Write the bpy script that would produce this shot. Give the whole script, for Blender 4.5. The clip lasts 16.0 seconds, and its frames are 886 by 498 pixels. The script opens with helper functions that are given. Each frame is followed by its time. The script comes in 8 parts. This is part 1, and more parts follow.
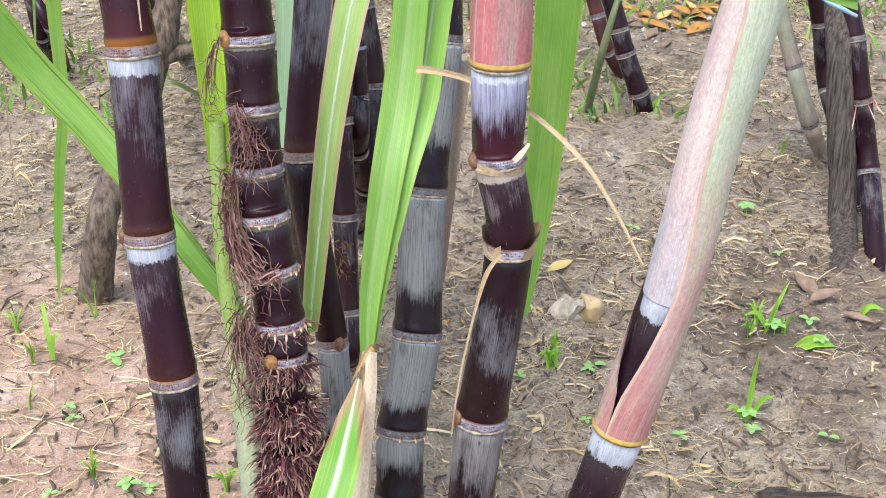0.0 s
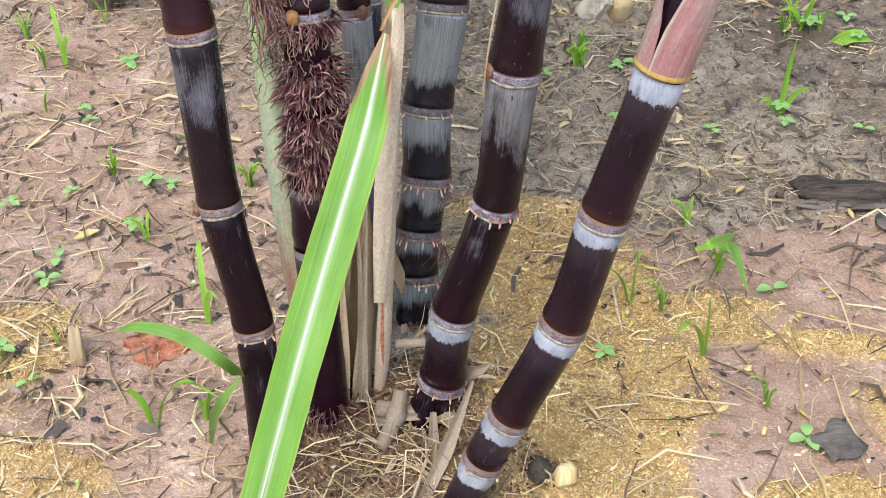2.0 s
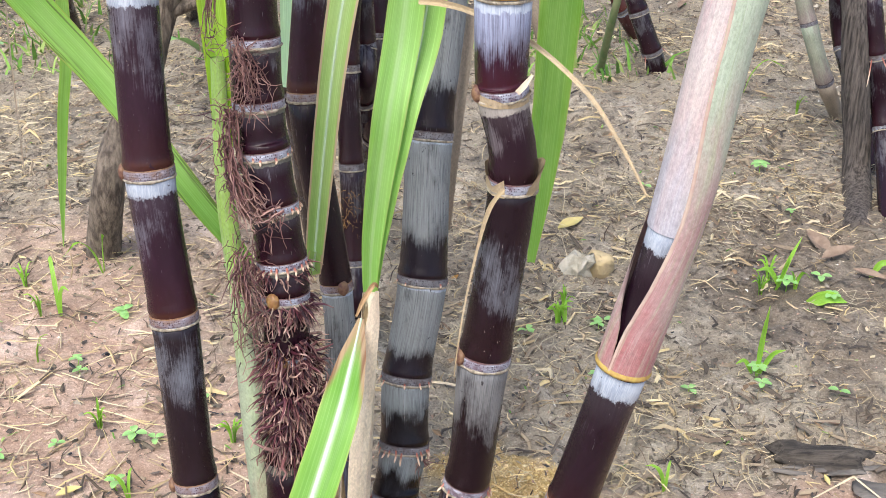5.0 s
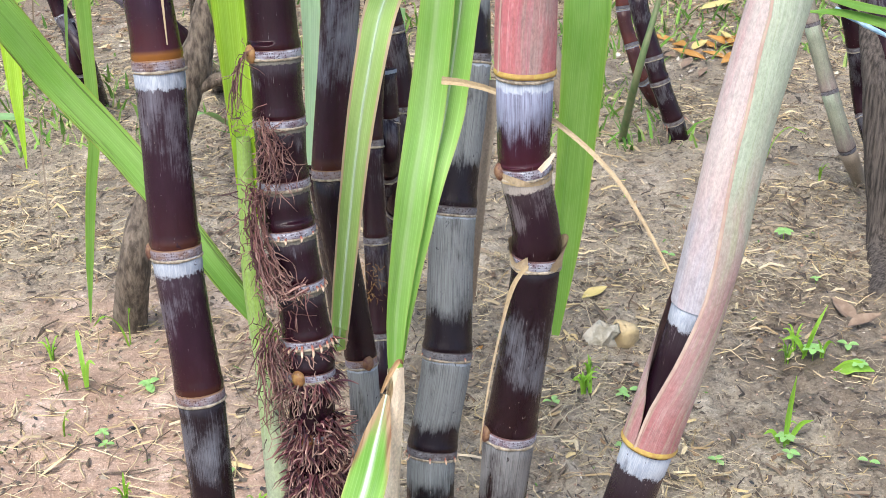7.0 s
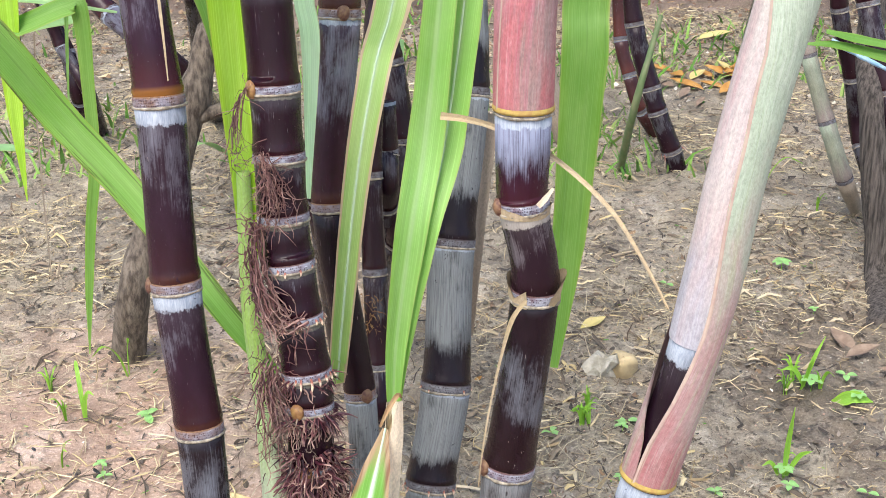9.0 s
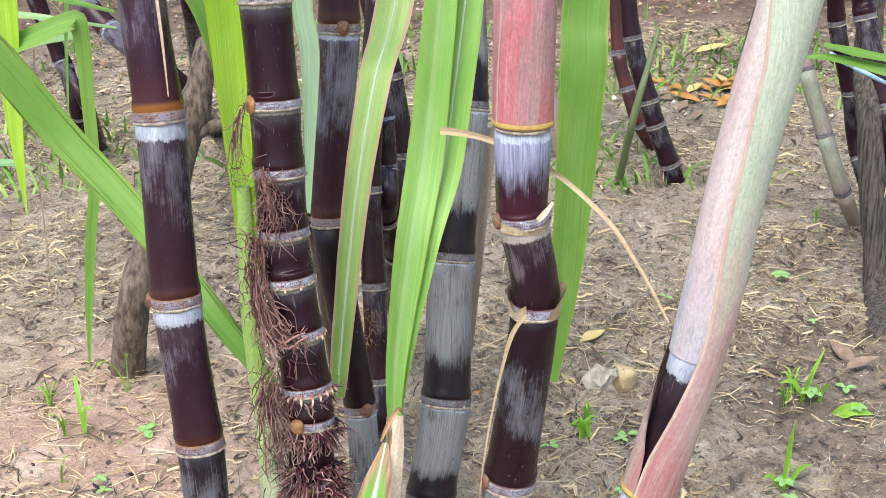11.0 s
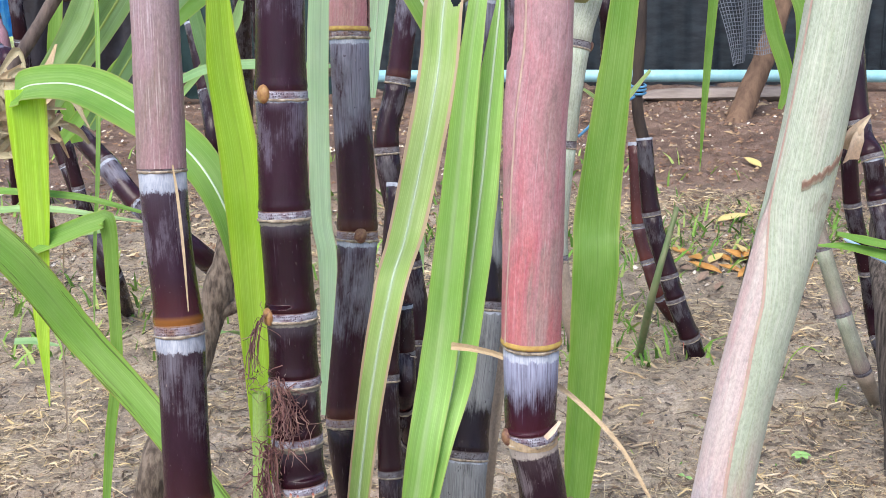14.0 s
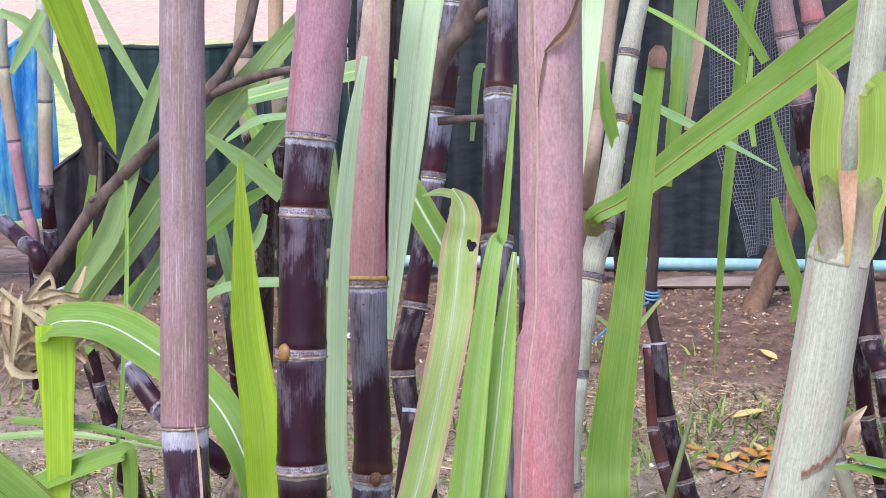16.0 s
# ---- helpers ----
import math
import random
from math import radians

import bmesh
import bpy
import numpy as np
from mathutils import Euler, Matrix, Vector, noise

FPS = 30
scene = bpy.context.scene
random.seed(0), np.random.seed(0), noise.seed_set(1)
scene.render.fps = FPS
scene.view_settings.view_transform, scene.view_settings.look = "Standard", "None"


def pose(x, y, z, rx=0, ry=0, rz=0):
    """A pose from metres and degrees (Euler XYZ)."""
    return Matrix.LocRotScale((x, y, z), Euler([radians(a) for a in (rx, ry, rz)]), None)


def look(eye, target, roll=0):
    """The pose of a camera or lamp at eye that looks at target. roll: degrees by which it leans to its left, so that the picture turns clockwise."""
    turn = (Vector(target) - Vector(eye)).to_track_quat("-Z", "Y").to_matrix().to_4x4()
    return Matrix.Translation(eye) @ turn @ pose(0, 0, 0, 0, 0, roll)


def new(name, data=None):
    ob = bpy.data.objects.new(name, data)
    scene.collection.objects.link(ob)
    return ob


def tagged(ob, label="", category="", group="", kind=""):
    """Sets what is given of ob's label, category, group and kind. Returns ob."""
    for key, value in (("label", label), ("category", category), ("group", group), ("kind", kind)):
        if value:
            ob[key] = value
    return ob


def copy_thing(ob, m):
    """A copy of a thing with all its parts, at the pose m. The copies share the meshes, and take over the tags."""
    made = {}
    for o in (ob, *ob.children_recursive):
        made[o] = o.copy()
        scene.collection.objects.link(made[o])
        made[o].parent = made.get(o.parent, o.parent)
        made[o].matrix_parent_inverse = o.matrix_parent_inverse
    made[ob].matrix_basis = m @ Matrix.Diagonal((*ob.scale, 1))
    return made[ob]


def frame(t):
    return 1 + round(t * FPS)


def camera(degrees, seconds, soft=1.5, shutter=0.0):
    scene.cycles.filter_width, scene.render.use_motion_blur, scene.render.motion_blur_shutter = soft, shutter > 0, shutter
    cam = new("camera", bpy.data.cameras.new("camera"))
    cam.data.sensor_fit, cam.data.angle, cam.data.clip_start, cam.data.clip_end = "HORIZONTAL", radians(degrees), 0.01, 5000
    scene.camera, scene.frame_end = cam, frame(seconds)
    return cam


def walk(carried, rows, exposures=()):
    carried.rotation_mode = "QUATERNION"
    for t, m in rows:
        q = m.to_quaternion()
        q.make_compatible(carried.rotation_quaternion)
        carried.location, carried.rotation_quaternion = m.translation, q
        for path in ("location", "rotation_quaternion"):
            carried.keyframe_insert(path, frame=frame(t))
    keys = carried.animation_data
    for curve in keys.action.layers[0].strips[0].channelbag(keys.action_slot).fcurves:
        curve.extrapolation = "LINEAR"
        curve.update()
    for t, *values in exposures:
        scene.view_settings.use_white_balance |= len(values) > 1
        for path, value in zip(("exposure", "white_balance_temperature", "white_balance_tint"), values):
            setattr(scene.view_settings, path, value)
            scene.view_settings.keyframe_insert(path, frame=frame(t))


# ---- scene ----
cam = camera(37.8, 16.0, soft=0.9)
PATH = [
    (0, (0.06, -0.864, 1.023), (0.05, 0.918, 0.117), -0.3),
    (0.5, (0.061, -0.864, 1.012), (0.045, 0.891, 0.052), -0.5),
    (1, (0.052, -0.866, 0.98), (0.029, 0.837, -0.068), -0.8),
    (1.5, (0.048, -0.866, 0.946), (0.019, 0.773, -0.199), -1.1),
    (2, (0.046, -0.87, 0.926), (0.011, 0.716, -0.292), -1.4),
    (2.5, (0.046, -0.871, 0.93), (0.01, 0.7, -0.307), -1.5),
    (3, (0.051, -0.871, 0.941), (0.006, 0.735, -0.25), -1.5),
    (3.5, (0.057, -0.867, 0.962), (0.006, 0.791, -0.155), -1.3),
    (4, (0.063, -0.868, 0.974), (0.014, 0.835, -0.073), -0.9),
    (4.5, (0.068, -0.868, 0.981), (0.03, 0.87, -0.008), -0.5),
    (5, (0.07, -0.866, 0.99), (0.036, 0.899, 0.049), -0.5),
    (5.2, (0.07, -0.866, 0.991), (0.034, 0.907, 0.066), -0.6),
    (7.3, (0.07, -0.867, 1.001), (-0.002, 0.944, 0.156), -1.5),
    (7.5, (0.071, -0.866, 1.0), (-0.001, 0.946, 0.158), -1.5),
    (8, (0.07, -0.867, 1.003), (0.0, 0.949, 0.168), -1.5),
    (8.5, (0.069, -0.867, 1.006), (-0.001, 0.954, 0.181), -1.5),
    (9, (0.07, -0.868, 1.008), (0.002, 0.958, 0.195), -1.4),
    (9.5, (0.068, -0.869, 1.01), (0.005, 0.962, 0.206), -1.5),
    (12, (0.071, -0.869, 1.009), (-0.002, 0.966, 0.217), -1.7),
    (12.5, (0.08, -0.863, 1.019), (-0.018, 0.977, 0.241), -1.9),
    (13, (0.082, -0.863, 1.029), (-0.013, 1.0, 0.308), -1.7),
    (13.5, (0.083, -0.867, 1.042), (-0.011, 1.02, 0.385), -1.4),
    (14, (0.083, -0.874, 1.068), (-0.022, 1.037, 0.487), -1.3),
    (14.5, (0.088, -0.88, 1.095), (-0.037, 1.053, 0.596), -1.5),
    (15, (0.089, -0.886, 1.118), (-0.05, 1.062, 0.687), -1.3),
    (15.5, (0.09, -0.891, 1.134), (-0.053, 1.068, 0.761), -1.0),
    (16, (0.089, -0.893, 1.15), (-0.043, 1.075, 0.82), -0.8),
]
walk(cam, [(t, look(eye, target, roll)) for t, eye, target, roll in PATH],
     [(0, 0.96, 6500, 10), (1, 0.95, 6500, 10), (2.3, 0.64, 6500, 10), (3.5, 0.80, 6500, 10), (5, 0.92, 6500, 9), (9, 0.95, 6500, 8), (12.5, 0.92, 6500, 9), (14.5, 0.78, 6450, 15), (16, 0.68, 6350, 23)])

# ---- light ----
world = bpy.data.worlds.new("overcast_sky")
scene.world = world
world.use_nodes = True
_wn = world.node_tree
_sky = _wn.nodes.new("ShaderNodeTexSky")
_sky.sky_type = 'NISHITA'
_sky.sun_disc = False
_sky.sun_elevation = radians(58)
_sky.sun_rotation = radians(200)
_sky.air_density, _sky.dust_density, _sky.ozone_density = 1.0, 3.0, 1.0
_wn.links.new(_sky.outputs[0], _wn.nodes["Background"].inputs[0])
_wn.nodes["Background"].inputs[1].default_value = 0.165
_sun = new("sun", bpy.data.lights.new("sun", 'SUN'))
_sun.data.energy, _sun.data.angle, _sun.data.color = 1.5, radians(30), (1.0, 0.97, 0.94)
_sun.matrix_world = look((-1.0, -2.2, 4.0), (0, 0, 0))


# ---- material tools ----
class Nodes:
    def __init__(self, name):
        self.mat = bpy.data.materials.new(name)
        self.mat.use_nodes = True
        self.nt = self.mat.node_tree
        self.bsdf = self.nt.nodes["Principled BSDF"]
        self.out = self.nt.nodes["Material Output"]

    def put(self, sock, v):
        if hasattr(v, "is_linked"):
            self.nt.links.new(v, sock)
        else:
            if isinstance(v, tuple) and len(v) == 3 and sock.type == 'RGBA':
                v = (*v, 1)
            sock.default_value = v

    def node(self, kind, out=0, props=None, **ins):
        n = self.nt.nodes.new(kind)
        props = props or {}
        if "operation" in props:
            n.operation = props["operation"]
        if "use_clamp" in props:
            n.use_clamp = props["use_clamp"]
        if "feature" in props:
            n.feature = props["feature"]
        if "interpolation_type" in props:
            n.interpolation_type, n.clamp = props["interpolation_type"], True
        if "attribute_name" in props:
            n.attribute_name = props["attribute_name"]
        if "uv_map" in props:
            n.uv_map = props["uv_map"]
        for k, v in ins.items():
            self.put(n.inputs[int(k[1:])] if k[0] == "i" and k[1:].isdigit() else n.inputs[k.replace("_", " ")], v)
        return n.outputs[out]

    def uv(self, layer="UVMap"):
        return self.node("ShaderNodeUVMap", props={"uv_map": layer})

    def obj(self):
        return self.node("ShaderNodeTexCoord", 3)

    def sep(self, v):
        n = self.nt.nodes.new("ShaderNodeSeparateXYZ")
        self.put(n.inputs[0], v)
        return n.outputs[0], n.outputs[1], n.outputs[2]

    def scale(self, v, s):
        return self.node("ShaderNodeVectorMath", props={"operation": 'MULTIPLY'}, i0=v, i1=s)

    def add(self, v, s):
        return self.node("ShaderNodeVectorMath", props={"operation": 'ADD'}, i0=v, i1=s)

    def math(self, op, a, b=0.0, c=0.0, clamp=False):
        return self.node("ShaderNodeMath", props={"operation": op, "use_clamp": clamp}, i0=a, i1=b, i2=c)

    def noise(self, vec, scale, detail=4.0, rough=0.55, dist=0.0, out=0):
        return self.node("ShaderNodeTexNoise", out, Vector=vec, Scale=scale, Detail=detail, Roughness=rough, Distortion=dist)

    def voronoi(self, vec, scale, out=0, feature='F1'):
        return self.node("ShaderNodeTexVoronoi", out, {"feature": feature}, Vector=vec, Scale=scale)

    def step(self, v, lo, hi, a=0.0, b=1.0):
        return self.node("ShaderNodeMapRange", props={"interpolation_type": 'SMOOTHSTEP', "clamp": True}, Value=v, From_Min=lo, From_Max=hi, To_Min=a, To_Max=b)

    def mix(self, f, a, b, mode='MIX'):
        n = self.nt.nodes.new("ShaderNodeMix")
        n.data_type, n.blend_type = 'RGBA', mode
        self.put(n.inputs[0], f), self.put(n.inputs[6], a), self.put(n.inputs[7], b)
        return n.outputs[2]

    def rand(self):
        return self.node("ShaderNodeObjectInfo", 5)

    def island(self):
        return self.node("ShaderNodeNewGeometry", 8)

    def hsv(self, c, h=0.5, s=1.0, v=1.0):
        return self.node("ShaderNodeHueSaturation", Hue=h, Saturation=s, Value=v, Color=c)

    def bump(self, h, strength, dist=0.002):
        return self.node("ShaderNodeBump", Height=h, Strength=strength, Distance=dist)

    def done(self, color, rough=0.6, normal=None, spec=0.5, **more):
        self.put(self.bsdf.inputs["Base Color"], color)
        self.put(self.bsdf.inputs["Roughness"], rough)
        self.put(self.bsdf.inputs["Specular IOR Level"], spec)
        if normal is not None:
            self.put(self.bsdf.inputs["Normal"], normal)
        for k, v in more.items():
            self.put(self.bsdf.inputs[k.replace("_", " ")], v)
        return self.mat


def mat_cane(name, bloom=0.5, wax=0.012, base=(0.012, 0.0045, 0.009), warm=(0.026, 0.0055, 0.009), bloom_col=(0.25, 0.27, 0.33), amber=0.0, low=0.5, rise=0.68, fade=(1.2, 1.4), wax_col=((0.25, 0.29, 0.36), (0.44, 0.48, 0.54))):
    """Purple-black cane skin with a waxy bloom rubbed off in streaks and patches; wax: depth of the white band under the node above; amber: the growth ring above the node below."""
    m = Nodes(name)
    u, v, _ = m.sep(m.uv())
    mu, mv, _ = m.sep(m.uv("metric"))
    rnd = m.rand()
    off = m.node("ShaderNodeCombineXYZ", i0=m.math('MULTIPLY', rnd, 37.0), i1=m.math('MULTIPLY', rnd, 91.0), i2=rnd)
    met = m.add(m.uv("metric"), off)
    streak = m.noise(m.scale(met, (480.0, 12.0, 1.0)), 1.0, 8, 0.8)
    hair = m.noise(m.scale(met, (1700.0, 24.0, 1.0)), 1.0, 4, 0.7)
    patch = m.noise(m.scale(met, (62.0, 24.0, 1.0)), 1.0, 5, 0.65)
    cloud = m.noise(m.add(m.scale(met, (30.0, 15.0, 1.0)), (3.0, 8.0, 0.0)), 1.0, 4, 0.6, 0.4)
    fine = m.noise(m.scale(met, (1500.0, 130.0, 1.0)), 1.0, 3, 0.6)
    nick = m.noise(m.add(m.scale(met, (170.0, 120.0, 1.0)), (1.0, 6.0, 0.0)), 1.0, 6, 0.7)
    high = m.math('MULTIPLY', m.step(v, 0.10, rise), m.step(v, fade[0], fade[1], 1.0, 0.0))
    cover = m.math('ADD', m.math('MULTIPLY', patch, 0.85), m.math('MULTIPLY', streak, 0.60))
    cover = m.math('ADD', cover, m.math('MULTIPLY', hair, 0.25))
    cover = m.math('ADD', cover, m.math('MULTIPLY', m.math('SUBTRACT', cloud, 0.5), 0.9))
    cover = m.math('ADD', cover, m.math('MULTIPLY', high, low))
    b = m.step(cover, 1.50 - 0.62 * bloom, 1.86 - 0.5 * bloom)
    rubbed = m.math('MULTIPLY', m.step(m.noise(m.add(m.scale(met, (520.0, 9.0, 1.0)), (7.0, 2.0, 0.0)), 1.0, 6, 0.75), 0.55, 0.66, 1.0, 0.45), m.step(hair, 0.34, 0.5, 0.76, 1.0))
    b = m.math('MULTIPLY', m.math('MULTIPLY', b, 0.3 + 0.7 * bloom), rubbed)
    edge = m.math('ADD', mv, m.math('MULTIPLY', m.math('SUBTRACT', m.math('ADD', m.math('MULTIPLY', streak, 0.35), m.math('MULTIPLY', nick, 0.9)), 0.62), wax * 1.0))
    band = m.math('MULTIPLY', m.step(edge, wax * 1.06, wax * 0.90), m.step(cloud, 0.30, 0.42, 0.55, 1.0))
    soft = m.step(edge, wax * 2.6, wax * 0.9, 0, 0.10)
    skin = m.mix(m.step(v, 0.45, 0.0), base, warm)
    skin = m.mix(m.step(patch, 0.4, 0.75, 0, 0.6), skin, m.hsv(base, 0.5, 0.95, 1.7))
    skin = m.mix(m.step(hair, 0.57, 0.75, 0, 0.22), skin, (0.036, 0.019, 0.030))
    if amber:
        skin = m.mix(m.step(m.math('ADD', v, m.math('MULTIPLY', streak, 0.04)), 0.36, 0.12, 0, min(1.0, amber * 1.8)), skin, (0.06, 0.010, 0.012))
        skin = m.mix(m.step(v, 0.10, 0.06, 0, min(1.0, amber * 2.4)), skin, (0.30, 0.125, 0.022))
    col = m.mix(m.math('MAXIMUM', b, soft), skin, m.mix(m.step(hair, 0.35, 0.7), bloom_col, m.hsv(bloom_col, 0.5, 0.9, 1.45)))
    col = m.mix(m.math('MULTIPLY', band, 0.86), col, m.mix(m.step(m.math('ADD', m.math('MULTIPLY', patch, 0.5), m.math('MULTIPLY', fine, 0.5)), 0.38, 0.62), wax_col[0], wax_col[1]))
    bare = m.step(m.noise(m.scale(met, (130.0, 110.0, 1.0)), 1.0, 4, 0.7, 0.5), 0.65, 0.69)
    col = m.mix(m.math('MULTIPLY', bare, 0.85), col, m.hsv(base, 0.5, 0.9, 1.2))
    scratch = m.step(m.noise(m.scale(met, (300.0, 55.0, 1.0)), 1.0, 3, 0.6, 2.2), 0.715, 0.75)
    col = m.mix(m.math('MULTIPLY', scratch, 0.6), col, (0.40, 0.34, 0.30))
    flecks = m.step(m.noise(m.add(m.scale(met, (900.0, 75.0, 1.0)), (5.0, 3.0, 0.0)), 1.0, 3, 0.6), 0.69, 0.75)
    col = m.mix(m.math('MULTIPLY', flecks, 0.30), col, (0.34, 0.31, 0.34))
    pores = m.step(m.voronoi(met, 300.0), 0.10, 0.05)
    pores = m.math('MULTIPLY', pores, m.step(m.noise(met, 60.0, 2), 0.56, 0.66))
    col = m.mix(m.math('MULTIPLY', pores, 0.5), col, (0.45, 0.41, 0.42))
    whole = m.math('MAXIMUM', b, band)
    rough = m.math('ADD', m.step(whole, 0.0, 0.7, 0.15, 0.58), m.math('MULTIPLY', patch, 0.14))
    h = m.math('ADD', fine, m.math('MULTIPLY', streak, 1.5))
    return m.done(col, rough, m.bump(h, 0.35, 0.0007), 0.26)


def mat_ring(name, pale=(0.27, 0.28, 0.35), dot=(0.03, 0.010, 0.025), tint=(0.17, 0.12, 0.15), top=(0.10, 0.035, 0.025)):
    """Root band of a node: waxy skin with close rows of small dark root eyes, rubbed dark in places."""
    m = Nodes(name)
    met = m.uv("metric")
    u, v, _ = m.sep(m.uv())
    off = m.node("ShaderNodeCombineXYZ", i0=m.math('MULTIPLY', m.rand(), 7.0), i1=0.0, i2=0.0)
    at = m.add(met, off)
    d = m.node("ShaderNodeTexVoronoi", 0, Vector=m.scale(at, (1.0, 0.85, 1.0)), Scale=560.0, Randomness=0.45)
    n = m.noise(at, 110.0, 5, 0.65)
    worn = m.noise(m.scale(at, (90.0, 240.0, 1.0)), 1.0, 5, 0.7, 0.5)
    col = m.mix(m.step(n, 0.38, 0.68), pale, tint)
    col = m.mix(m.step(worn, 0.54, 0.68, 0, 0.7), col, m.hsv(dot, 0.5, 0.9, 2.2))
    col = m.mix(m.step(worn, 0.44, 0.34, 0, 0.6), col, m.hsv(pale, 0.5, 0.7, 1.8))
    col = m.mix(m.step(d, 0.36, 0.24, 0, 0.85), col, dot)
    col = m.mix(m.step(v, 0.80, 0.95, 0, 0.85), col, top)
    return m.done(col, 0.6, m.bump(m.math('ADD', m.step(d, 0.5, 0.2), worn), 0.6, 0.0012), 0.3)


def mat_root(name, cols, tip, rough=0.5):
    """Aerial roots: one colour a root, paler towards the tip."""
    m = Nodes(name)
    u, v, _ = m.sep(m.uv())
    r = m.nt.nodes.new("ShaderNodeValToRGB")
    r.color_ramp.interpolation = 'CONSTANT'
    els = r.color_ramp.elements
    while len(els) < len(cols):
        els.new(0.5)
    for i, c in enumerate(cols):
        els[i].position, els[i].color = i / len(cols), (*c, 1)
    pick = m.math('FRACT', m.math('ADD', m.island(), m.rand()))
    m.put(r.inputs[0], pick)
    n = m.noise(m.obj(), 700.0, 3, 0.6)
    k = m.math('MULTIPLY', m.step(v, 0.55, 0.98), m.math('FRACT', m.math('MULTIPLY', pick, 13.7)))
    col = m.hsv(m.mix(k, r.outputs[0], tip), 0.5, 1.0, m.math('ADD', 0.6, m.math('MULTIPLY', n, 0.8)))
    return m.done(col, rough, m.bump(n, 0.3, 0.0006), 0.35)


def mat_fibre(name, low, mid, high, streak_col, spots=(0.05, 0.03, 0.02), spot_amount=0.3, rough=0.55, waxy=0.0, turn=(0.0, 0.45, 0.5, 1.0), blotch=None, blotch_amount=0.6, rib_amount=0.4, vein=None, mottle=0.45, frost=0.0):
    """Leaf sheath or dry husk: fine ribs along its length, three colours from base to top."""
    m = Nodes(name)
    met = m.uv("metric")
    u, v, _ = m.sep(m.uv())
    wob = m.noise(m.scale(met, (30.0, 9.0, 1.0)), 1.0, 4, 0.6)
    vv = m.math('ADD', v, m.math('MULTIPLY', m.math('SUBTRACT', wob, 0.5), 0.7))
    col = m.mix(m.step(vv, turn[0], turn[1]), low, mid)
    col = m.mix(m.step(vv, turn[2], turn[3]), col, high)
    if blotch:
        bl = m.noise(m.scale(met, (34.0, 7.0, 1.0)), 1.0, 5, 0.65, 0.6)
        col = m.mix(m.step(bl, 0.46, 0.66, 0, blotch_amount), col, blotch)
    mo = m.noise(m.scale(met, (120.0, 50.0, 1.0)), 1.0, 6, 0.7, 0.4)
    col = m.mix(m.step(mo, 0.50, 0.66, 0, mottle), col, m.hsv(col, 0.5, 0.9, 0.62))
    col = m.mix(m.step(mo, 0.46, 0.28, 0, mottle), col, m.hsv(col, 0.5, 0.7, 1.3))
    if vein:
        ve = m.noise(m.add(m.scale(met, (85.0, 3.2, 1.0)), (4.0, 1.0, 0.0)), 1.0, 5, 0.7)
        col = m.mix(m.step(ve, 0.52, 0.70, 0, 0.75), col, vein)
    rib = m.noise(m.scale(met, (1500.0, 9.0, 1.0)), 1.0, 4, 0.7)
    wide = m.noise(m.scale(met, (150.0, 5.0, 1.0)), 1.0, 4, 0.6)
    col = m.mix(m.step(rib, 0.45, 0.75, 0, rib_amount), col, streak_col)
    col = m.mix(m.step(wide, 0.48, 0.75, 0, rib_amount), col, m.mix(0.5, streak_col, high))
    dusty = m.noise(m.scale(met, (1.0, 0.45, 1.0)), 520.0, 6, 0.75)
    col = m.hsv(col, 0.5, 1.0, m.step(dusty, 0.3, 0.7, 0.80, 1.18))
    sp = m.step(m.noise(m.scale(met, (220.0, 60.0, 1.0)), 1.0, 5, 0.7), 0.66, 0.76)
    col = m.mix(m.math('MULTIPLY', sp, spot_amount), col, spots)
    wx = m.step(m.noise(m.scale(met, (800.0, 14.0, 1.0)), 1.0, 3, 0.7), 0.55, 0.7)
    col = m.mix(m.math('MULTIPLY', wx, waxy), col, (0.8, 0.78, 0.76))
    if frost:
        fr = m.noise(m.scale(met, (1100.0, 20.0, 1.0)), 1.0, 5, 0.7)
        fp = m.noise(m.scale(met, (50.0, 16.0, 1.0)), 1.0, 4, 0.6)
        fr = m.math('MULTIPLY', m.step(fr, 0.46, 0.62), m.step(m.math('ADD', v, m.math('MULTIPLY', fp, 0.5)), 0.55, 0.95))
        col = m.mix(m.math('MULTIPLY', fr, frost), col, (0.66, 0.69, 0.64))
        dirt = m.step(m.noise(m.scale(met, (26.0, 20.0, 1.0)), 1.0, 5, 0.7, 0.8), 0.60, 0.72, 0, 0.65)
        col = m.mix(dirt, col, (0.22, 0.19, 0.15))
    return m.done(col, rough, m.bump(m.math('ADD', rib, m.math('MULTIPLY', wide, 0.6)), 0.5, 0.0008), 0.35)


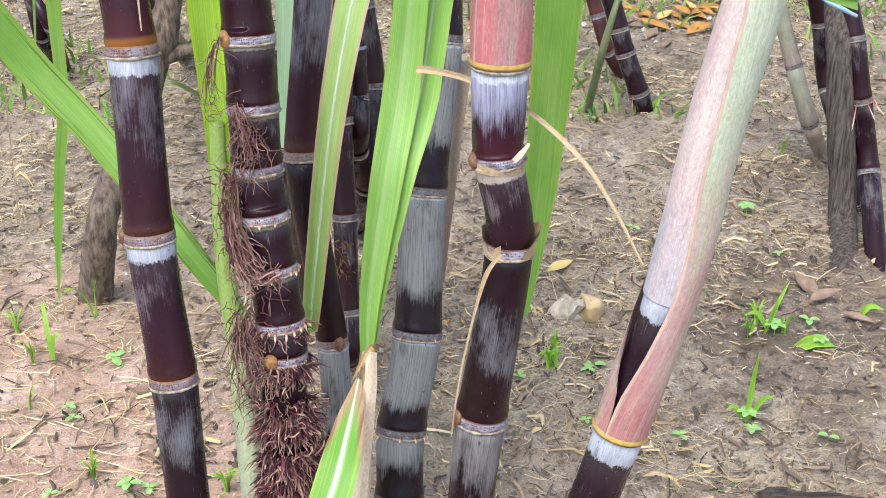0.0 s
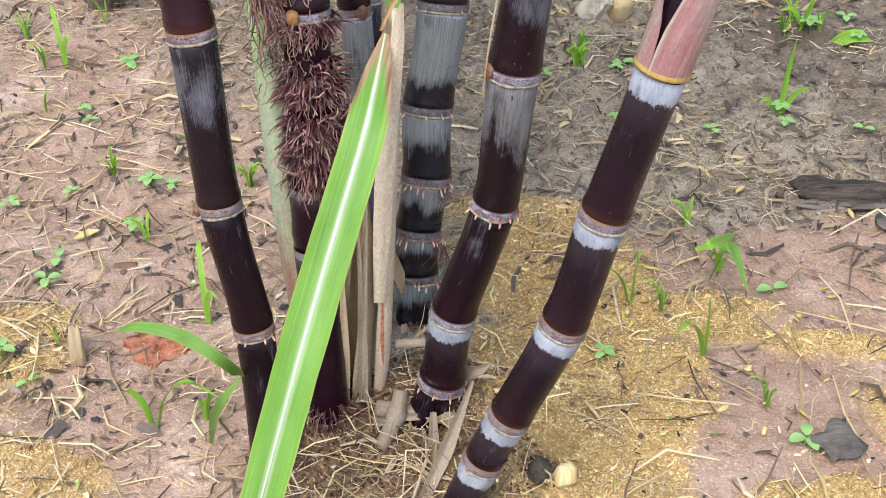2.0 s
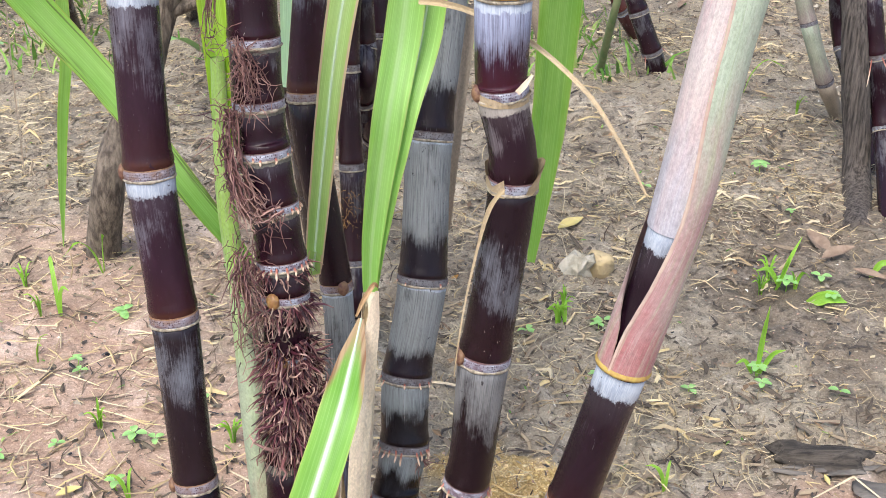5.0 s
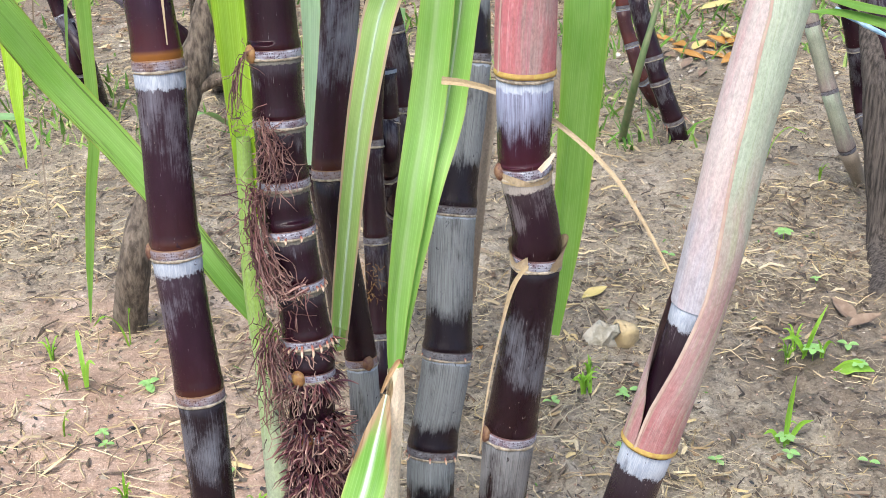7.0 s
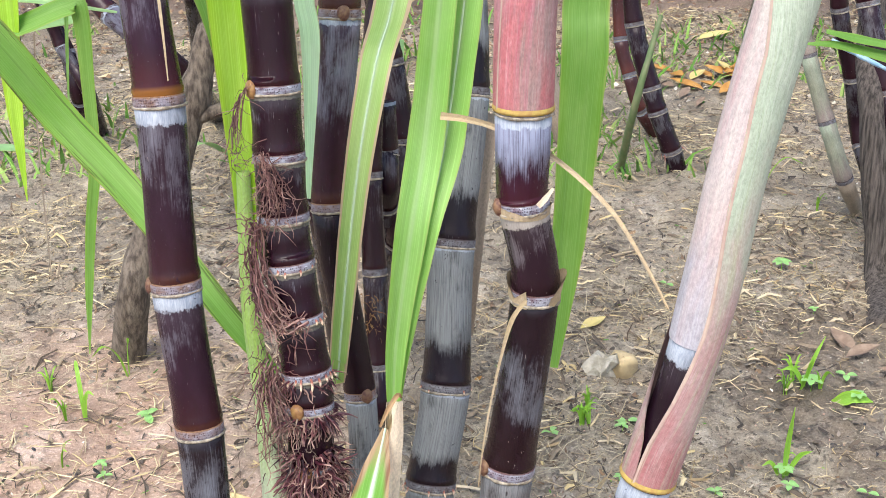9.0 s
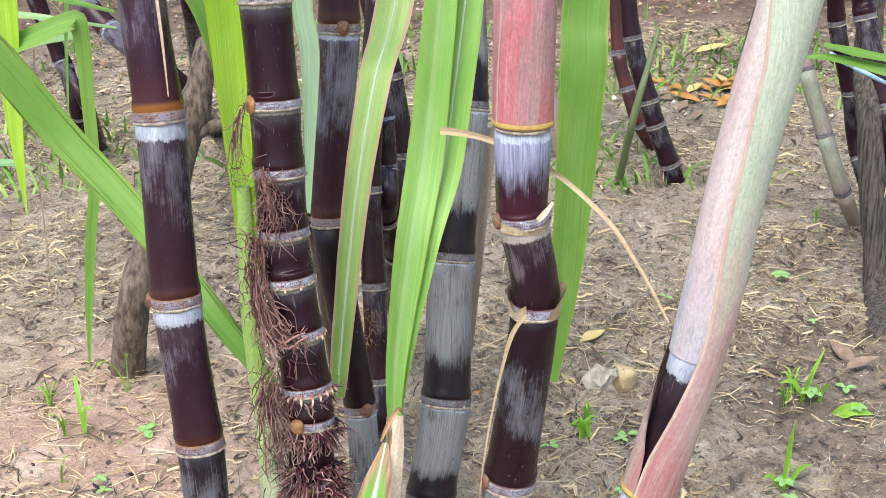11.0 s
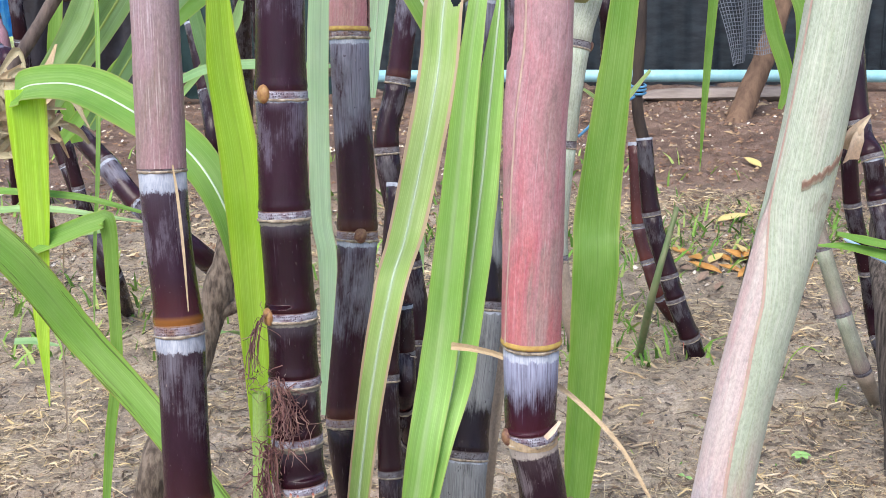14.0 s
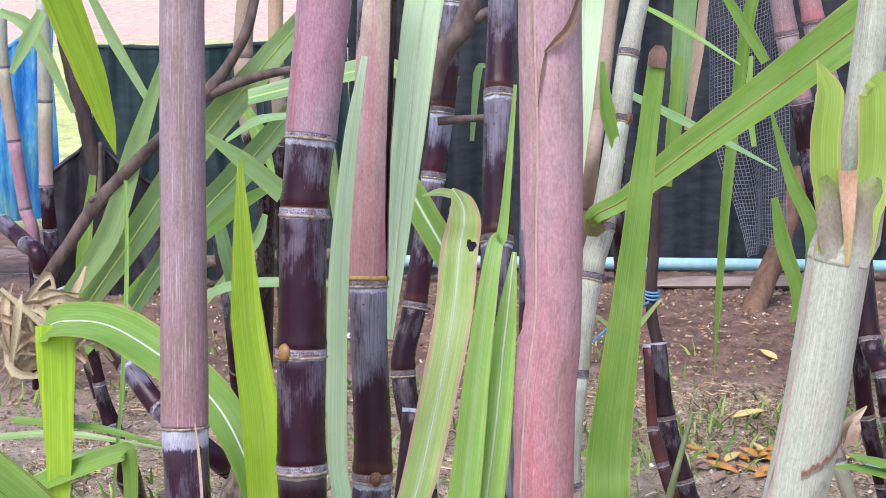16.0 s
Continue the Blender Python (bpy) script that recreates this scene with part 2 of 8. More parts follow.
def mat_leaf(name, col_a, col_b, trans=0.35, edge=(0.45, 0.36, 0.16), edge_amount=0.35, gloss=0.45, dead=0.15, rib=0.0, dry_top=0.0, lines=0.0, rim=0.455):
    """Grass blade: parallel veins, paler streaks, dry edge and rust flecks, light shining through. rib: a pale band along the middle; dry_top: how far it has withered from its start; lines: dark splits along it."""
    m = Nodes(name)
    met = m.uv("metric")
    u, v, _ = m.sep(m.uv())
    vein = m.noise(m.scale(met, (1100.0, 3.0, 1.0)), 1.0, 3, 0.7)
    broad = m.noise(m.scale(met, (120.0, 4.0, 1.0)), 1.0, 3, 0.6)
    big = m.noise(m.scale(met, (20.0, 7.0, 1.0)), 1.0, 4, 0.6)
    col = m.mix(m.step(big, 0.3, 0.7), col_a, col_b)
    side = m.math('ABSOLUTE', m.math('SUBTRACT', u, 0.5))
    col = m.mix(m.step(m.math('ADD', side, m.math('MULTIPLY', m.math('SUBTRACT', big, 0.5), 0.25)), 0.22, 0.46, 0, 0.35), col, m.hsv(col, 0.485, 1.1, 1.12))
    col = m.mix(m.step(vein, 0.45, 0.7, 0, 0.5), col, m.hsv(col, 0.49, 0.85, 1.45))
    col = m.mix(m.step(broad, 0.48, 0.72, 0, 0.55), col, m.hsv(col, 0.51, 1.0, 0.66))
    if rib:
        col = m.mix(m.step(side, 0.13, 0.02, 0, rib), col, (0.62, 0.72, 0.50))
    rag = m.math('ADD', side, m.math('MULTIPLY', m.math('SUBTRACT', big, 0.5), 0.09))
    col = m.mix(m.step(rag, rim, rim + 0.03, 0, edge_amount), col, edge)
    if lines:
        sl = m.noise(m.add(m.scale(met, (330.0, 7.0, 1.0)), (2.0, 5.0, 0.0)), 1.0, 4, 0.65)
        col = m.mix(m.math('MULTIPLY', m.step(sl, 0.54, 0.60), m.step(side, 0.20, 0.36, 0, lines)), col, (0.06, 0.045, 0.02))
    if dry_top:
        far = m.math('ADD', v, m.math('MULTIPLY', m.math('SUBTRACT', m.math('ADD', big, m.math('MULTIPLY', broad, 0.5)), 0.75), 0.30))
        far = m.math('SUBTRACT', far, m.math('MULTIPLY', m.step(side, 0.2, 0.5), dry_top))
        col = m.mix(m.step(far, dry_top * 0.8, 0.0), col, m.mix(m.step(broad, 0.45, 0.65), (0.52, 0.38, 0.22), (0.24, 0.11, 0.05)))
    fl = m.step(m.noise(m.scale(met, (260.0, 60.0, 1.0)), 1.0, 4, 0.6), 0.69, 0.74)
    fl = m.math('MULTIPLY', fl, m.step(m.noise(met, 14.0, 2), 0.52, 0.62))
    col = m.mix(m.math('MULTIPLY', fl, dead * 4.0), col, (0.20, 0.07, 0.02))
    bmp = m.bump(m.math('ADD', vein, broad), 0.45, 0.0006)
    m.done(col, gloss, bmp, 0.4)
    tr = m.node("ShaderNodeBsdfTranslucent", Color=m.hsv(col, 0.49, 1.05, 1.25), Normal=bmp)
    mix = m.node("ShaderNodeMixShader", i0=trans, i1=m.bsdf.outputs[0], i2=tr)
    m.nt.links.new(mix, m.out.inputs[0])
    return m.mat


def mat_plain(name, col_a, col_b, scale=40.0, rough=0.7, bump=0.4, stretch=(1, 1, 1), depth=0.002, vary=0.0, spec=0.4, **more):
    m = Nodes(name)
    p = m.scale(m.obj(), tuple(float(s) for s in stretch))
    n = m.noise(p, scale, 6, 0.6)
    n2 = m.noise(p, scale * 6.0, 3, 0.6)
    col = m.mix(m.step(n, 0.3, 0.7), col_a, col_b)
    if vary:
        col = m.hsv(col, 0.5, 1.0, m.math('ADD', 1.0 - vary, m.math('MULTIPLY', m.rand(), 2 * vary)))
    return m.done(col, rough, m.bump(m.math('ADD', n, m.math('MULTIPLY', n2, 0.4)), bump, depth), spec, **more)


def mat_bits(name, cols, rough=0.8, spec=0.25, trans=0.0):
    """Loose litter: one colour a piece, picked along a ramp, with a little grain."""
    m = Nodes(name)
    r = m.nt.nodes.new("ShaderNodeValToRGB")
    r.color_ramp.interpolation = 'CONSTANT'
    els = r.color_ramp.elements
    while len(els) < len(cols):
        els.new(0.5)
    for i, c in enumerate(cols):
        els[i].position, els[i].color = i / len(cols), (*c, 1)
    m.put(r.inputs[0], m.math('FRACT', m.math('ADD', m.island(), m.rand())))
    n = m.noise(m.obj(), 220.0, 3, 0.6)
    col = m.hsv(r.outputs[0], 0.5, 1.0, m.math('ADD', 0.65, m.math('MULTIPLY', n, 0.7)))
    return m.done(col, rough, m.bump(n, 0.3, 0.001), spec)


# ---- materials ----
CANE_A = mat_cane("cane_skin_scuffed", 0.48, 0.021, (0.0215, 0.0064, 0.0168), (0.0300, 0.0052, 0.0100), (0.165, 0.155, 0.205), amber=0.25)
CANE_A0 = mat_cane("cane_skin_rubbed", 0.46, 0.018, (0.0195, 0.0062, 0.0145), (0.0240, 0.0050, 0.0086), (0.16, 0.16, 0.195), amber=0.03)
CANE_A2 = mat_cane("cane_skin_streaked", 0.42, 0.004, (0.0100, 0.0048, 0.0080), (0.0115, 0.0040, 0.0060), (0.18, 0.19, 0.225))
CANE_B = mat_cane("cane_skin_glossy", 0.16, 0.003, (0.0072, 0.0021, 0.0060), (0.0120, 0.0022, 0.0050))
CANE_BN = mat_cane("cane_skin_wine", 0.12, 0.008, (0.0125, 0.0030, 0.0080), (0.0200, 0.0030, 0.0058), wax_col=((0.11, 0.105, 0.085), (0.21, 0.20, 0.165)))
CANE_BT = mat_cane("cane_skin_bloomy", 0.46, 0.006, (0.0220, 0.0058, 0.0155), (0.0200, 0.0042, 0.0100), (0.18, 0.17, 0.235))
CANE_C = mat_cane("cane_skin_slate", 0.62, 0.010, (0.0230, 0.0064, 0.0160), (0.0250, 0.0056, 0.0100), (0.185, 0.195, 0.25), amber=0.03)
CANE_M = mat_cane("cane_skin_grey", 0.66, 0.008, (0.0085, 0.0056, 0.0092), (0.0100, 0.0040, 0.0075), (0.225, 0.240, 0.245), low=0.62, rise=0.42)
CANE_R = mat_cane("cane_skin_dusty", 0.50, 0.004, (0.0100, 0.0040, 0.0075), (0.0120, 0.0030, 0.0050), (0.155, 0.165, 0.195), low=0.54, rise=0.42, fade=(0.62, 0.9))
CANE_RL = mat_cane("cane_skin_worn", 0.56, 0.004, (0.0090, 0.0038, 0.0066), (0.0095, 0.0028, 0.0050), (0.215, 0.22, 0.225), low=0.62, rise=0.8)
CANE_RD = mat_cane("cane_skin_mottled", 0.44, 0.014, (0.0150, 0.0052, 0.0110), (0.0140, 0.0032, 0.0060), (0.19, 0.17, 0.185), low=0.5, rise=0.6, wax_col=((0.34, 0.31, 0.28), (0.46, 0.42, 0.37)))
CANE_ML = mat_cane("cane_skin_sooty", 0.64, 0.008, (0.0070, 0.0046, 0.0066), (0.0064, 0.0028, 0.0048), (0.24, 0.265, 0.275), low=0.72, rise=0.9, wax_col=((0.12, 0.135, 0.15), (0.30, 0.33, 0.35)))
CANE_RT = mat_cane("cane_skin_waxed", 0.70, 0.013, (0.0230, 0.0054, 0.0150), (0.0432, 0.0068, 0.0120), (0.24, 0.27, 0.38), low=0.6, rise=0.8)
CANE_P = mat_cane("cane_skin_dark", 0.20, 0.019, (0.0105, 0.0034, 0.0080), (0.0130, 0.0032, 0.0062), (0.16, 0.15, 0.17), amber=0.03)
CANE_FAR = mat_cane("cane_skin_far", 0.42, 0.005, (0.0144, 0.0048, 0.0097), (0.0216, 0.0054, 0.0083), (0.13, 0.135, 0.15))
RING = mat_ring("node_ring", (0.35, 0.37, 0.44))
RING_TAN = mat_ring("node_ring_tan", (0.25, 0.23, 0.27), (0.05, 0.018, 0.024), (0.20, 0.125, 0.10), (0.24, 0.12, 0.05))
RING_GREY = mat_ring("node_ring_grey", (0.19, 0.19, 0.21), (0.03, 0.02, 0.028), (0.11, 0.085, 0.085), (0.05, 0.03, 0.03))
SCAR = mat_plain("leaf_scar", (0.46, 0.40, 0.31), (0.16, 0.135, 0.10), 230, 0.75, 0.7)
BUD = mat_plain("bud_scale", (0.085, 0.03, 0.028), (0.24, 0.14, 0.075), 200, 0.5, 0.4)
BUD_TAN = mat_plain("bud_scale_tan", (0.36, 0.22, 0.08), (0.22, 0.10, 0.04), 200, 0.45, 0.4)
ROOT = mat_root("root_tips", [(0.085, 0.018, 0.030), (0.13, 0.040, 0.052), (0.040, 0.011, 0.022), (0.19, 0.075, 0.075), (0.055, 0.014, 0.026), (0.026, 0.009, 0.017), (0.11, 0.030, 0.042), (0.30, 0.19, 0.15), (0.24, 0.13, 0.12)], (0.62, 0.42, 0.35))
PEG = mat_fibre("root_peg", (0.16, 0.035, 0.035), (0.36, 0.12, 0.09), (0.78, 0.60, 0.44), (0.50, 0.28, 0.20), spot_amount=0.0, rib_amount=0.1, mottle=0.1, rough=0.5, turn=(-0.2, 0.25, 0.3, 0.75))
ROOT_OLD = mat_root("old_roots", [(0.14, 0.062, 0.060), (0.23, 0.12, 0.105), (0.08, 0.036, 0.04), (0.34, 0.21, 0.18), (0.18, 0.085, 0.08)], (0.42, 0.28, 0.22), 0.7)
ROOT_DIRTY = mat_root("dirty_roots", [(0.20, 0.15, 0.12), (0.13, 0.09, 0.08), (0.28, 0.21, 0.16), (0.08, 0.05, 0.05)], (0.36, 0.28, 0.21), 0.85)
ROOT_ORANGE = mat_bits("dry_roots", [(0.30, 0.17, 0.06), (0.22, 0.11, 0.04), (0.38, 0.24, 0.10)], 0.85)
SHEATH_PINK = mat_fibre("sheath_pink", (0.43, 0.135, 0.145), (0.42, 0.20, 0.225), (0.41, 0.28, 0.30), (0.56, 0.45, 0.48), spots=(0.30, 0.10, 0.12), spot_amount=0.5, waxy=0.18, rib_amount=0.28, blotch=(0.28, 0.205, 0.185), blotch_amount=0.85, turn=(0.05, 0.3, 0.3, 0.7), vein=(0.40, 0.10, 0.14), mottle=0.65)
SHEATH_ROSE = mat_fibre("sheath_rose", (0.29, 0.21, 0.25), (0.34, 0.19, 0.24), (0.32, 0.18, 0.23), (0.44, 0.34, 0.38), waxy=0.15, blotch=(0.28, 0.21, 0.24), vein=(0.33, 0.09, 0.14), mottle=0.7)
SHEATH_LILAC = mat_fibre("sheath_lilac", (0.38, 0.37, 0.42), (0.49, 0.42, 0.41), (0.54, 0.54, 0.46), (0.62, 0.59, 0.56), waxy=0.2, blotch=(0.46, 0.32, 0.32), blotch_amount=0.5, turn=(0.03, 0.2, 0.4, 0.9), vein=(0.48, 0.29, 0.30))
SHEATH_DUSK = mat_fibre("sheath_dusky", (0.28, 0.16, 0.18), (0.28, 0.21, 0.235), (0.27, 0.215, 0.235), (0.40, 0.33, 0.35), waxy=0.4, blotch=(0.19, 0.145, 0.115), blotch_amount=0.75, vein=(0.20, 0.15, 0.12))
SHEATH_TAN = mat_fibre("sheath_tan", (0.37, 0.155, 0.17), (0.37, 0.245, 0.24), (0.41, 0.365, 0.26), (0.50, 0.42, 0.39), waxy=0.12, blotch=(0.29, 0.19, 0.17), blotch_amount=0.6, vein=(0.36, 0.16, 0.19), mottle=0.6, rough=0.42)
SHEATH_PALE = mat_fibre("sheath_pale", (0.34, 0.135, 0.14), (0.41, 0.27, 0.265), (0.36, 0.44, 0.33), (0.52, 0.54, 0.48), waxy=0.14, turn=(0.0, 0.20, 0.16, 0.46), blotch=(0.40, 0.34, 0.31), blotch_amount=0.45, rib_amount=0.30, vein=(0.33, 0.39, 0.23), mottle=0.35, frost=0.42)
SHEATH_GREEN = mat_fibre("sheath_green", (0.30, 0.32, 0.25), (0.34, 0.39, 0.30), (0.36, 0.45, 0.33), (0.52, 0.56, 0.49), spots=(0.08, 0.07, 0.055), spot_amount=0.6, waxy=0.3, blotch=(0.21, 0.20, 0.14), mottle=0.7, frost=0.4)
SHEATH_DIM = mat_fibre("sheath_dim", (0.26, 0.20, 0.18), (0.24, 0.25, 0.18), (0.27, 0.32, 0.23), (0.36, 0.38, 0.31), spot_amount=0.6, waxy=0.1, blotch=(0.20, 0.15, 0.13), blotch_amount=0.7, mottle=0.6)
SHEATH_FAR = mat_fibre("sheath_far", (0.40, 0.27, 0.28), (0.36, 0.30, 0.23), (0.33, 0.36, 0.24), (0.48, 0.44, 0.38), waxy=0.2, blotch=(0.28, 0.22, 0.17))
HUSK = mat_fibre("dry_husk", (0.42, 0.325, 0.19), (0.46, 0.365, 0.235), (0.40, 0.30, 0.18), (0.56, 0.46, 0.32), spot_amount=0.5, rough=0.8)
HUSK_GREY = mat_fibre("grey_husk", (0.28, 0.22, 0.16), (0.33, 0.27, 0.21), (0.30, 0.24, 0.18), (0.42, 0.36, 0.28), spot_amount=0.6, rough=0.85)
HUSK_OLIVE = mat_fibre("olive_husk", (0.36, 0.33, 0.20), (0.42, 0.38, 0.25), (0.33, 0.28, 0.17), (0.52, 0.47, 0.34), spot_amount=0.5, rough=0.8)
HUSK_RED = mat_fibre("stained_husk", (0.66, 0.53, 0.39), (0.70, 0.59, 0.44), (0.66, 0.58, 0.42), (0.60, 0.50, 0.38), (0.45, 0.06, 0.04), 0.6, rough=0.75, blotch=(0.50, 0.16, 0.12), blotch_amount=0.18)
HUSK_DARK = mat_fibre("dark_husk", (0.12, 0.08, 0.06), (0.18, 0.12, 0.09), (0.14, 0.09, 0.07), (0.26, 0.19, 0.14), rough=0.8)
LEAF = mat_leaf("leaf_green", (0.15, 0.34, 0.045), (0.23, 0.42, 0.09))
LEAF_FRONT = mat_leaf("leaf_front", (0.19, 0.44, 0.06), (0.28, 0.53, 0.12), 0.40, (0.40, 0.50, 0.12), 0.8, rib=0.85, dry_top=0.24, dead=0.3)
LEAF_SPLIT = mat_leaf("leaf_split", (0.27, 0.53, 0.10), (0.38, 0.61, 0.19), 0.45, (0.40, 0.40, 0.10), 0.6, lines=0.6, dead=0.2)
LEAF_LIME = mat_leaf("leaf_lime", (0.27, 0.53, 0.11), (0.38, 0.61, 0.21), 0.45, rib=0.30)
LEAF_YELLOW = mat_leaf("leaf_yellow_green", (0.40, 0.66, 0.05), (0.50, 0.72, 0.11), 0.5, dead=0.05)
LEAF_HAZE = mat_leaf("leaf_grey_green", (0.25, 0.45, 0.15), (0.36, 0.55, 0.27), 0.38, gloss=0.35)
LEAF_SUN = mat_leaf("leaf_sunlit", (0.25, 0.45, 0.015), (0.34, 0.54, 0.035), 0.5, dead=0.05)
LEAF_PALE = mat_leaf("leaf_pale_underside", (0.54, 0.75, 0.50), (0.64, 0.81, 0.61), 0.35, gloss=0.6, dead=0.03)
LEAF_DEEP = mat_leaf("leaf_deep", (0.20, 0.40, 0.15), (0.30, 0.50, 0.25), 0.35)
LEAF_DRY_EDGE = mat_leaf("leaf_dry_edge", (0.34, 0.54, 0.15), (0.46, 0.62, 0.25), 0.42, (0.60, 0.47, 0.32), 1.0, dead=0.3, rim=0.40, rib=0.5)
LEAF_STUB = mat_leaf("leaf_stub", (0.32, 0.52, 0.09), (0.40, 0.58, 0.15), 0.45, (0.62, 0.47, 0.28), 1.0)
MIDRIB_BROWN = mat_leaf("midrib_brown", (0.20, 0.17, 0.05), (0.30, 0.30, 0.08), 0.1, edge_amount=0.0)
MIDRIB = mat_leaf("midrib_pale", (0.40, 0.58, 0.14), (0.46, 0.62, 0.20), 0.2, edge_amount=0.0, dead=0.0)
MIDRIB_WHITE = mat_leaf("midrib_white", (0.52, 0.68, 0.46), (0.62, 0.74, 0.57), 0.15, edge_amount=0.0, dead=0.0)
BARK = mat_plain("grey_bark", (0.26, 0.212, 0.165), (0.062, 0.048, 0.038), 130, 0.9, 1.0, (1, 1, 0.3), 0.006)
BARK_DARK = mat_plain("dark_dead_skin", (0.062, 0.045, 0.036), (0.026, 0.020, 0.018), 50, 0.8, 0.8, (1, 1, 0.2), 0.004)
BARK_POST = mat_plain("dark_post_bark", (0.185, 0.155, 0.135), (0.034, 0.028, 0.025), 230, 0.9, 1.0, (1, 1, 0.07), 0.006)
BARK_STICK = mat_plain("purple_grey_stick", (0.15, 0.12, 0.105), (0.06, 0.046, 0.042), 60, 0.85, 0.8, (1, 1, 0.4), 0.004)
BARK_BROWN = mat_plain("brown_bark", (0.22, 0.14, 0.09), (0.12, 0.075, 0.05), 40, 0.9, 0.8, (1, 1, 0.3), 0.004)


# ---- mesh tools ----
class Geo:
    """Vertices, faces and two sets of texture coordinates, gathered and made into one mesh."""
    def __init__(self):
        self.v, self.f, self.uv, self.mt = [], [], [], []

    def grid(self, P, U, M, close=False):
        """P: rows x columns of points; U, M: the same shape of coordinates (u, v) and metres."""
        r, c = P.shape[:2]
        b = len(self.v)
        self.v += [tuple(p) for p in P.reshape(-1, 3)]
        for i in range(r - 1):
            for j in range(c if close else c - 1):
                k = (j + 1) % c
                self.f.append((b + i * c + j, b + i * c + k, b + (i + 1) * c + k, b + (i + 1) * c + j))
                ju = 1.0 if close and k == 0 else None
                for a, q in ((i, j), (i, k), (i + 1, k), (i + 1, j)):
                    u = U[a, q].copy()
                    m = M[a, q].copy()
                    if ju is not None and q == 0:
                        u[0] += 1.0
                        m[0] += U.wrap if hasattr(U, "wrap") else M[a, -1][0] + M[a, 1][0]
                    self.uv.append(tuple(u))
                    self.mt.append(tuple(m))

    def cap(self, ring_start, n, centre, flip=False):
        b = len(self.v)
        self.v.append(tuple(centre))
        for j in range(n):
            t = (ring_start + j, ring_start + (j + 1) % n, b)
            self.f.append(t[::-1] if flip else t)
            for _ in range(3):
                self.uv.append((0.5, 0.5))
                self.mt.append((0.01, 0.03))

    def face(self, pts, uv=None):
        b = len(self.v)
        self.v += [tuple(p) for p in pts]
        self.f.append(tuple(range(b, b + len(pts))))
        for i in range(len(pts)):
            self.uv.append(uv[i] if uv else (0.0, 0.0))
            self.mt.append(uv[i] if uv else (0.0, 0.0))

    def mesh(self, name, smooth=True):
        me = bpy.data.meshes.new(name)
        me.from_pydata(self.v, [], self.f)
        for nm, data in (("UVMap", self.uv), ("metric", self.mt)):
            lay = me.uv_layers.new(name=nm)
            lay.data.foreach_set("uv", np.array(data, dtype=np.float32).ravel())
        if smooth:
            me.polygons.foreach_set("use_smooth", [True] * len(me.polygons))
        me.update()
        return me


def part(name, geo, material, parent, label="", smooth=True):
    me = geo if isinstance(geo, bpy.types.Mesh) else geo.mesh(name, smooth)
    if not me.materials:
        me.materials.append(material)
    ob = new(name, me)
    if parent is not None:
        ob.parent = parent
        ob.matrix_parent_inverse = parent.matrix_world.inverted() if parent.type != 'EMPTY' or True else ob.matrix_parent_inverse
    if label:
        tagged(ob, label)
    return ob


def empty(name, at):
    ob = new(name)
    ob.empty_display_size = 0.02
    ob.location = at
    ob.matrix_basis = Matrix.Translation(at)
    ob.matrix_world = Matrix.Translation(at)
    return ob


def smooth_path(pts, n):
    """Catmull-Rom curve through the points, n steps a span."""
    P = np.array(pts, dtype=float)
    if len(P) == 2:
        return np.array([P[0] + (P[1] - P[0]) * t for t in np.linspace(0, 1, n + 1)])
    Q = np.vstack([2 * P[0] - P[1], P, 2 * P[-1] - P[-2]])
    out = []
    for i in range(1, len(Q) - 2):
        p0, p1, p2, p3 = Q[i - 1:i + 3]
        for t in np.linspace(0, 1, n, endpoint=False):
            out.append(0.5 * (2 * p1 + (p2 - p0) * t + (2 * p0 - 5 * p1 + 4 * p2 - p3) * t * t + (3 * p1 - p0 - 3 * p2 + p3) * t ** 3))
    out.append(P[-1])
    return np.array(out)


def unit(v):
    return v / max(1e-9, np.linalg.norm(v))


def frames_along(C):
    T = np.gradient(C, axis=0)
    T = np.array([unit(t) for t in T])
    X = []
    x = unit(np.cross((0, 1.0, 0.05), T[0]))
    for t in T:
        x = unit(x - t * (x @ t))
        X.append(x)
    X = np.array(X)
    return T, X, np.cross(T, X)


class Wrapped(np.ndarray):
    pass


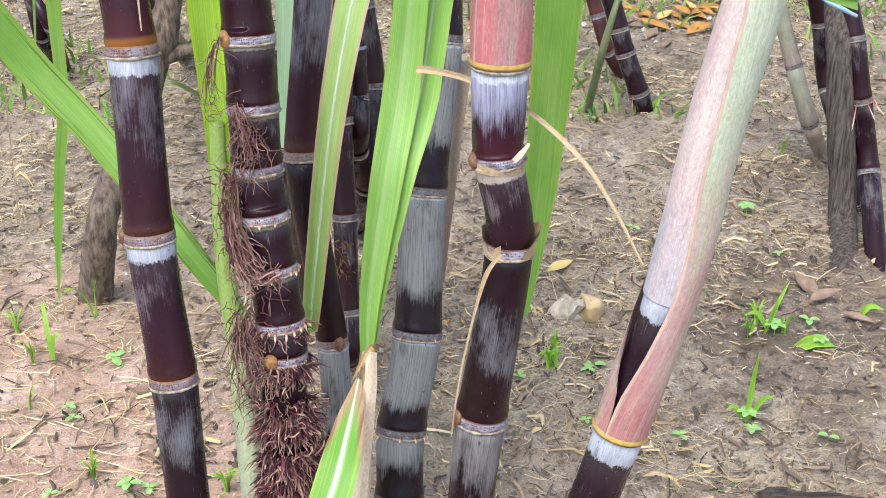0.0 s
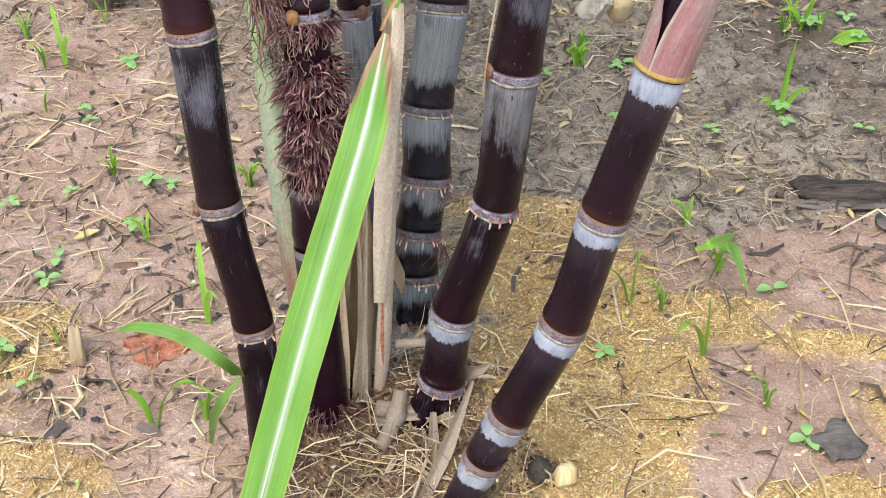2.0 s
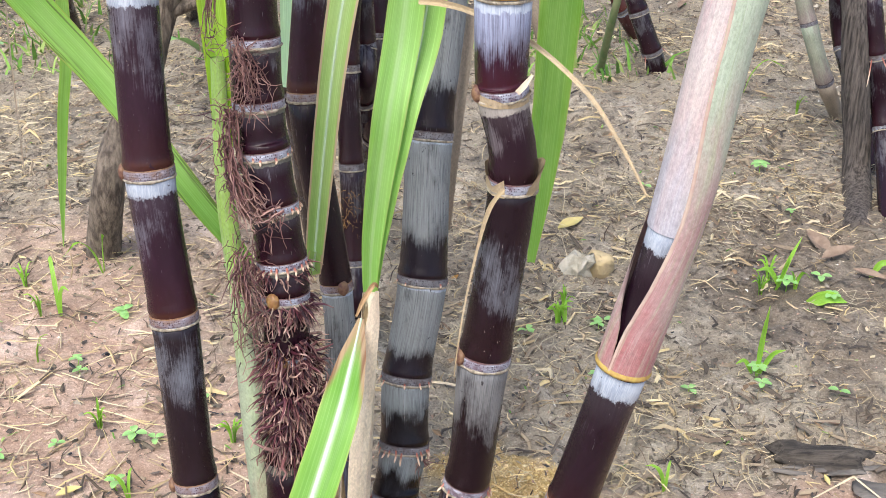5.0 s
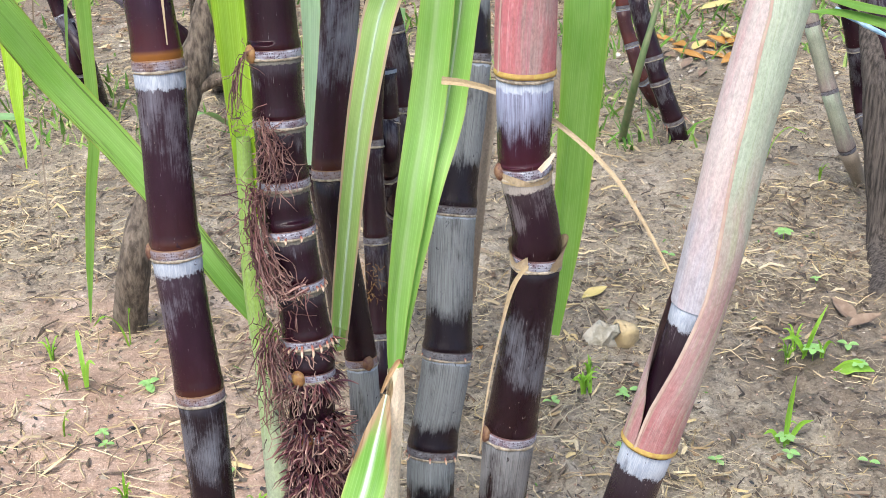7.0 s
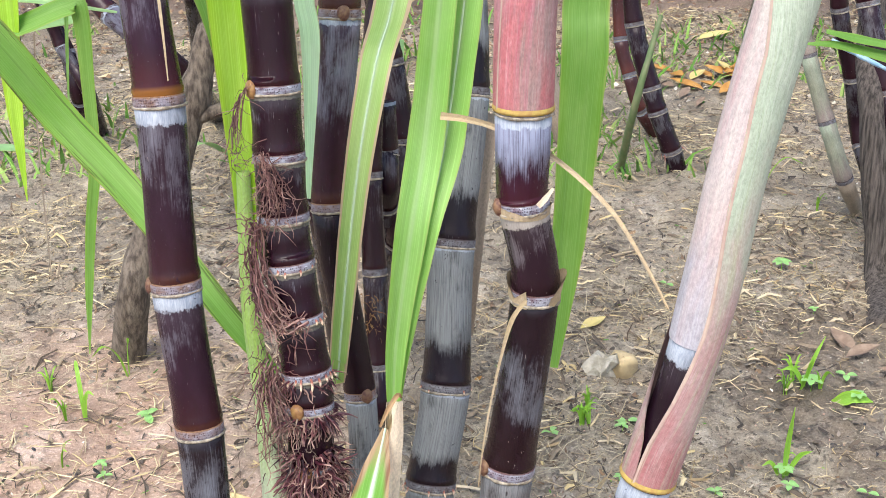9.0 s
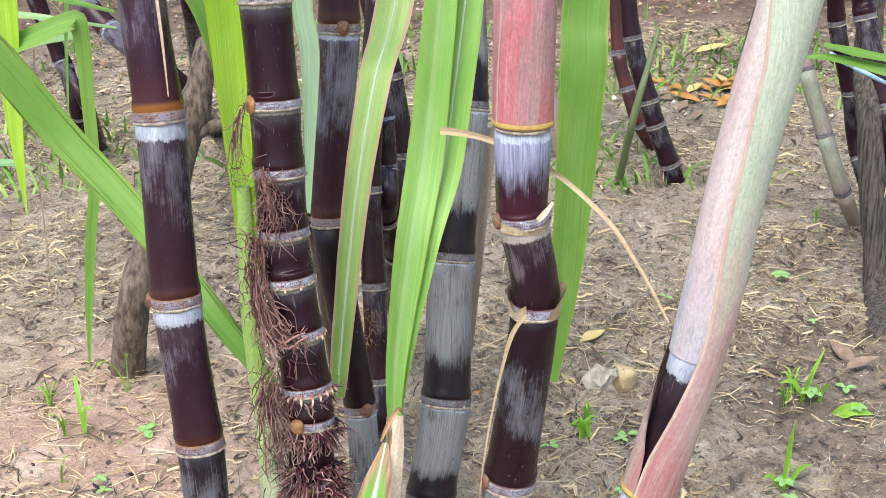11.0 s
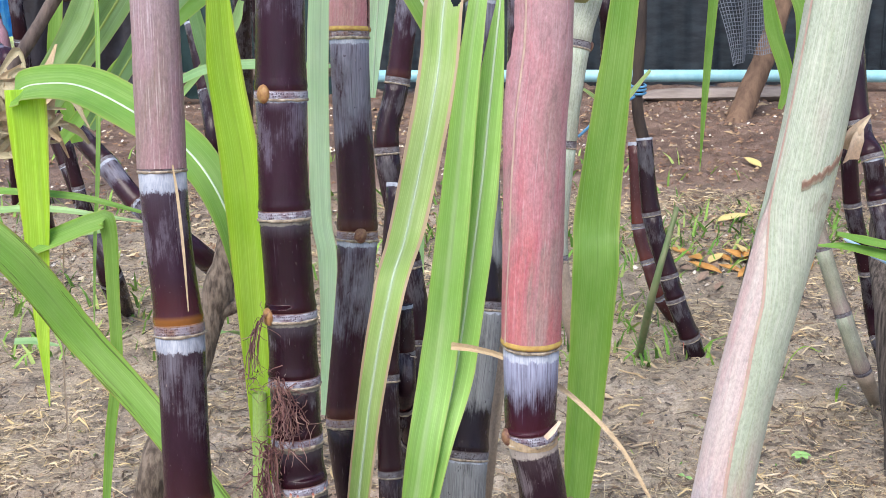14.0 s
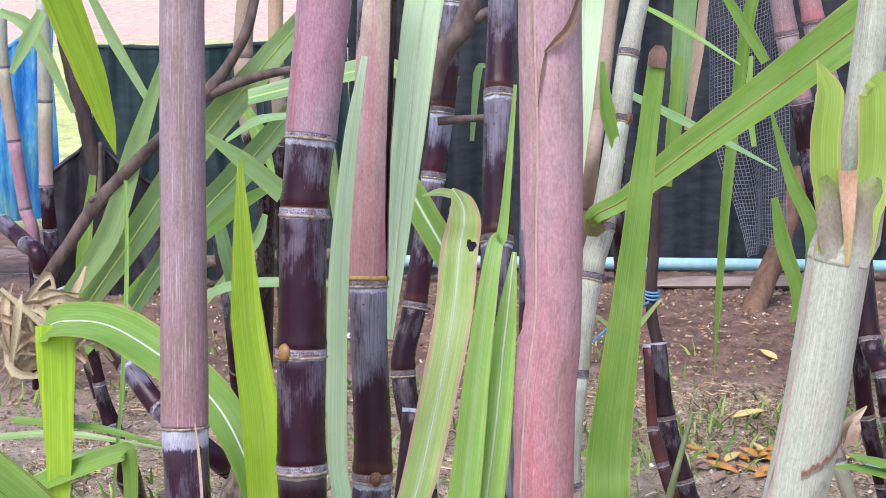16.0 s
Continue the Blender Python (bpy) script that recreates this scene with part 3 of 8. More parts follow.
def tube(geo, C, R, seg=20, a0=0.0, a1=2 * math.pi, v0=0.0, v1=1.0, wob=0.0, top_metric=True, ends=True, twist=0.0):
    """A round skin along the points C with radii R; open when a0 to a1 is less than a turn. a0 and a1 may vary along it."""
    C, R = np.array(C, float), np.array(R, float)
    n = len(C)
    T, X, Y = frames_along(C)
    full = np.isscalar(a0) and np.isscalar(a1) and abs(a1 - a0 - 2 * math.pi) < 1e-6
    A0, A1 = np.broadcast_to(a0, n), np.broadcast_to(a1, n)
    cols = seg if full else seg + 1
    L = np.concatenate([[0], np.cumsum(np.linalg.norm(np.diff(C, axis=0), axis=1))])
    P, U, M = np.zeros((n, cols, 3)), np.zeros((n, cols, 2)).view(Wrapped), np.zeros((n, cols, 2))
    rm = float(np.mean(R))
    U.wrap = 2 * math.pi * rm
    for i in range(n):
        for j in range(cols):
            a = A0[i] + (A1[i] - A0[i]) * j / seg + twist * L[i]
            r = R[i]
            if wob:
                r *= 1 + wob * noise.noise((math.cos(a) * 1.3 + C[0][0] * 40, math.sin(a) * 1.3, L[i] * 25 + C[0][2] * 9))
            P[i, j] = C[i] + r * (math.cos(a) * X[i] + math.sin(a) * Y[i])
            U[i, j] = (j / seg, v0 + (v1 - v0) * L[i] / max(L[-1], 1e-9))
            M[i, j] = (rm * (a - A0[i] + 0.5), (L[-1] - L[i]) if top_metric else L[i])
    b = len(geo.v)
    geo.grid(P, U, M, close=full)
    if full and ends:
        geo.cap(b, cols, C[0], True)
        geo.cap(b + (n - 1) * cols, cols, C[-1])
    return P


def spike(geo, p, d, length, r, curl=0.3, n=4, seg=3, sag=0.0, rng=random):
    """A thin tapering rootlet."""
    pts, q, d = [], np.array(p, float), unit(np.array(d, float))
    for i in range(n):
        pts.append(q.copy())
        d = unit(d + np.array([rng.gauss(0, curl), rng.gauss(0, curl), rng.gauss(0, curl) - sag]))
        q = q + d * length / n
    pts.append(q)
    b = len(geo.v)
    for i, c in enumerate(pts):
        t = unit(pts[min(i + 1, n)] - pts[max(i - 1, 0)])
        x = unit(np.cross(t, (0.3, 0.8, 0.52)))
        y = np.cross(t, x)
        rr = r * (1 - 0.72 * i / n)
        for j in range(seg):
            a = 2 * math.pi * j / seg
            geo.v.append(tuple(c + rr * (math.cos(a) * x + math.sin(a) * y)))
    for i in range(n):
        for j in range(seg):
            k = (j + 1) % seg
            geo.f.append((b + i * seg + j, b + i * seg + k, b + (i + 1) * seg + k, b + (i + 1) * seg + j))
            for q in (i, i, i + 1, i + 1):
                geo.uv.append((0.5, q / n))
                geo.mt.append((0, 0))
    geo.f.append(tuple(b + n * seg + j for j in range(seg)))
    for _ in range(seg):
        geo.uv.append((0.5, 1.0))
        geo.mt.append((0, 0))


def blob(geo, centre, rx, ry, rz, turn=None, nu=8, nv=6, lump=0.0, seed=0.0, flat=0.0):
    """A closed lumpy ovoid."""
    centre = np.array(centre, float)
    m = np.array((turn or Matrix.Identity(3)).to_3x3())
    P, U, M = np.zeros((nv + 1, nu, 3)), np.zeros((nv + 1, nu, 2)), np.zeros((nv + 1, nu, 2))
    for i in range(nv + 1):
        th = math.pi * (0.02 + 0.96 * i / nv)
        for j in range(nu):
            a = 2 * math.pi * j / nu
            d = np.array([math.sin(th) * math.cos(a), math.sin(th) * math.sin(a), math.cos(th)])
            k = 1 + lump * noise.noise((d[0] * 1.7 + seed, d[1] * 1.7 + seed * 3, d[2] * 1.7))
            if flat:
                k *= 1 + flat * noise.cell((d[0] * 1.3 + seed, d[1] * 1.3, d[2] * 1.3 + 5))
            P[i, j] = centre + m @ (d * k * (rx, ry, rz))
            U[i, j] = (j / nu, i / nv)
            M[i, j] = U[i, j] * 0.05
    geo.grid(P, U, M, close=True)


# ---- canes ----
CANES = []
PEGS = []
for _k in range(5):
    _g, _q = Geo(), random.Random(900 + _k)
    tube(_g, smooth_path([(0, 0, -0.1), (_q.uniform(-0.06, 0.06), _q.uniform(-0.06, 0.06), 0.5), (_q.uniform(-0.16, 0.16), _q.uniform(-0.16, 0.16), 1.0)], 3), [0.105, 0.115, 0.118, 0.115, 0.11, 0.095, 0.045], 7, top_metric=False)
    PEGS.append(_g.mesh("root_peg"))


def cane(label, nodes, radius, skins, ring=None, bulge=0.07, seg=24, buds=(), roots=(), scar=True, ring_h=0.0095, name="sugarcane_stalk", group="canes of the clump", steps=8, wob=0.02, bud_mat=None, seed=1, bare=()):
    """A jointed cane. nodes: the places of its joints from the ground up; radius: one for all or one a node; skins: one skin, or one an internode.
    buds: {node: angle}; roots: {node: (count, length)}."""
    rng = random.Random(seed)
    top = empty(name, nodes[0])
    tagged(top, label, "sugarcane", group)
    n = len(nodes)
    rad = list(radius) if isinstance(radius, (list, tuple)) else [radius] * n
    C = smooth_path(nodes, steps)
    CANES.append((top, C))
    for i in range(n - 1):
        c = C[i * steps:(i + 1) * steps + 1]
        ln = float(np.linalg.norm(c[-1] - c[0]))
        v0 = np.linspace(0, 1, len(c))
        v = np.array(sorted(set([round(float(q), 4) for q in v0] + [round(q / ln, 4) for q in (0.004, 0.0075, 0.0105, 0.014) if q < ln * 0.6])))
        c = np.array([[np.interp(q, v0, c[:, a]) for a in range(3)] for q in v])
        rr = rad[i] + (rad[i + 1] - rad[i]) * v
        d0, d1 = v * ln, (1 - v) * ln
        rr = rr * (1 - 0.5 * bulge * np.sin(math.pi * v) ** 0.7 + bulge * 0.75 * np.exp(-((d0 - ring_h * 0.95) / 0.005) ** 2) + bulge * 0.2 * np.exp(-d1 / 0.012))
        if i > 0:
            rr[:2] *= 0.975
        g = Geo()
        tube(g, c, rr, seg, wob=wob)
        part("internode", g, skins[min(i, len(skins) - 1)] if isinstance(skins, (list, tuple)) else skins, top)
    T, X, Y = frames_along(C)
    for i in range(1, n - 1):
        if i in bare:
            continue
        k = i * steps
        t, x, y = T[k], X[k], Y[k]
        r = rad[i]
        g = Geo()
        hs = np.array([-0.42, -0.25, 0.0, 0.25, 0.42, 0.5]) * ring_h
        tube(g, [C[k] + t * h for h in hs], np.array([1.0, 1.030, 1.036, 1.036, 1.032, 0.99]) * r, seg, wob=0.004, ends=False)
        ro = part("node_ring", g, ring or RING, top)
        if scar:
            g = Geo()
            m = 5
            P, U, M = np.zeros((m, seg, 3)), np.zeros((m, seg, 2)), np.zeros((m, seg, 2))
            for j in range(seg):
                a = 2 * math.pi * j / seg
                rag = max(0.1, 0.75 + 1.1 * noise.noise((math.cos(a) * 9 + i, math.sin(a) * 9, seed)))
                for q, (dr, dh) in enumerate(((0.0, 0.9), (0.55, 0.75), (0.9, 0.0), (0.6, -0.9), (-0.3, -1.3))):
                    p = C[k] + t * (-0.46 * ring_h + 0.0013 * dh * (0.4 + 0.6 * rag)) + (r * 1.024 + 0.0016 * dr * rag) * (math.cos(a) * x + math.sin(a) * y)
                    P[q, j], U[q, j], M[q, j] = p, (j / seg, q / m), (j * 0.005, q * 0.002)
            g.grid(P, U, M, close=True)
            part("leaf_scar", g, SCAR, ro)
        if i in dict(buds):
            a = radians(dict(buds)[i])
            out = math.cos(a) * x + math.sin(a) * y
            side = np.cross(t, out)
            mm = Matrix((tuple(side), tuple(out), tuple(t))).transposed()
            g = Geo()
            blob(g, C[k] + out * r * 1.03 + t * 0.001, 0.0062, 0.0042, 0.0072, mm, 10, 8, 0.15, i)
            part("bud", g, bud_mat or BUD, top)
        if i in dict(roots):
            cnt, ln = dict(roots)[i]
            num = max(6, cnt // 3)
            for q in range(num):
                if rng.random() < 0.12:
                    continue
                a = 2 * math.pi * (q + rng.uniform(-0.35, 0.35)) / num
                out = math.cos(a) * x + math.sin(a) * y
                at = C[k] + out * r * 0.995 + t * rng.uniform(-0.30, 0.10) * ring_h
                way = Vector(out * rng.uniform(0.35, 0.75) - t + side_jit(rng, 0.08)).normalized()
                ob = part("root_peg", PEGS[rng.randrange(len(PEGS))], PEG, top)
                ob.matrix_world = Matrix.Translation(at) @ way.to_track_quat('Z', 'Y').to_matrix().to_4x4() @ Matrix.Diagonal((0.0095, 0.0095, ln * rng.uniform(0.7, 1.5), 1))
    return top


def plant_of(p):
    """The cane that passes nearest to a place."""
    p = np.array(p)
    return min(CANES, key=lambda c: float(np.min(np.linalg.norm(c[1] - p, axis=1))))[0]


def side_jit(rng, s):
    return np.array([rng.gauss(0, s), rng.gauss(0, s), rng.gauss(0, s)])


def sheath(parent, pts, radii, material, a_open=None, seg=26, steps=10, thick=0.0011, name="leaf_sheath", label="", lip=True, margins=False):
    """A leaf sheath wrapped round a cane; a_open: (middle, half width at the base, half width at the top) of its slit in degrees."""
    C = smooth_path(pts, steps)
    n = len(C)
    R = np.interp(np.linspace(0, 1, n), np.linspace(0, 1, len(radii)), radii)
    g = Geo()
    if a_open is None:
        s0, s1 = 0.0, 2 * math.pi
        for rr, flip in ((R, False), (R - thick, True)):
            tube(g, C, rr, seg, wob=0.03, ends=False, v0=0, v1=1)
    else:
        v = np.linspace(0, 1, n)
        mids = a_open[0] if isinstance(a_open[0], (list, tuple)) else [a_open[0], a_open[0]]
        mid = np.radians(np.interp(v, np.linspace(0, 1, len(mids)), mids))
        half = np.radians(np.interp(v, np.linspace(0, 1, len(a_open) - 1), a_open[1:]))
        a0, a1 = mid + half, mid + 2 * math.pi - half
        wobble = np.array([0.05 * noise.noise((q * 9.0, pts[0][0] * 30, 3)) for q in v])
        for rr in (R, R - thick):
            tube(g, C, rr, seg, a0=a0 + wobble, a1=a1 + wobble, wob=0.03, ends=False)
    margin = None
    if a_open is not None and margins:
        T, X, Y = frames_along(C)
        margin = Geo()
        for e, sg in ((a0 + wobble, 1),):
            P, U, M = np.zeros((n, 3, 3)), np.zeros((n, 3, 2)), np.zeros((n, 3, 2))
            for q in range(n):
                for j, (da, dr) in enumerate(((-0.0004, -0.0006), (0.0008, 0.0008), (0.0021, 0.0003))):
                    aa = e[q] + sg * da / R[q]
                    P[q, j] = C[q] + (R[q] + dr) * (math.cos(aa) * X[q] + math.sin(aa) * Y[q])
                    U[q, j], M[q, j] = (j / 3, q / n), (j * 0.001, q * 0.004)
            margin.grid(P, U, M)
    if lip:
        T, X, Y = frames_along(C)
        k = 0
        m = seg
        a = np.linspace(0, 2 * math.pi, m, endpoint=False) if a_open is None else np.linspace(a0[0], a1[0], m)
        P, U, M = np.zeros((4, m, 3)), np.zeros((4, m, 2)), np.zeros((4, m, 2))
        for j in range(m):
            o = math.cos(a[j]) * X[0] + math.sin(a[j]) * Y[0]
            for q, (dr, dh) in enumerate(((0.0003, 0.003), (0.0011, 0.0005), (0.0004, -0.0014), (-0.0012, -0.0008))):
                P[q, j] = C[0] + T[0] * dh + o * (R[0] + dr)
                U[q, j], M[q, j] = (j / m, q / 4), (j * 0.004, q * 0.002)
        gl = Geo()
        gl.grid(P, U, M, close=a_open is None)
        sh = part(name, g, material, parent, label)
        part("sheath_lip", gl, LIP, sh)
        if margin:
            part("sheath_edge", margin, EDGE, sh, "thin dry tan sheath edge")
        return sh
    return part(name, g, material, parent, label)


EDGE = mat_plain("sheath_edge", (0.50, 0.395, 0.32), (0.42, 0.29, 0.25), 90, 0.6, 0.4)
LIP = mat_plain("sheath_lip", (0.52, 0.40, 0.10), (0.40, 0.24, 0.08), 200, 0.6, 0.4)


def leaf(label, pts, widths, material, rib=None, face=(0.0, -1.0, 0.25), fold=0.18, name="sugarcane_leaf", steps=10, group="cane leaves", wave=0.05, twist=0.0, seed=0.0, cut=False, cat="leaf", parent=None, rib_w=0.08, across=9, holes=()):
    """A long blade with a raised midrib, folded along it; widths: full widths in metres along the points."""
    C = smooth_path(pts, steps)
    n = len(C)
    W = np.interp(np.linspace(0, 1, n), np.linspace(0, 1, len(widths)), widths) * 0.5
    T = np.array([unit(t) for t in np.gradient(C, axis=0)])
    L = np.concatenate([[0], np.cumsum(np.linalg.norm(np.diff(C, axis=0), axis=1))])
    F = np.broadcast_to(np.array(face, float), (n, 3)) if np.ndim(face) == 1 else np.array([[np.interp(i / (n - 1), np.linspace(0, 1, len(face)), [f[a] for f in face]) for a in range(3)] for i in range(n)])
    g, gr = Geo(), Geo()
    s = np.linspace(-1, 1, across)
    P, U, M = np.zeros((n, across, 3)), np.zeros((n, across, 2)), np.zeros((n, across, 2))
    N = np.zeros((n, 3))
    S = np.zeros((n, 3))
    for i in range(n):
        side = unit(np.cross(T[i], unit(F[i])))
        nor = unit(np.cross(side, T[i]))
        a = twist * L[i]
        side, nor = side * math.cos(a) + nor * math.sin(a), nor * math.cos(a) - side * math.sin(a)
        N[i], S[i] = nor, side
        for j in range(across):
            q = s[j]
            w = W[i] * (1 + 0.04 * noise.noise((L[i] * 30 + seed, q * 2, seed)))
            lift = fold * abs(q) * w + wave * w * abs(q) * noise.noise((L[i] * 22 + seed * 7, q * 1.5 + seed, 0.3))
            P[i, j] = C[i] + side * q * w + nor * lift
            U[i, j] = (j / (across - 1), i / (n - 1))
            M[i, j] = (q * W[i], L[i])
    g.grid(P, U, M)
    Pb = P - N[:, None, :] * 0.0005
    g.grid(Pb[:, ::-1], U[:, ::-1], M[:, ::-1])
    if holes:
        keep = [q for q in range(len(g.f)) if not any(((sum(g.uv[4 * q + c][1] for c in range(4)) / 4 - vc) / rv) ** 2 + ((sum(g.uv[4 * q + c][0] for c in range(4)) / 4 - uc) / ru) ** 2 < 1 for vc, uc, rv, ru in holes)]
        g.f = [g.f[q] for q in keep]
        g.uv = [g.uv[4 * q + c] for q in keep for c in range(4)]
        g.mt = [g.mt[4 * q + c] for q in keep for c in range(4)]
    ob = part(name, g, material, parent)
    if parent is None:
        tagged(ob, label, cat, group)
    elif label:
        tagged(ob, label)
    if rib is not None:
        ss = np.array([-1, -0.5, 0, 0.5, 1])
        for k, sg in ((0, 1), (1, -1)):
            P2 = np.zeros((n, 5, 3))
            U2, M2 = np.zeros((n, 5, 2)), np.zeros((n, 5, 2))
            for i in range(n):
                rw = max(0.0009, W[i] * rib_w * (1.25 - 0.75 * i / n))
                for j in range(5):
                    P2[i, j] = C[i] + S[i] * ss[j] * rw + N[i] * ((0.0004 if k == 0 else -0.0008) + sg * 0.0009 * (1 - ss[j] ** 2) + fold * abs(ss[j]) * rw)
                    U2[i, j], M2[i, j] = (0.3 + 0.1 * j, i / (n - 1)), (ss[j] * rw, L[i])
            gr.grid(P2 if k == 0 else P2[:, ::-1], U2, M2)
        part("midrib", gr, rib, ob)
    return ob


def branch(label, pts, radii, material, twigs=(), name="branch", cat="branch", seg=10, knots=(), kind="", group=""):
    """A crooked woody stick with side twigs and knots."""
    top = empty(name, pts[0])
    tagged(top, label, cat, group, kind)
    C = smooth_path(pts, 8)
    R = np.interp(np.linspace(0, 1, len(C)), np.linspace(0, 1, len(radii)), radii)
    for k in knots:
        i = int(k * (len(C) - 1))
        R[max(0, i - 1):i + 2] *= 1.18
    g = Geo()
    tube(g, C, R, seg, wob=0.16)
    part("stem", g, material, top)
    for p, r in twigs:
        g = Geo()
        c = smooth_path(p, 6)
        tube(g, c, np.interp(np.linspace(0, 1, len(c)), [0, 1], r), 7, wob=0.15)
        part("twig", g, material, top)
    return top


# ---- ground ----
HEAPS = ((0.165, 0.085, 0.105, 0.22), (0.15, -0.09, 0.11, 0.10), (0.125, 0.285, 0.085, 0.16), (0.30, 0.185, 0.10, 0.045), (0.42, 0.150, 0.09, 0.026), (0.41, -0.095, 0.15, 0.048), (0.48, 0.045, 0.045, 0.05), (-0.45, 0.12, 0.075, 0.085), (-0.40, -0.05, 0.10, 0.05))


def sawdust(x, y):
    """How much sawdust covers the soil there, 0 to 1: ragged heaps about the clump."""
    if not (-0.8 < x < 0.8 and -0.4 < y < 0.6):
        return 0.0
    d = min(math.hypot((x - cx) / rx, (y - cy) / ry) for cx, cy, rx, ry in HEAPS)
    d += 0.40 * noise.noise((x * 9, y * 9, 1)) + 0.28 * noise.noise((x * 24, y * 24, 4)) + 0.2 * noise.noise((x * 60, y * 60, 2))
    return max(0.0, min(1.0, (1.12 - d) / 0.22)) * (1.0 if x > -0.1 else 0.85)


def clay(x, y):
    """How much the soil there is bare pink clay, 0 to 1."""
    n = noise.noise((x * 2.4, y * 2.4, 7.1)) + 0.5 * noise.noise((x * 6, y * 6, 1.7)) + 0.25 * noise.noise((x * 19, y * 19, 5.5))
    left = min(1.0, max(0.0, (-0.02 - x + 0.10 * n) / 0.12)) * min(1.0, max(0.0, (1.25 - y + 0.30 * n) / 0.55))
    right = min(1.0, max(0.0, (x - 0.16) / 0.08)) * min(1.0, max(0.0, (0.40 - y + 0.07 * n) / 0.07))
    return max(left, right)


def lie(x, y):
    """Height of the ground."""
    d = math.hypot(x - 0.02, y - 0.05)
    z = 0.012 + 0.035 * math.exp(-(d / 0.17) ** 2)
    z += 0.012 * noise.noise((x * 2.1, y * 2.1, 0.4)) + 0.006 * noise.noise((x * 7, y * 7, 2.4))
    if abs(x) < 3 and y < 6:
        rough = 1.0 - 0.6 * clay(x, y)
        z += 0.010 * noise.noise((x * 13, y * 13, 5.4)) * rough + rough * (0.013 * noise.noise((x * 31, y * 31, 1.4)) + 0.008 * abs(noise.noise((x * 55, y * 55, 8.4))) + 0.0035 * noise.noise((x * 105, y * 105, 3.3)))
        saw = sawdust(x, y)
        if saw:
            z += saw * (0.005 + 0.006 * noise.noise((x * 40, y * 40, 6.6)))
    z += 0.02 * math.exp(-((x + 0.55) / 0.3) ** 2 - ((y - 0.1) / 0.25) ** 2)
    if y > 6.5:
        z += 0.12 * min(y - 6.5, 60.0)
    if y > 3.0:
        z += 0.05 * min(1.0, (y - 3.0) / 1.5) + 0.02 * noise.noise((x * 3, y * 3, 7)) * min(1.0, y - 3.0)
    return z


def mat_ground():
    m = Nodes("soil")
    p = m.obj()
    x, y, z = m.sep(p)
    n1 = m.noise(p, 2.6, 5, 0.6)
    n2 = m.noise(p, 11.0, 6, 0.65)
    n3 = m.noise(p, 60.0, 5, 0.65)
    n4 = m.noise(p, 300.0, 4, 0.7)
    mud = m.mix(m.step(n2, 0.3, 0.7), (0.275, 0.225, 0.165), (0.47, 0.40, 0.30))
    mud = m.mix(m.step(n1, 0.45, 0.7, 0, 0.6), mud, (0.31, 0.262, 0.20))
    red = m.mix(m.step(n2, 0.35, 0.7), (0.385, 0.255, 0.182), (0.51, 0.365, 0.280))
    red = m.mix(m.step(n3, 0.52, 0.68, 0, 0.45), red, (0.30, 0.175, 0.12))
    wide = m.step(m.noise(p, 0.7, 4, 0.6), 0.42, 0.56)
    out = m.math('MAXIMUM', m.step(y, -0.55, -0.9), m.step(m.math('ABSOLUTE', x), 1.6, 2.4))
    out = m.math('MULTIPLY', out, m.step(y, 3.0, 2.4))
    near = m.node("ShaderNodeAttribute", 2, {"attribute_name": "clay"})
    saw = m.node("ShaderNodeAttribute", 2, {"attribute_name": "sawdust"})
    near = m.math('MAXIMUM', near, m.math('MULTIPLY', wide, out))
    col = m.mix(near, mud, red)
    rest = m.step(near, 0.0, 1.0, 1.0, 0.25)
    # dark specks put the shade of small gaps between crumbs into the colour
    col = m.mix(m.math('MULTIPLY', m.step(n3, 0.52, 0.66, 0, 0.75), rest), col, (0.085, 0.064, 0.049))
    col = m.mix(m.math('MULTIPLY', m.step(m.noise(p, 140.0, 4, 0.7), 0.55, 0.68, 0, 0.8), rest), col, (0.075, 0.057, 0.044))
    # trampled wet mud beside the post
    wx, wy = m.math('DIVIDE', m.math('SUBTRACT', x, 0.66), 0.26), m.math('DIVIDE', m.math('SUBTRACT', y, 0.88), 0.34)
    w = m.math('ADD', m.math('SQRT', m.math('ADD', m.math('MULTIPLY', wx, wx), m.math('MULTIPLY', wy, wy))), m.math('MULTIPLY', m.math('SUBTRACT', n2, 0.5), 1.8))
    col = m.mix(m.step(w, 1.15, 0.6, 0, 0.55), col, m.mix(m.step(n3, 0.35, 0.65), (0.17, 0.125, 0.088), (0.085, 0.062, 0.046)))
    # brown crumbly earth among the stalks
    ex, ey = m.math('DIVIDE', m.math('ADD', x, 0.02), 0.15), m.math('DIVIDE', m.math('ADD', y, 0.02), 0.15)
    e = m.math('ADD', m.math('SQRT', m.math('ADD', m.math('MULTIPLY', ex, ex), m.math('MULTIPLY', ey, ey))), m.math('MULTIPLY', m.math('SUBTRACT', n2, 0.5), 1.4))
    col = m.mix(m.step(e, 1.1, 0.75, 0, 0.9), col, m.mix(m.step(n3, 0.35, 0.65), (0.26, 0.165, 0.085), (0.12, 0.075, 0.042)))
    # trodden straw and sawdust close to the clump
    dust = m.mix(m.step(n4, 0.3, 0.7), (0.43, 0.28, 0.10), (0.66, 0.49, 0.23))
    dust = m.mix(m.step(n3, 0.52, 0.72, 0, 0.65), dust, (0.30, 0.18, 0.075))
    dust = m.mix(m.step(n2, 0.50, 0.68, 0, 0.5), dust, (0.40, 0.28, 0.13))
    col = m.mix(saw, col, dust)
    far = m.step(m.math('ADD', y, m.math('MULTIPLY', n2, 0.8)), 3.1, 3.9)
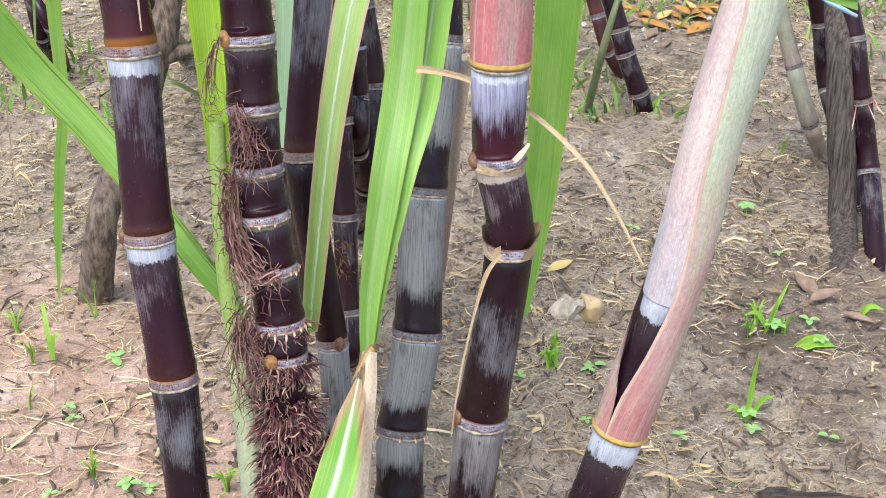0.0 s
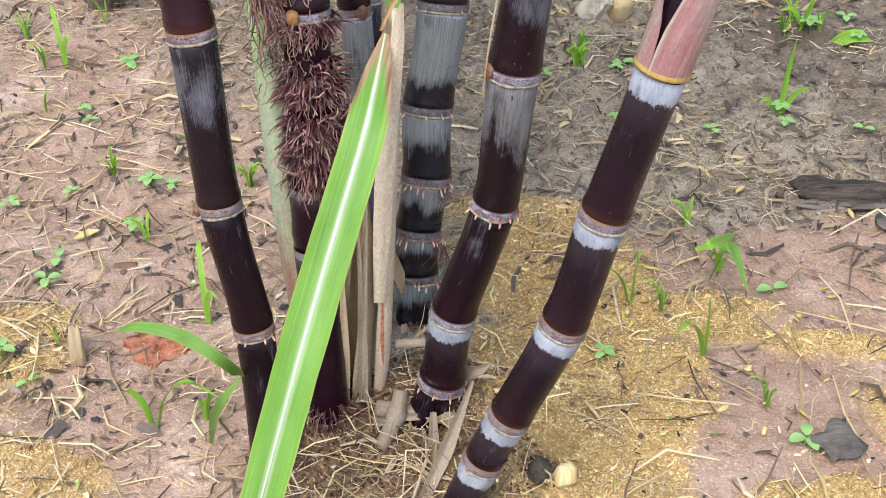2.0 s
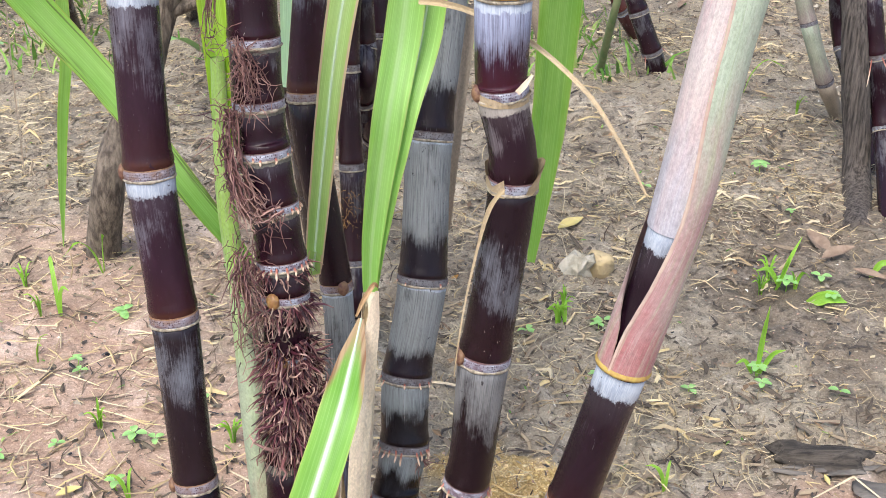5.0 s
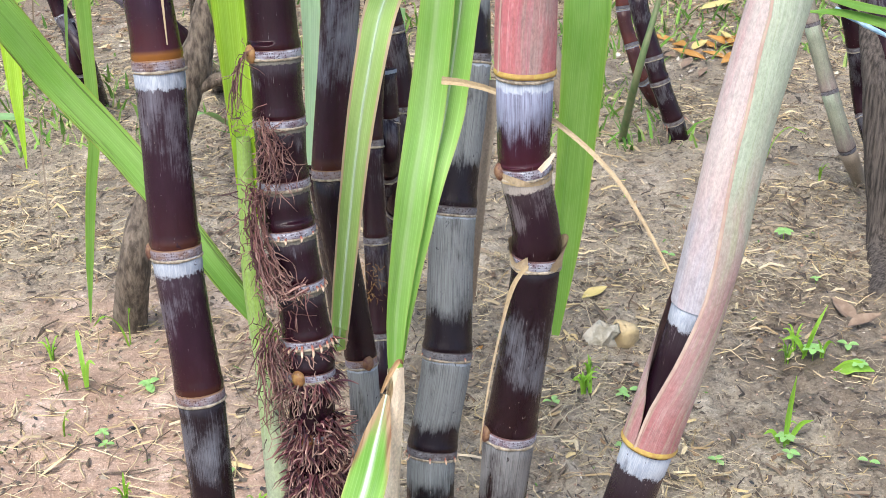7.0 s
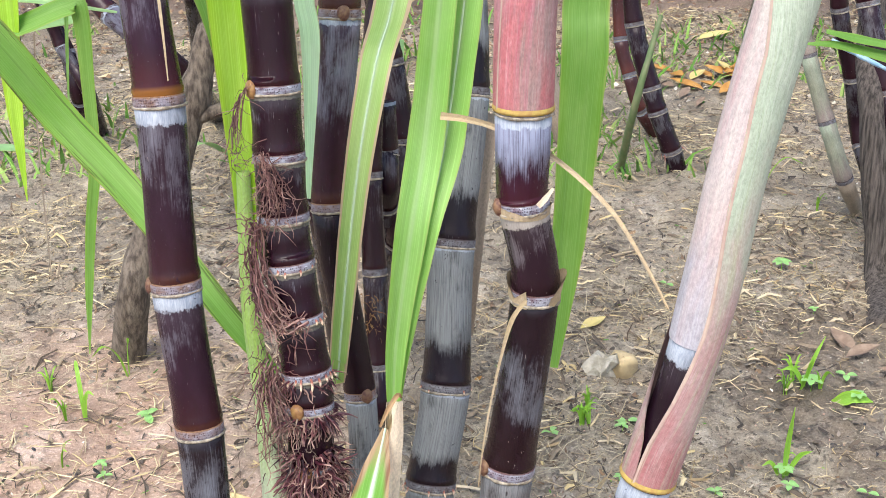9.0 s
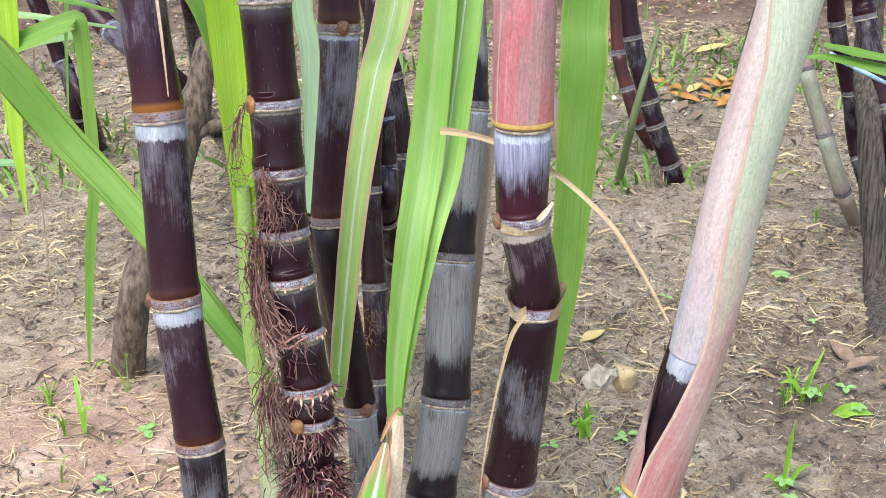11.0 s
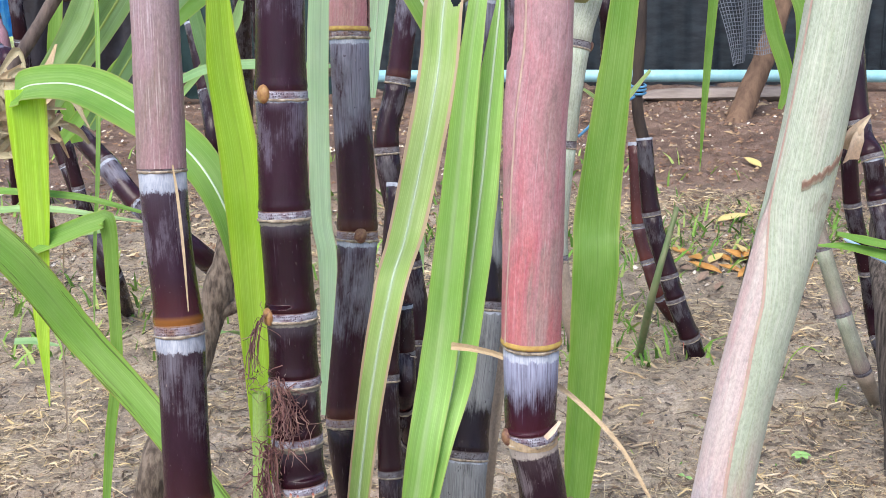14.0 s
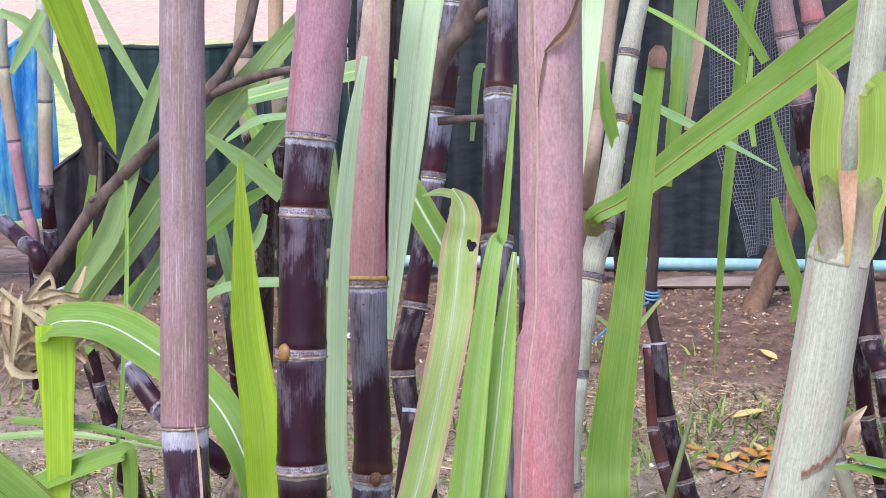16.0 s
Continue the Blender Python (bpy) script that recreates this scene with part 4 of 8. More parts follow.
    dark = m.mix(m.step(n2, 0.35, 0.65), (0.13, 0.085, 0.063), (0.24, 0.162, 0.122))
    col = m.mix(far, col, dark)
    lawn = m.mix(m.step(n1, 0.3, 0.7), (0.44, 0.56, 0.16), (0.62, 0.68, 0.32))
    col = m.mix(m.step(y, 6.2, 6.8), col, lawn)
    col = m.mix(m.step(m.math('ADD', y, m.math('MULTIPLY', n1, 2.0)), 15.5, 16.5), col, (0.62, 0.47, 0.38))
    col = m.mix(m.step(n4, 0.56, 0.7, 0, 0.7), col, m.hsv(col, 0.5, 0.8, 1.7))
    col = m.hsv(col, 0.5, 1.0, m.math('ADD', 0.55, m.math('MULTIPLY', n4, 0.9)))
    damp = m.step(m.noise(m.add(p, (3.1, 7.7, 0.0)), 6.5, 5, 0.7), 0.53, 0.65, 0, 0.7)
    damp = m.math('MULTIPLY', damp, m.math('MULTIPLY', m.step(saw, 0.8, 0.2, 0.2, 1.0), m.step(near, 0.9, 0.2, 0.30, 1.0)))
    col = m.mix(damp, col, m.hsv(col, 0.5, 1.05, 0.46))
    dry = m.step(m.noise(m.add(p, (9.1, 1.7, 0.0)), 9.0, 5, 0.7), 0.53, 0.68, 0, 0.5)
    col = m.mix(dry, col, m.hsv(col, 0.5, 0.75, 1.75))
    wet = m.math('MULTIPLY', m.step(n1, 0.5, 0.66), m.step(n2, 0.42, 0.6))
    rough = m.step(m.math('MULTIPLY', m.math('MAXIMUM', wet, damp), m.step(saw, 0.6, 0.1)), 0.0, 0.85, 0.85, 0.33)
    h = m.math('ADD', m.math('MULTIPLY', n3, 1.0), m.math('MULTIPLY', n4, 0.45))
    return m.done(col, rough, m.bump(m.math('MULTIPLY', h, m.step(near, 0.0, 1.0, 1.0, 0.5)), 1.0, 0.011), 0.4)


def build_ground():
    fine_x = np.arange(-0.9, 1.3, 0.0085)
    fine_y = np.concatenate([np.arange(-0.4, 1.3, 0.0085), np.arange(1.3, 2.0, 0.014), np.arange(2.0, 3.6, 0.025)])
    xs = np.concatenate([[-400, -120, -40, -15, -8, -5, -3.5, -2.6, -2.0, -1.6, -1.4, -1.25, -1.15, -1.05, -0.97], fine_x, [1.4, 1.5, 1.65, 1.8, 2.1, 2.6, 3.4, 5, 8, 15, 40, 120, 400]])
    ys = np.concatenate([[-400, -100, -30, -10, -5, -3, -2, -1.4, -1, -0.75], fine_y, np.arange(3.65, 6, 0.1), [6.5, 7, 8, 9, 11, 14, 20, 35, 70, 150, 400]])
    P = np.zeros((len(ys), len(xs), 3))
    for i, y in enumerate(ys):
        for j, x in enumerate(xs):
            P[i, j] = (x, y, lie(x, y))
    g = Geo()
    r, c = P.shape[:2]
    me = bpy.data.meshes.new("ground")
    me.from_pydata([tuple(p) for p in P.reshape(-1, 3)], [], [(i * c + j, i * c + j + 1, (i + 1) * c + j + 1, (i + 1) * c + j) for i in range(r - 1) for j in range(c - 1)])
    me.polygons.foreach_set("use_smooth", [True] * len(me.polygons))
    for field, value in (("sawdust", sawdust), ("clay", clay)):
        lay = me.attributes.new(field, 'FLOAT', 'POINT')
        lay.data.foreach_set("value", [value(q[0], q[1]) if -1.6 < q[0] < 1.8 and -0.9 < q[1] < 1.6 else 0.0 for q in P.reshape(-1, 3)])
    me.materials.append(mat_ground())
    tagged(new("ground", me), "bare pinkish clay and grey mud with straw and sawdust", "ground", kind="structure")


build_ground()

# ---- the clump ----
A = cane("dark purple cane with pale node rings and a dusky pink sheath", [(-0.139, -0.031, 0.035), (-0.142, -0.007, 0.177), (-0.160, 0.014, 0.296), (-0.168, 0.039, 0.445), (-0.179, 0.060, 0.566), (-0.182, 0.085, 0.712), (-0.191, 0.108, 0.840), (-0.193, 0.171, 1.207)],
         [0.0178, 0.0178, 0.0183, 0.0195, 0.0198, 0.0195, 0.0185, 0.0165], [CANE_B, CANE_B, CANE_A2, CANE_A0, CANE_A0, CANE_A, CANE_C], RING_TAN, buds={2: 195, 4: 188, 3: 80}, roots={1: (34, 0.006)}, seed=3)
sheath(A, [(-0.191, 0.107, 0.838), (-0.192, 0.135, 0.997), (-0.193, 0.171, 1.207)], [0.0192, 0.0186, 0.0182], SHEATH_DUSK, label="dusky pink fibrous leaf sheath", lip=False)
B = cane("dark purple cane bristling with red aerial roots", [(-0.087, 0.020, -0.000), (-0.089, 0.055, 0.222), (-0.089, 0.065, 0.282), (-0.083, 0.074, 0.334), (-0.084, 0.081, 0.381), (-0.084, 0.090, 0.436), (-0.085, 0.095, 0.466), (-0.090, 0.102, 0.514), (-0.095, 0.110, 0.560), (-0.098, 0.116, 0.601), (-0.099, 0.124, 0.651), (-0.100, 0.133, 0.706), (-0.103, 0.146, 0.789), (-0.103, 0.162, 0.885), (-0.100, 0.180, 1.002), (-0.094, 0.191, 1.066), (-0.079, 0.213, 1.207)],
         [0.019, 0.0195] + [0.0205] * 3 + [0.021] * 8 + [0.0212, 0.0205, 0.021, 0.021], [CANE_BN] * 12 + [CANE_BT, CANE_BT, CANE_C], RING, buds={11: 220, 13: 240, 5: 250, 4: 262}, bud_mat=BUD_TAN, seed=5, ring_h=0.0078, bare=(1, 2, 3), roots={6: (60, 0.007), 7: (50, 0.005), 8: (40, 0.004)})
sheath(B, [(-0.094, 0.191, 1.067), (-0.079, 0.213, 1.207)], [0.0222, 0.0232], SHEATH_ROSE, label="pink leaf sheath", lip=False)
R = cane("purple-black cane with dusty bloom and torn husk rings", [(-0.006, 0.012, 0.007), (0.022, 0.017, 0.090), (0.034, 0.021, 0.168), (0.071, 0.028, 0.283), (0.086, 0.035, 0.410), (0.107, 0.043, 0.564), (0.098, 0.047, 0.638), (0.098, 0.051, 0.714), (0.105, 0.078, 1.197)],
         [0.0215, 0.0215, 0.0205, 0.0195, 0.0215, 0.0190, 0.0195, 0.0212, 0.020], [CANE_B, CANE_P, CANE_B, CANE_RL, CANE_R, CANE_RD, CANE_RT, CANE_C], RING, buds={4: 203, 6: 195}, roots={1: (30, 0.010), 3: (40, 0.007)}, seed=7)
sheath(R, [(0.098, 0.051, 0.713), (0.101, 0.060, 0.869), (0.106, 0.065, 0.964), (0.105, 0.078, 1.197)], [0.0226, 0.0232, 0.0235, 0.0235], SHEATH_PINK, ([206, 226, 238, 240], 0.3, 0.3, 0.3, 0.3), label="rose-pink ribbed leaf sheath with pale streaks", margins=True)
M_ = cane("slate-grey bloomy cane leaning away with close lower joints", [(-0.004, 0.155, -0.041), (-0.006, 0.178, 0.020), (-0.006, 0.197, 0.071), (-0.004, 0.215, 0.117), (0.006, 0.235, 0.170), (0.009, 0.261, 0.238), (0.026, 0.297, 0.334), (0.034, 0.350, 0.473), (0.054, 0.404, 0.617), (0.053, 0.460, 0.763), (0.054, 0.521, 0.923), (0.057, 0.580, 1.080), (0.062, 0.635, 1.225)],
          [0.022, 0.0225, 0.0225, 0.0235, 0.0255, 0.0255, 0.0255, 0.0235, 0.020, 0.0185, 0.018, 0.018, 0.017], [CANE_B, CANE_ML, CANE_ML, CANE_ML, CANE_ML, CANE_M, CANE_M, CANE_M, CANE_M, CANE_C, CANE_C, CANE_C], RING_GREY, roots={2: (70, 0.010), 3: (70, 0.010), 4: (72, 0.010), 5: (46, 0.007), 6: (20, 0.004)}, seed=9)
P_ = cane("dark glossy cane leaning outward in a split pale sheath", [(0.022, -0.095, -0.004), (0.059, -0.092, 0.097), (0.081, -0.091, 0.149), (0.123, -0.088, 0.248), (0.150, -0.084, 0.352), (0.184, -0.081, 0.474), (0.214, -0.077, 0.589), (0.244, -0.072, 0.762), (0.269, -0.069, 0.880), (0.288, -0.065, 1.011)],
          [0.0172, 0.0175, 0.0185, 0.0190, 0.0190, 0.0184, 0.0178, 0.0170, 0.0160, 0.015], [CANE_P], RING_TAN, roots={1: (16, 0.006)}, seed=11, bare=(5, 6, 7, 8))
_v = np.linspace(0, 1, 41)
_right = np.interp(_v, [0, 0.04, 0.06, 0.11, 0.17, 0.22, 0.35, 0.5, 0.66, 0.76, 1], [226, 228, 236, 254, 265, 264, 256, 252, 243, 200.3, 200.3])
_left = np.interp(_v, [0, 0.04, 0.07, 0.11, 0.2, 0.66, 0.76, 1], [225, 226, 200, 180, 150, 150, 200, 200])
sheath(P_, [(0.184, -0.081, 0.477), (0.217, -0.077, 0.606), (0.230, -0.074, 0.687), (0.244, -0.072, 0.762), (0.269, -0.069, 0.880), (0.2875, -0.065, 1.012)], [0.0202, 0.0198, 0.0199, 0.0200, 0.0198, 0.0192], SHEATH_PALE, ([float(q) for q in (_left + _right) / 2], *[float(q) for q in (_right - _left) / 2]), steps=12, label="pale pink and green split leaf sheath", margins=True)
sheath(P_, [(0.213, -0.077, 0.586), (0.230, -0.074, 0.687), (0.244, -0.072, 0.762), (0.269, -0.069, 0.880), (0.284, -0.066, 0.985)], [0.0189, 0.0192, 0.0193, 0.0190, 0.0172], SHEATH_LILAC, name='inner_sheath', label='lilac-pink inner sheath', lip=False)
C_ = cane("slim purple cane with frosted bloom and a tan sheath", [(-0.069, 0.160, -0.028), (-0.056, 0.209, 0.231), (-0.056, 0.234, 0.363), (-0.079, 0.269, 0.548), (-0.063, 0.303, 0.725), (-0.067, 0.338, 0.911), (-0.060, 0.396, 1.215)],
          [0.0155, 0.016, 0.0155, 0.0175, 0.0192, 0.0185, 0.017], [CANE_C, CANE_M, CANE_B, CANE_C, CANE_C, CANE_C], RING_TAN, buds={4: 285, 2: 300}, seed=13)
sheath(C_, [(-0.067, 0.339, 0.914), (-0.065, 0.359, 1.019), (-0.056, 0.396, 1.215)], [0.0198, 0.0196, 0.0186], SHEATH_TAN, (340, 3, 14, 24), label="tan and rose leaf sheath split down one side")


# the broken crown of the leaning cane
leaf("torn lime-green blade stub with a tan edge", [(0.280, -0.078, 1.013), (0.277, -0.079, 1.037), (0.273, -0.078, 1.063), (0.273, -0.076, 1.087), (0.275, -0.074, 1.109), (0.271, -0.073, 1.121), (0.267, -0.073, 1.130)], [0.024, 0.015, 0.0195, 0.0190, 0.0180, 0.0085, 0.0008], LEAF_STUB, None, (0.1, -1, 0.1), fold=0.12, parent=P_, name="blade_stub", seed=41)
leaf("torn lime-green blade stub with a tan edge", [(0.291, -0.078, 1.011), (0.298, -0.074, 1.036), (0.308, -0.066, 1.061), (0.309, -0.064, 1.090), (0.308, -0.062, 1.111), (0.302, -0.062, 1.117)], [0.026, 0.023, 0.025, 0.026, 0.0265, 0.010], LEAF_STUB, None, (-0.15, -1, 0.1), fold=0.12, parent=P_, name="blade_stub", seed=42)
_g = Geo()
tube(_g, smooth_path([(0.292, -0.045, 1.004), (0.301, -0.040, 1.073), (0.314, -0.035, 1.188)], 6), np.linspace(0.011, 0.012, 13), 14, wob=0.05)
part("spindle", _g, SHEATH_GREEN, P_, "pale rolled young leaves")
_g = Geo()
tube(_g, smooth_path([(0.2860, -0.0652, 1.002), (0.2885, -0.065, 1.018), (0.2905, -0.0635, 1.046)], 6), np.interp(np.linspace(0, 1, 13), [0, 0.25, 0.5, 1], [0.0194, 0.0193, 0.0175, 0.0125]), 24, wob=0.02)
part("collar", _g, mat_fibre("leaf_collar", (0.46, 0.54, 0.42), (0.36, 0.36, 0.28), (0.22, 0.25, 0.11), (0.50, 0.52, 0.44), spot_amount=0.5, blotch=(0.26, 0.22, 0.19), blotch_amount=0.6, turn=(0.1, 0.5, 0.5, 0.9)), P_, "grey-mauve and olive leaf collar")
DEWLAP = mat_fibre("blade_joint", (0.42, 0.44, 0.36), (0.24, 0.22, 0.17), (0.19, 0.26, 0.08), (0.34, 0.36, 0.24), spot_amount=0.6, blotch=(0.16, 0.14, 0.10), blotch_amount=0.7, turn=(0.0, 0.3, 0.4, 0.9), mottle=0.6)
for _p, _w in (([(0.281, -0.083, 1.004), (0.279, -0.0845, 1.020), (0.276, -0.083, 1.038), (0.274, -0.081, 1.050), (0.272, -0.081, 1.059)], [0.012, 0.020, 0.0165, 0.0165, 0.004]), ([(0.294, -0.083, 1.002), (0.297, -0.082, 1.018), (0.300, -0.077, 1.036), (0.302, -0.075, 1.047), (0.307, -0.072, 1.057)], [0.012, 0.023, 0.0235, 0.0225, 0.006])):
    leaf("dull olive blade joint", _p, _w, DEWLAP, None, (0.0, -1, 0.1), fold=-0.35, parent=P_, name="dewlap", steps=5)
leaf("tan dry ligule between the stubs", [(0.287, -0.0865, 1.004), (0.286, -0.0865, 1.037), (0.286, -0.080, 1.062)], [0.002, 0.0085, 0.0125], mat_fibre("ligule", (0.48, 0.40, 0.16), (0.50, 0.34, 0.22), (0.34, 0.20, 0.11), (0.60, 0.47, 0.32), spot_amount=0.7), None, (0, -1, 0.1), fold=0.3, parent=P_, name="ligule", steps=4)
for _k, (_a, _b, _c) in enumerate((((0.292, -0.062, 0.886), (0.297, -0.071, 0.899), (0.305, -0.076, 0.910)), ((0.298, -0.060, 0.878), (0.299, -0.070, 0.893), (0.302, -0.070, 0.902)))):
    leaf("", [_a, _b, _c], [0.012, 0.009, 0.001], HUSK_RED, None, (0.3, -1, 0.3), fold=0.3, parent=P_, name="torn_husk", steps=4, seed=_k)


_P, _U, _M = np.zeros((4, 26, 3)), np.zeros((4, 26, 2)), np.zeros((4, 26, 2))
for _j in range(26):
    _a = radians(258 + 110 * _j / 25)
    _h = 0.868 + 0.024 * (_j / 25) + 0.004 * noise.noise((_j * 0.6, 3.0, 1.0))
    _x0 = np.array((0.2655 + (_h - 0.862) * 0.16, -0.0695, _h))
    for _i, (_dr, _dh) in enumerate(((0.0002, -0.0035), (0.0008, -0.001), (0.0010 + 0.0014 * noise.noise((_j * 0.9, 1.0, 2.0)), 0.002), (0.0007, 0.0035 + 0.003 * noise.noise((_j * 1.3, 5.0, 2.0))))):
        _P[_i, _j] = _x0 + np.array([math.cos(_a) * (0.0199 + _dr), math.sin(_a) * (0.0199 + _dr), _dh])
        _U[_i, _j], _M[_i, _j] = (_j / 25, _i / 3), (_j * 0.0015, _i * 0.004)
_g = Geo()
_g.grid(_P, _U, _M)
part("torn_sheath_edge", _g, mat_fibre("torn_edge", (0.30, 0.30, 0.22), (0.20, 0.12, 0.085), (0.44, 0.38, 0.30), (0.32, 0.23, 0.17), spot_amount=0.6, rough=0.8), P_, "ragged brown edge where the outer sheath has torn")

# ---- torn husks on the dusty cane ----
def husk_cup(parent, c, r, h, a0, a1, mat, flare=1.25, seed=0):
    c = np.array(c)
    g = Geo()
    n, k = 5, 14
    P, U, M = np.zeros((n, k, 3)), np.zeros((n, k, 2)), np.zeros((n, k, 2))
    for i in range(n):
        for j in range(k):
            a = radians(a0 + (a1 - a0) * j / (k - 1))
            hh = h * (0.35 + 0.65 * abs(math.sin(a * 1.5 + seed))) * (i / (n - 1))
            rr = r * (1.03 + (flare - 1) * (i / (n - 1)) ** 1.6) + 0.0015 * noise.noise((a * 3, i, seed))
            P[i, j] = c + np.array([math.cos(a) * rr, math.sin(a) * rr, hh - 0.002])
            U[i, j], M[i, j] = (j / k, i / n), (a * r, i * h / n)
    g.grid(P, U, M)
    Q = P.copy()
    Q[:, :, :2] -= (Q[:, :, :2] - c[:2]) * 0.035
    g.grid(Q[:, ::-1], U, M)
    return part("torn_husk", g, mat, parent, "curled tan husk remnant")


husk_cup(R, (0.107, 0.043, 0.561), 0.0195, 0.020, 140, 250, HUSK, 1.12, 0.5)
husk_cup(R, (0.107, 0.043, 0.561), 0.0195, 0.024, 300, 395, HUSK, 1.2, 1.5)
husk_cup(R, (0.098, 0.047, 0.633), 0.0198, 0.008, 170, 380, HUSK, 1.06, 2.0)
leaf("", [(0.108, 0.021, 0.646), (0.113, 0.020, 0.652), (0.119, 0.021, 0.660)], [0.004, 0.0045, 0.002], HUSK_RED, None, parent=R, name="husk_shard", steps=3)
leaf("", [(0.099, 0.012, 0.573), (0.088, 0.012, 0.555), (0.079, 0.016, 0.517), (0.070, 0.018, 0.470), (0.064, 0.016, 0.429), (0.061, 0.020, 0.399)], [0.003, 0.0038, 0.0020, 0.0015, 0.0012, 0.001], HUSK, None, parent=R, name="husk_strip", steps=6)


leaf("dark brown torn sheath strip", [(0.127, 0.052, 1.176), (0.119, 0.049, 1.153), (0.110, 0.049, 1.143), (0.101, 0.049, 1.135)], [0.004, 0.0065, 0.006, 0.0015], HUSK_DARK, None, (0.1, -1, 0.3), fold=0.5, parent=R, name="torn_husk", steps=5, seed=91)
leaf("", [(0.102, 0.050, 1.135), (0.099, 0.049, 1.120), (0.096, 0.048, 1.096)], [0.0016, 0.0022, 0.0006], HUSK_DARK, None, (0.1, -1, 0.3), fold=0.3, parent=R, name="torn_husk", steps=5, seed=92)

# ---- aerial roots on the bristly cane ----
ROOTLETS = []
for _k in range(10):
    _g = Geo()
    spike(_g, (0, 0, 0), (0, 0, 1), 1.0, 0.066, 0.34, 5, 5, 0.0, random.Random(300 + _k))
    ROOTLETS.append(_g.mesh("aerial_root"))
def root_mass(parent, centre, spread, count, length, thick, down, mat, label, axis_r=0.021, front=1.0, curl=0.3, sag=0.12, seed=0, single=0):
    rng = random.Random(seed)
    g = Geo()
    c = np.array(centre, float)
    for q in range(single):
        a = rng.uniform(1.12 * math.pi, 2.05 * math.pi)
        o = Vector((math.cos(a), math.sin(a), 0))
        d = (o * rng.uniform(0.5, 1.1) + Vector((0, 0, -down)) + Vector(side_jit(rng, 0.55))).normalized()
        k = length * rng.uniform(0.55, 1.45)
        ob = part("aerial_root", ROOTLETS[rng.randrange(len(ROOTLETS))], ROOT, parent)
        ob.matrix_world = Matrix.Translation(Vector(c) + o * axis_r * 0.97 + Vector((0, 0, rng.uniform(-1, 1) * spread))) @ d.to_track_quat('Z', 'Y').to_matrix().to_4x4() @ Matrix.Rotation(rng.uniform(0, 6.28), 4, 'Z') @ Matrix.Scale(k, 4)
    for _ in range(count):
        a = rng.uniform(1.15 * math.pi, 2.12 * math.pi) if rng.random() < front else rng.uniform(0, 2 * math.pi)
        o = np.array([math.cos(a), math.sin(a), 0])
        p = c + o * axis_r * rng.uniform(0.9, 1.05) + np.array([0, 0, rng.uniform(-1, 1) * spread])
        spike(g, p, o * rng.uniform(0.5, 1.45) + np.array([0, 0, -down]) + side_jit(rng, 0.55), length * rng.uniform(0.35, 1.4), thick * rng.uniform(0.7, 1.2), curl, 4, 3, sag, rng)
    return tagged(part("root_mass", g, mat, parent, label), kind="stuff")


for _k, (_c, _s, _n, _l, _o, _d) in enumerate((
        ((-0.086, 0.095, 0.462), 0.003, 50, 0.012, 12, 0.6), ((-0.084, 0.090, 0.432), 0.003, 120, 0.018, 40, 0.7), ((-0.084, 0.081, 0.396), 0.006, 90, 0.017, 30, 0.5),
        ((-0.084, 0.081, 0.378), 0.004, 230, 0.020, 60, 0.7), ((-0.083, 0.075, 0.346), 0.006, 260, 0.022, 60, 0.9), ((-0.081, 0.072, 0.322), 0.008, 300, 0.026, 70, 1.2), ((-0.079, 0.070, 0.302), 0.006, 140, 0.030, 30, 1.8))):
    root_mass(B, _c, _s * 1.6, _n, _l * 0.98, 0.0011, _d, ROOT, "bristling brownish-red aerial roots", front=0.75, curl=0.17, seed=20 + _k, single=_o)
root_mass(B, (-0.092, 0.086, 0.418), 0.022, 150, 0.02, 0.0009, 0.4, ROOT_DIRTY, "matted dirty grey-tan old roots", 0.021, 0.0, 0.5, seed=31)


def root_bundle(parent, path, count, spread, thick, mat, seed):
    """Old roots hanging together like a frayed rope."""
    rng = random.Random(seed)
    C = smooth_path(path, 5)
    g = Geo()
    for _ in range(count):
        o = side_jit(rng, spread)
        a, b = sorted((rng.uniform(0, 0.55), rng.uniform(0.5, 1.0)))
        i0, i1 = int(a * (len(C) - 1)), max(int(b * (len(C) - 1)), int(a * (len(C) - 1)) + 2)
        pts = []
        for i in range(i0, min(i1, len(C) - 1) + 1):
            q = (i - i0) / max(1, i1 - i0)
            pts.append(C[i] + o * (0.4 + 0.9 * q) + side_jit(rng, spread * 0.16))
        if len(pts) > 2:
            tube(g, smooth_path(pts, 2), np.linspace(thick * 0.75, thick * 0.35, (len(pts) - 1) * 2 + 1), 4, ends=False)
    for _ in range(count * 2):
        i = rng.randrange(len(C))
        spike(g, C[i] + side_jit(rng, spread), side_jit(rng, 1) + (0, -0.3, -0.5), rng.uniform(0.01, 0.028), thick * 0.6, 0.4, 4, 3, 0.1, rng)
    return tagged(part("root_tuft", g, mat, parent, "frayed hanging tuft of old brown roots"), kind="stuff")


for _k, (_p, _l) in enumerate((((0.024, 0.214, 0.166), 0.022), ((0.022, 0.195, 0.112), 0.026), ((0.020, 0.178, 0.066), 0.024), ((-0.010, 0.160, 0.040), 0.020))):
    root_mass(M_, _p, 0.003, 26, _l, 0.0006, 1.1, ROOT_OLD, "wisp of thin dark roots", 0.004, 0.6, 0.25, seed=131 + _k)
root_mass(B, (-0.085, 0.020, 0.050), 0.02, 120, 0.025, 0.0008, 0.9, ROOT, "tuft of purple roots at the foot", 0.019, 0.8, 0.3, seed=141)
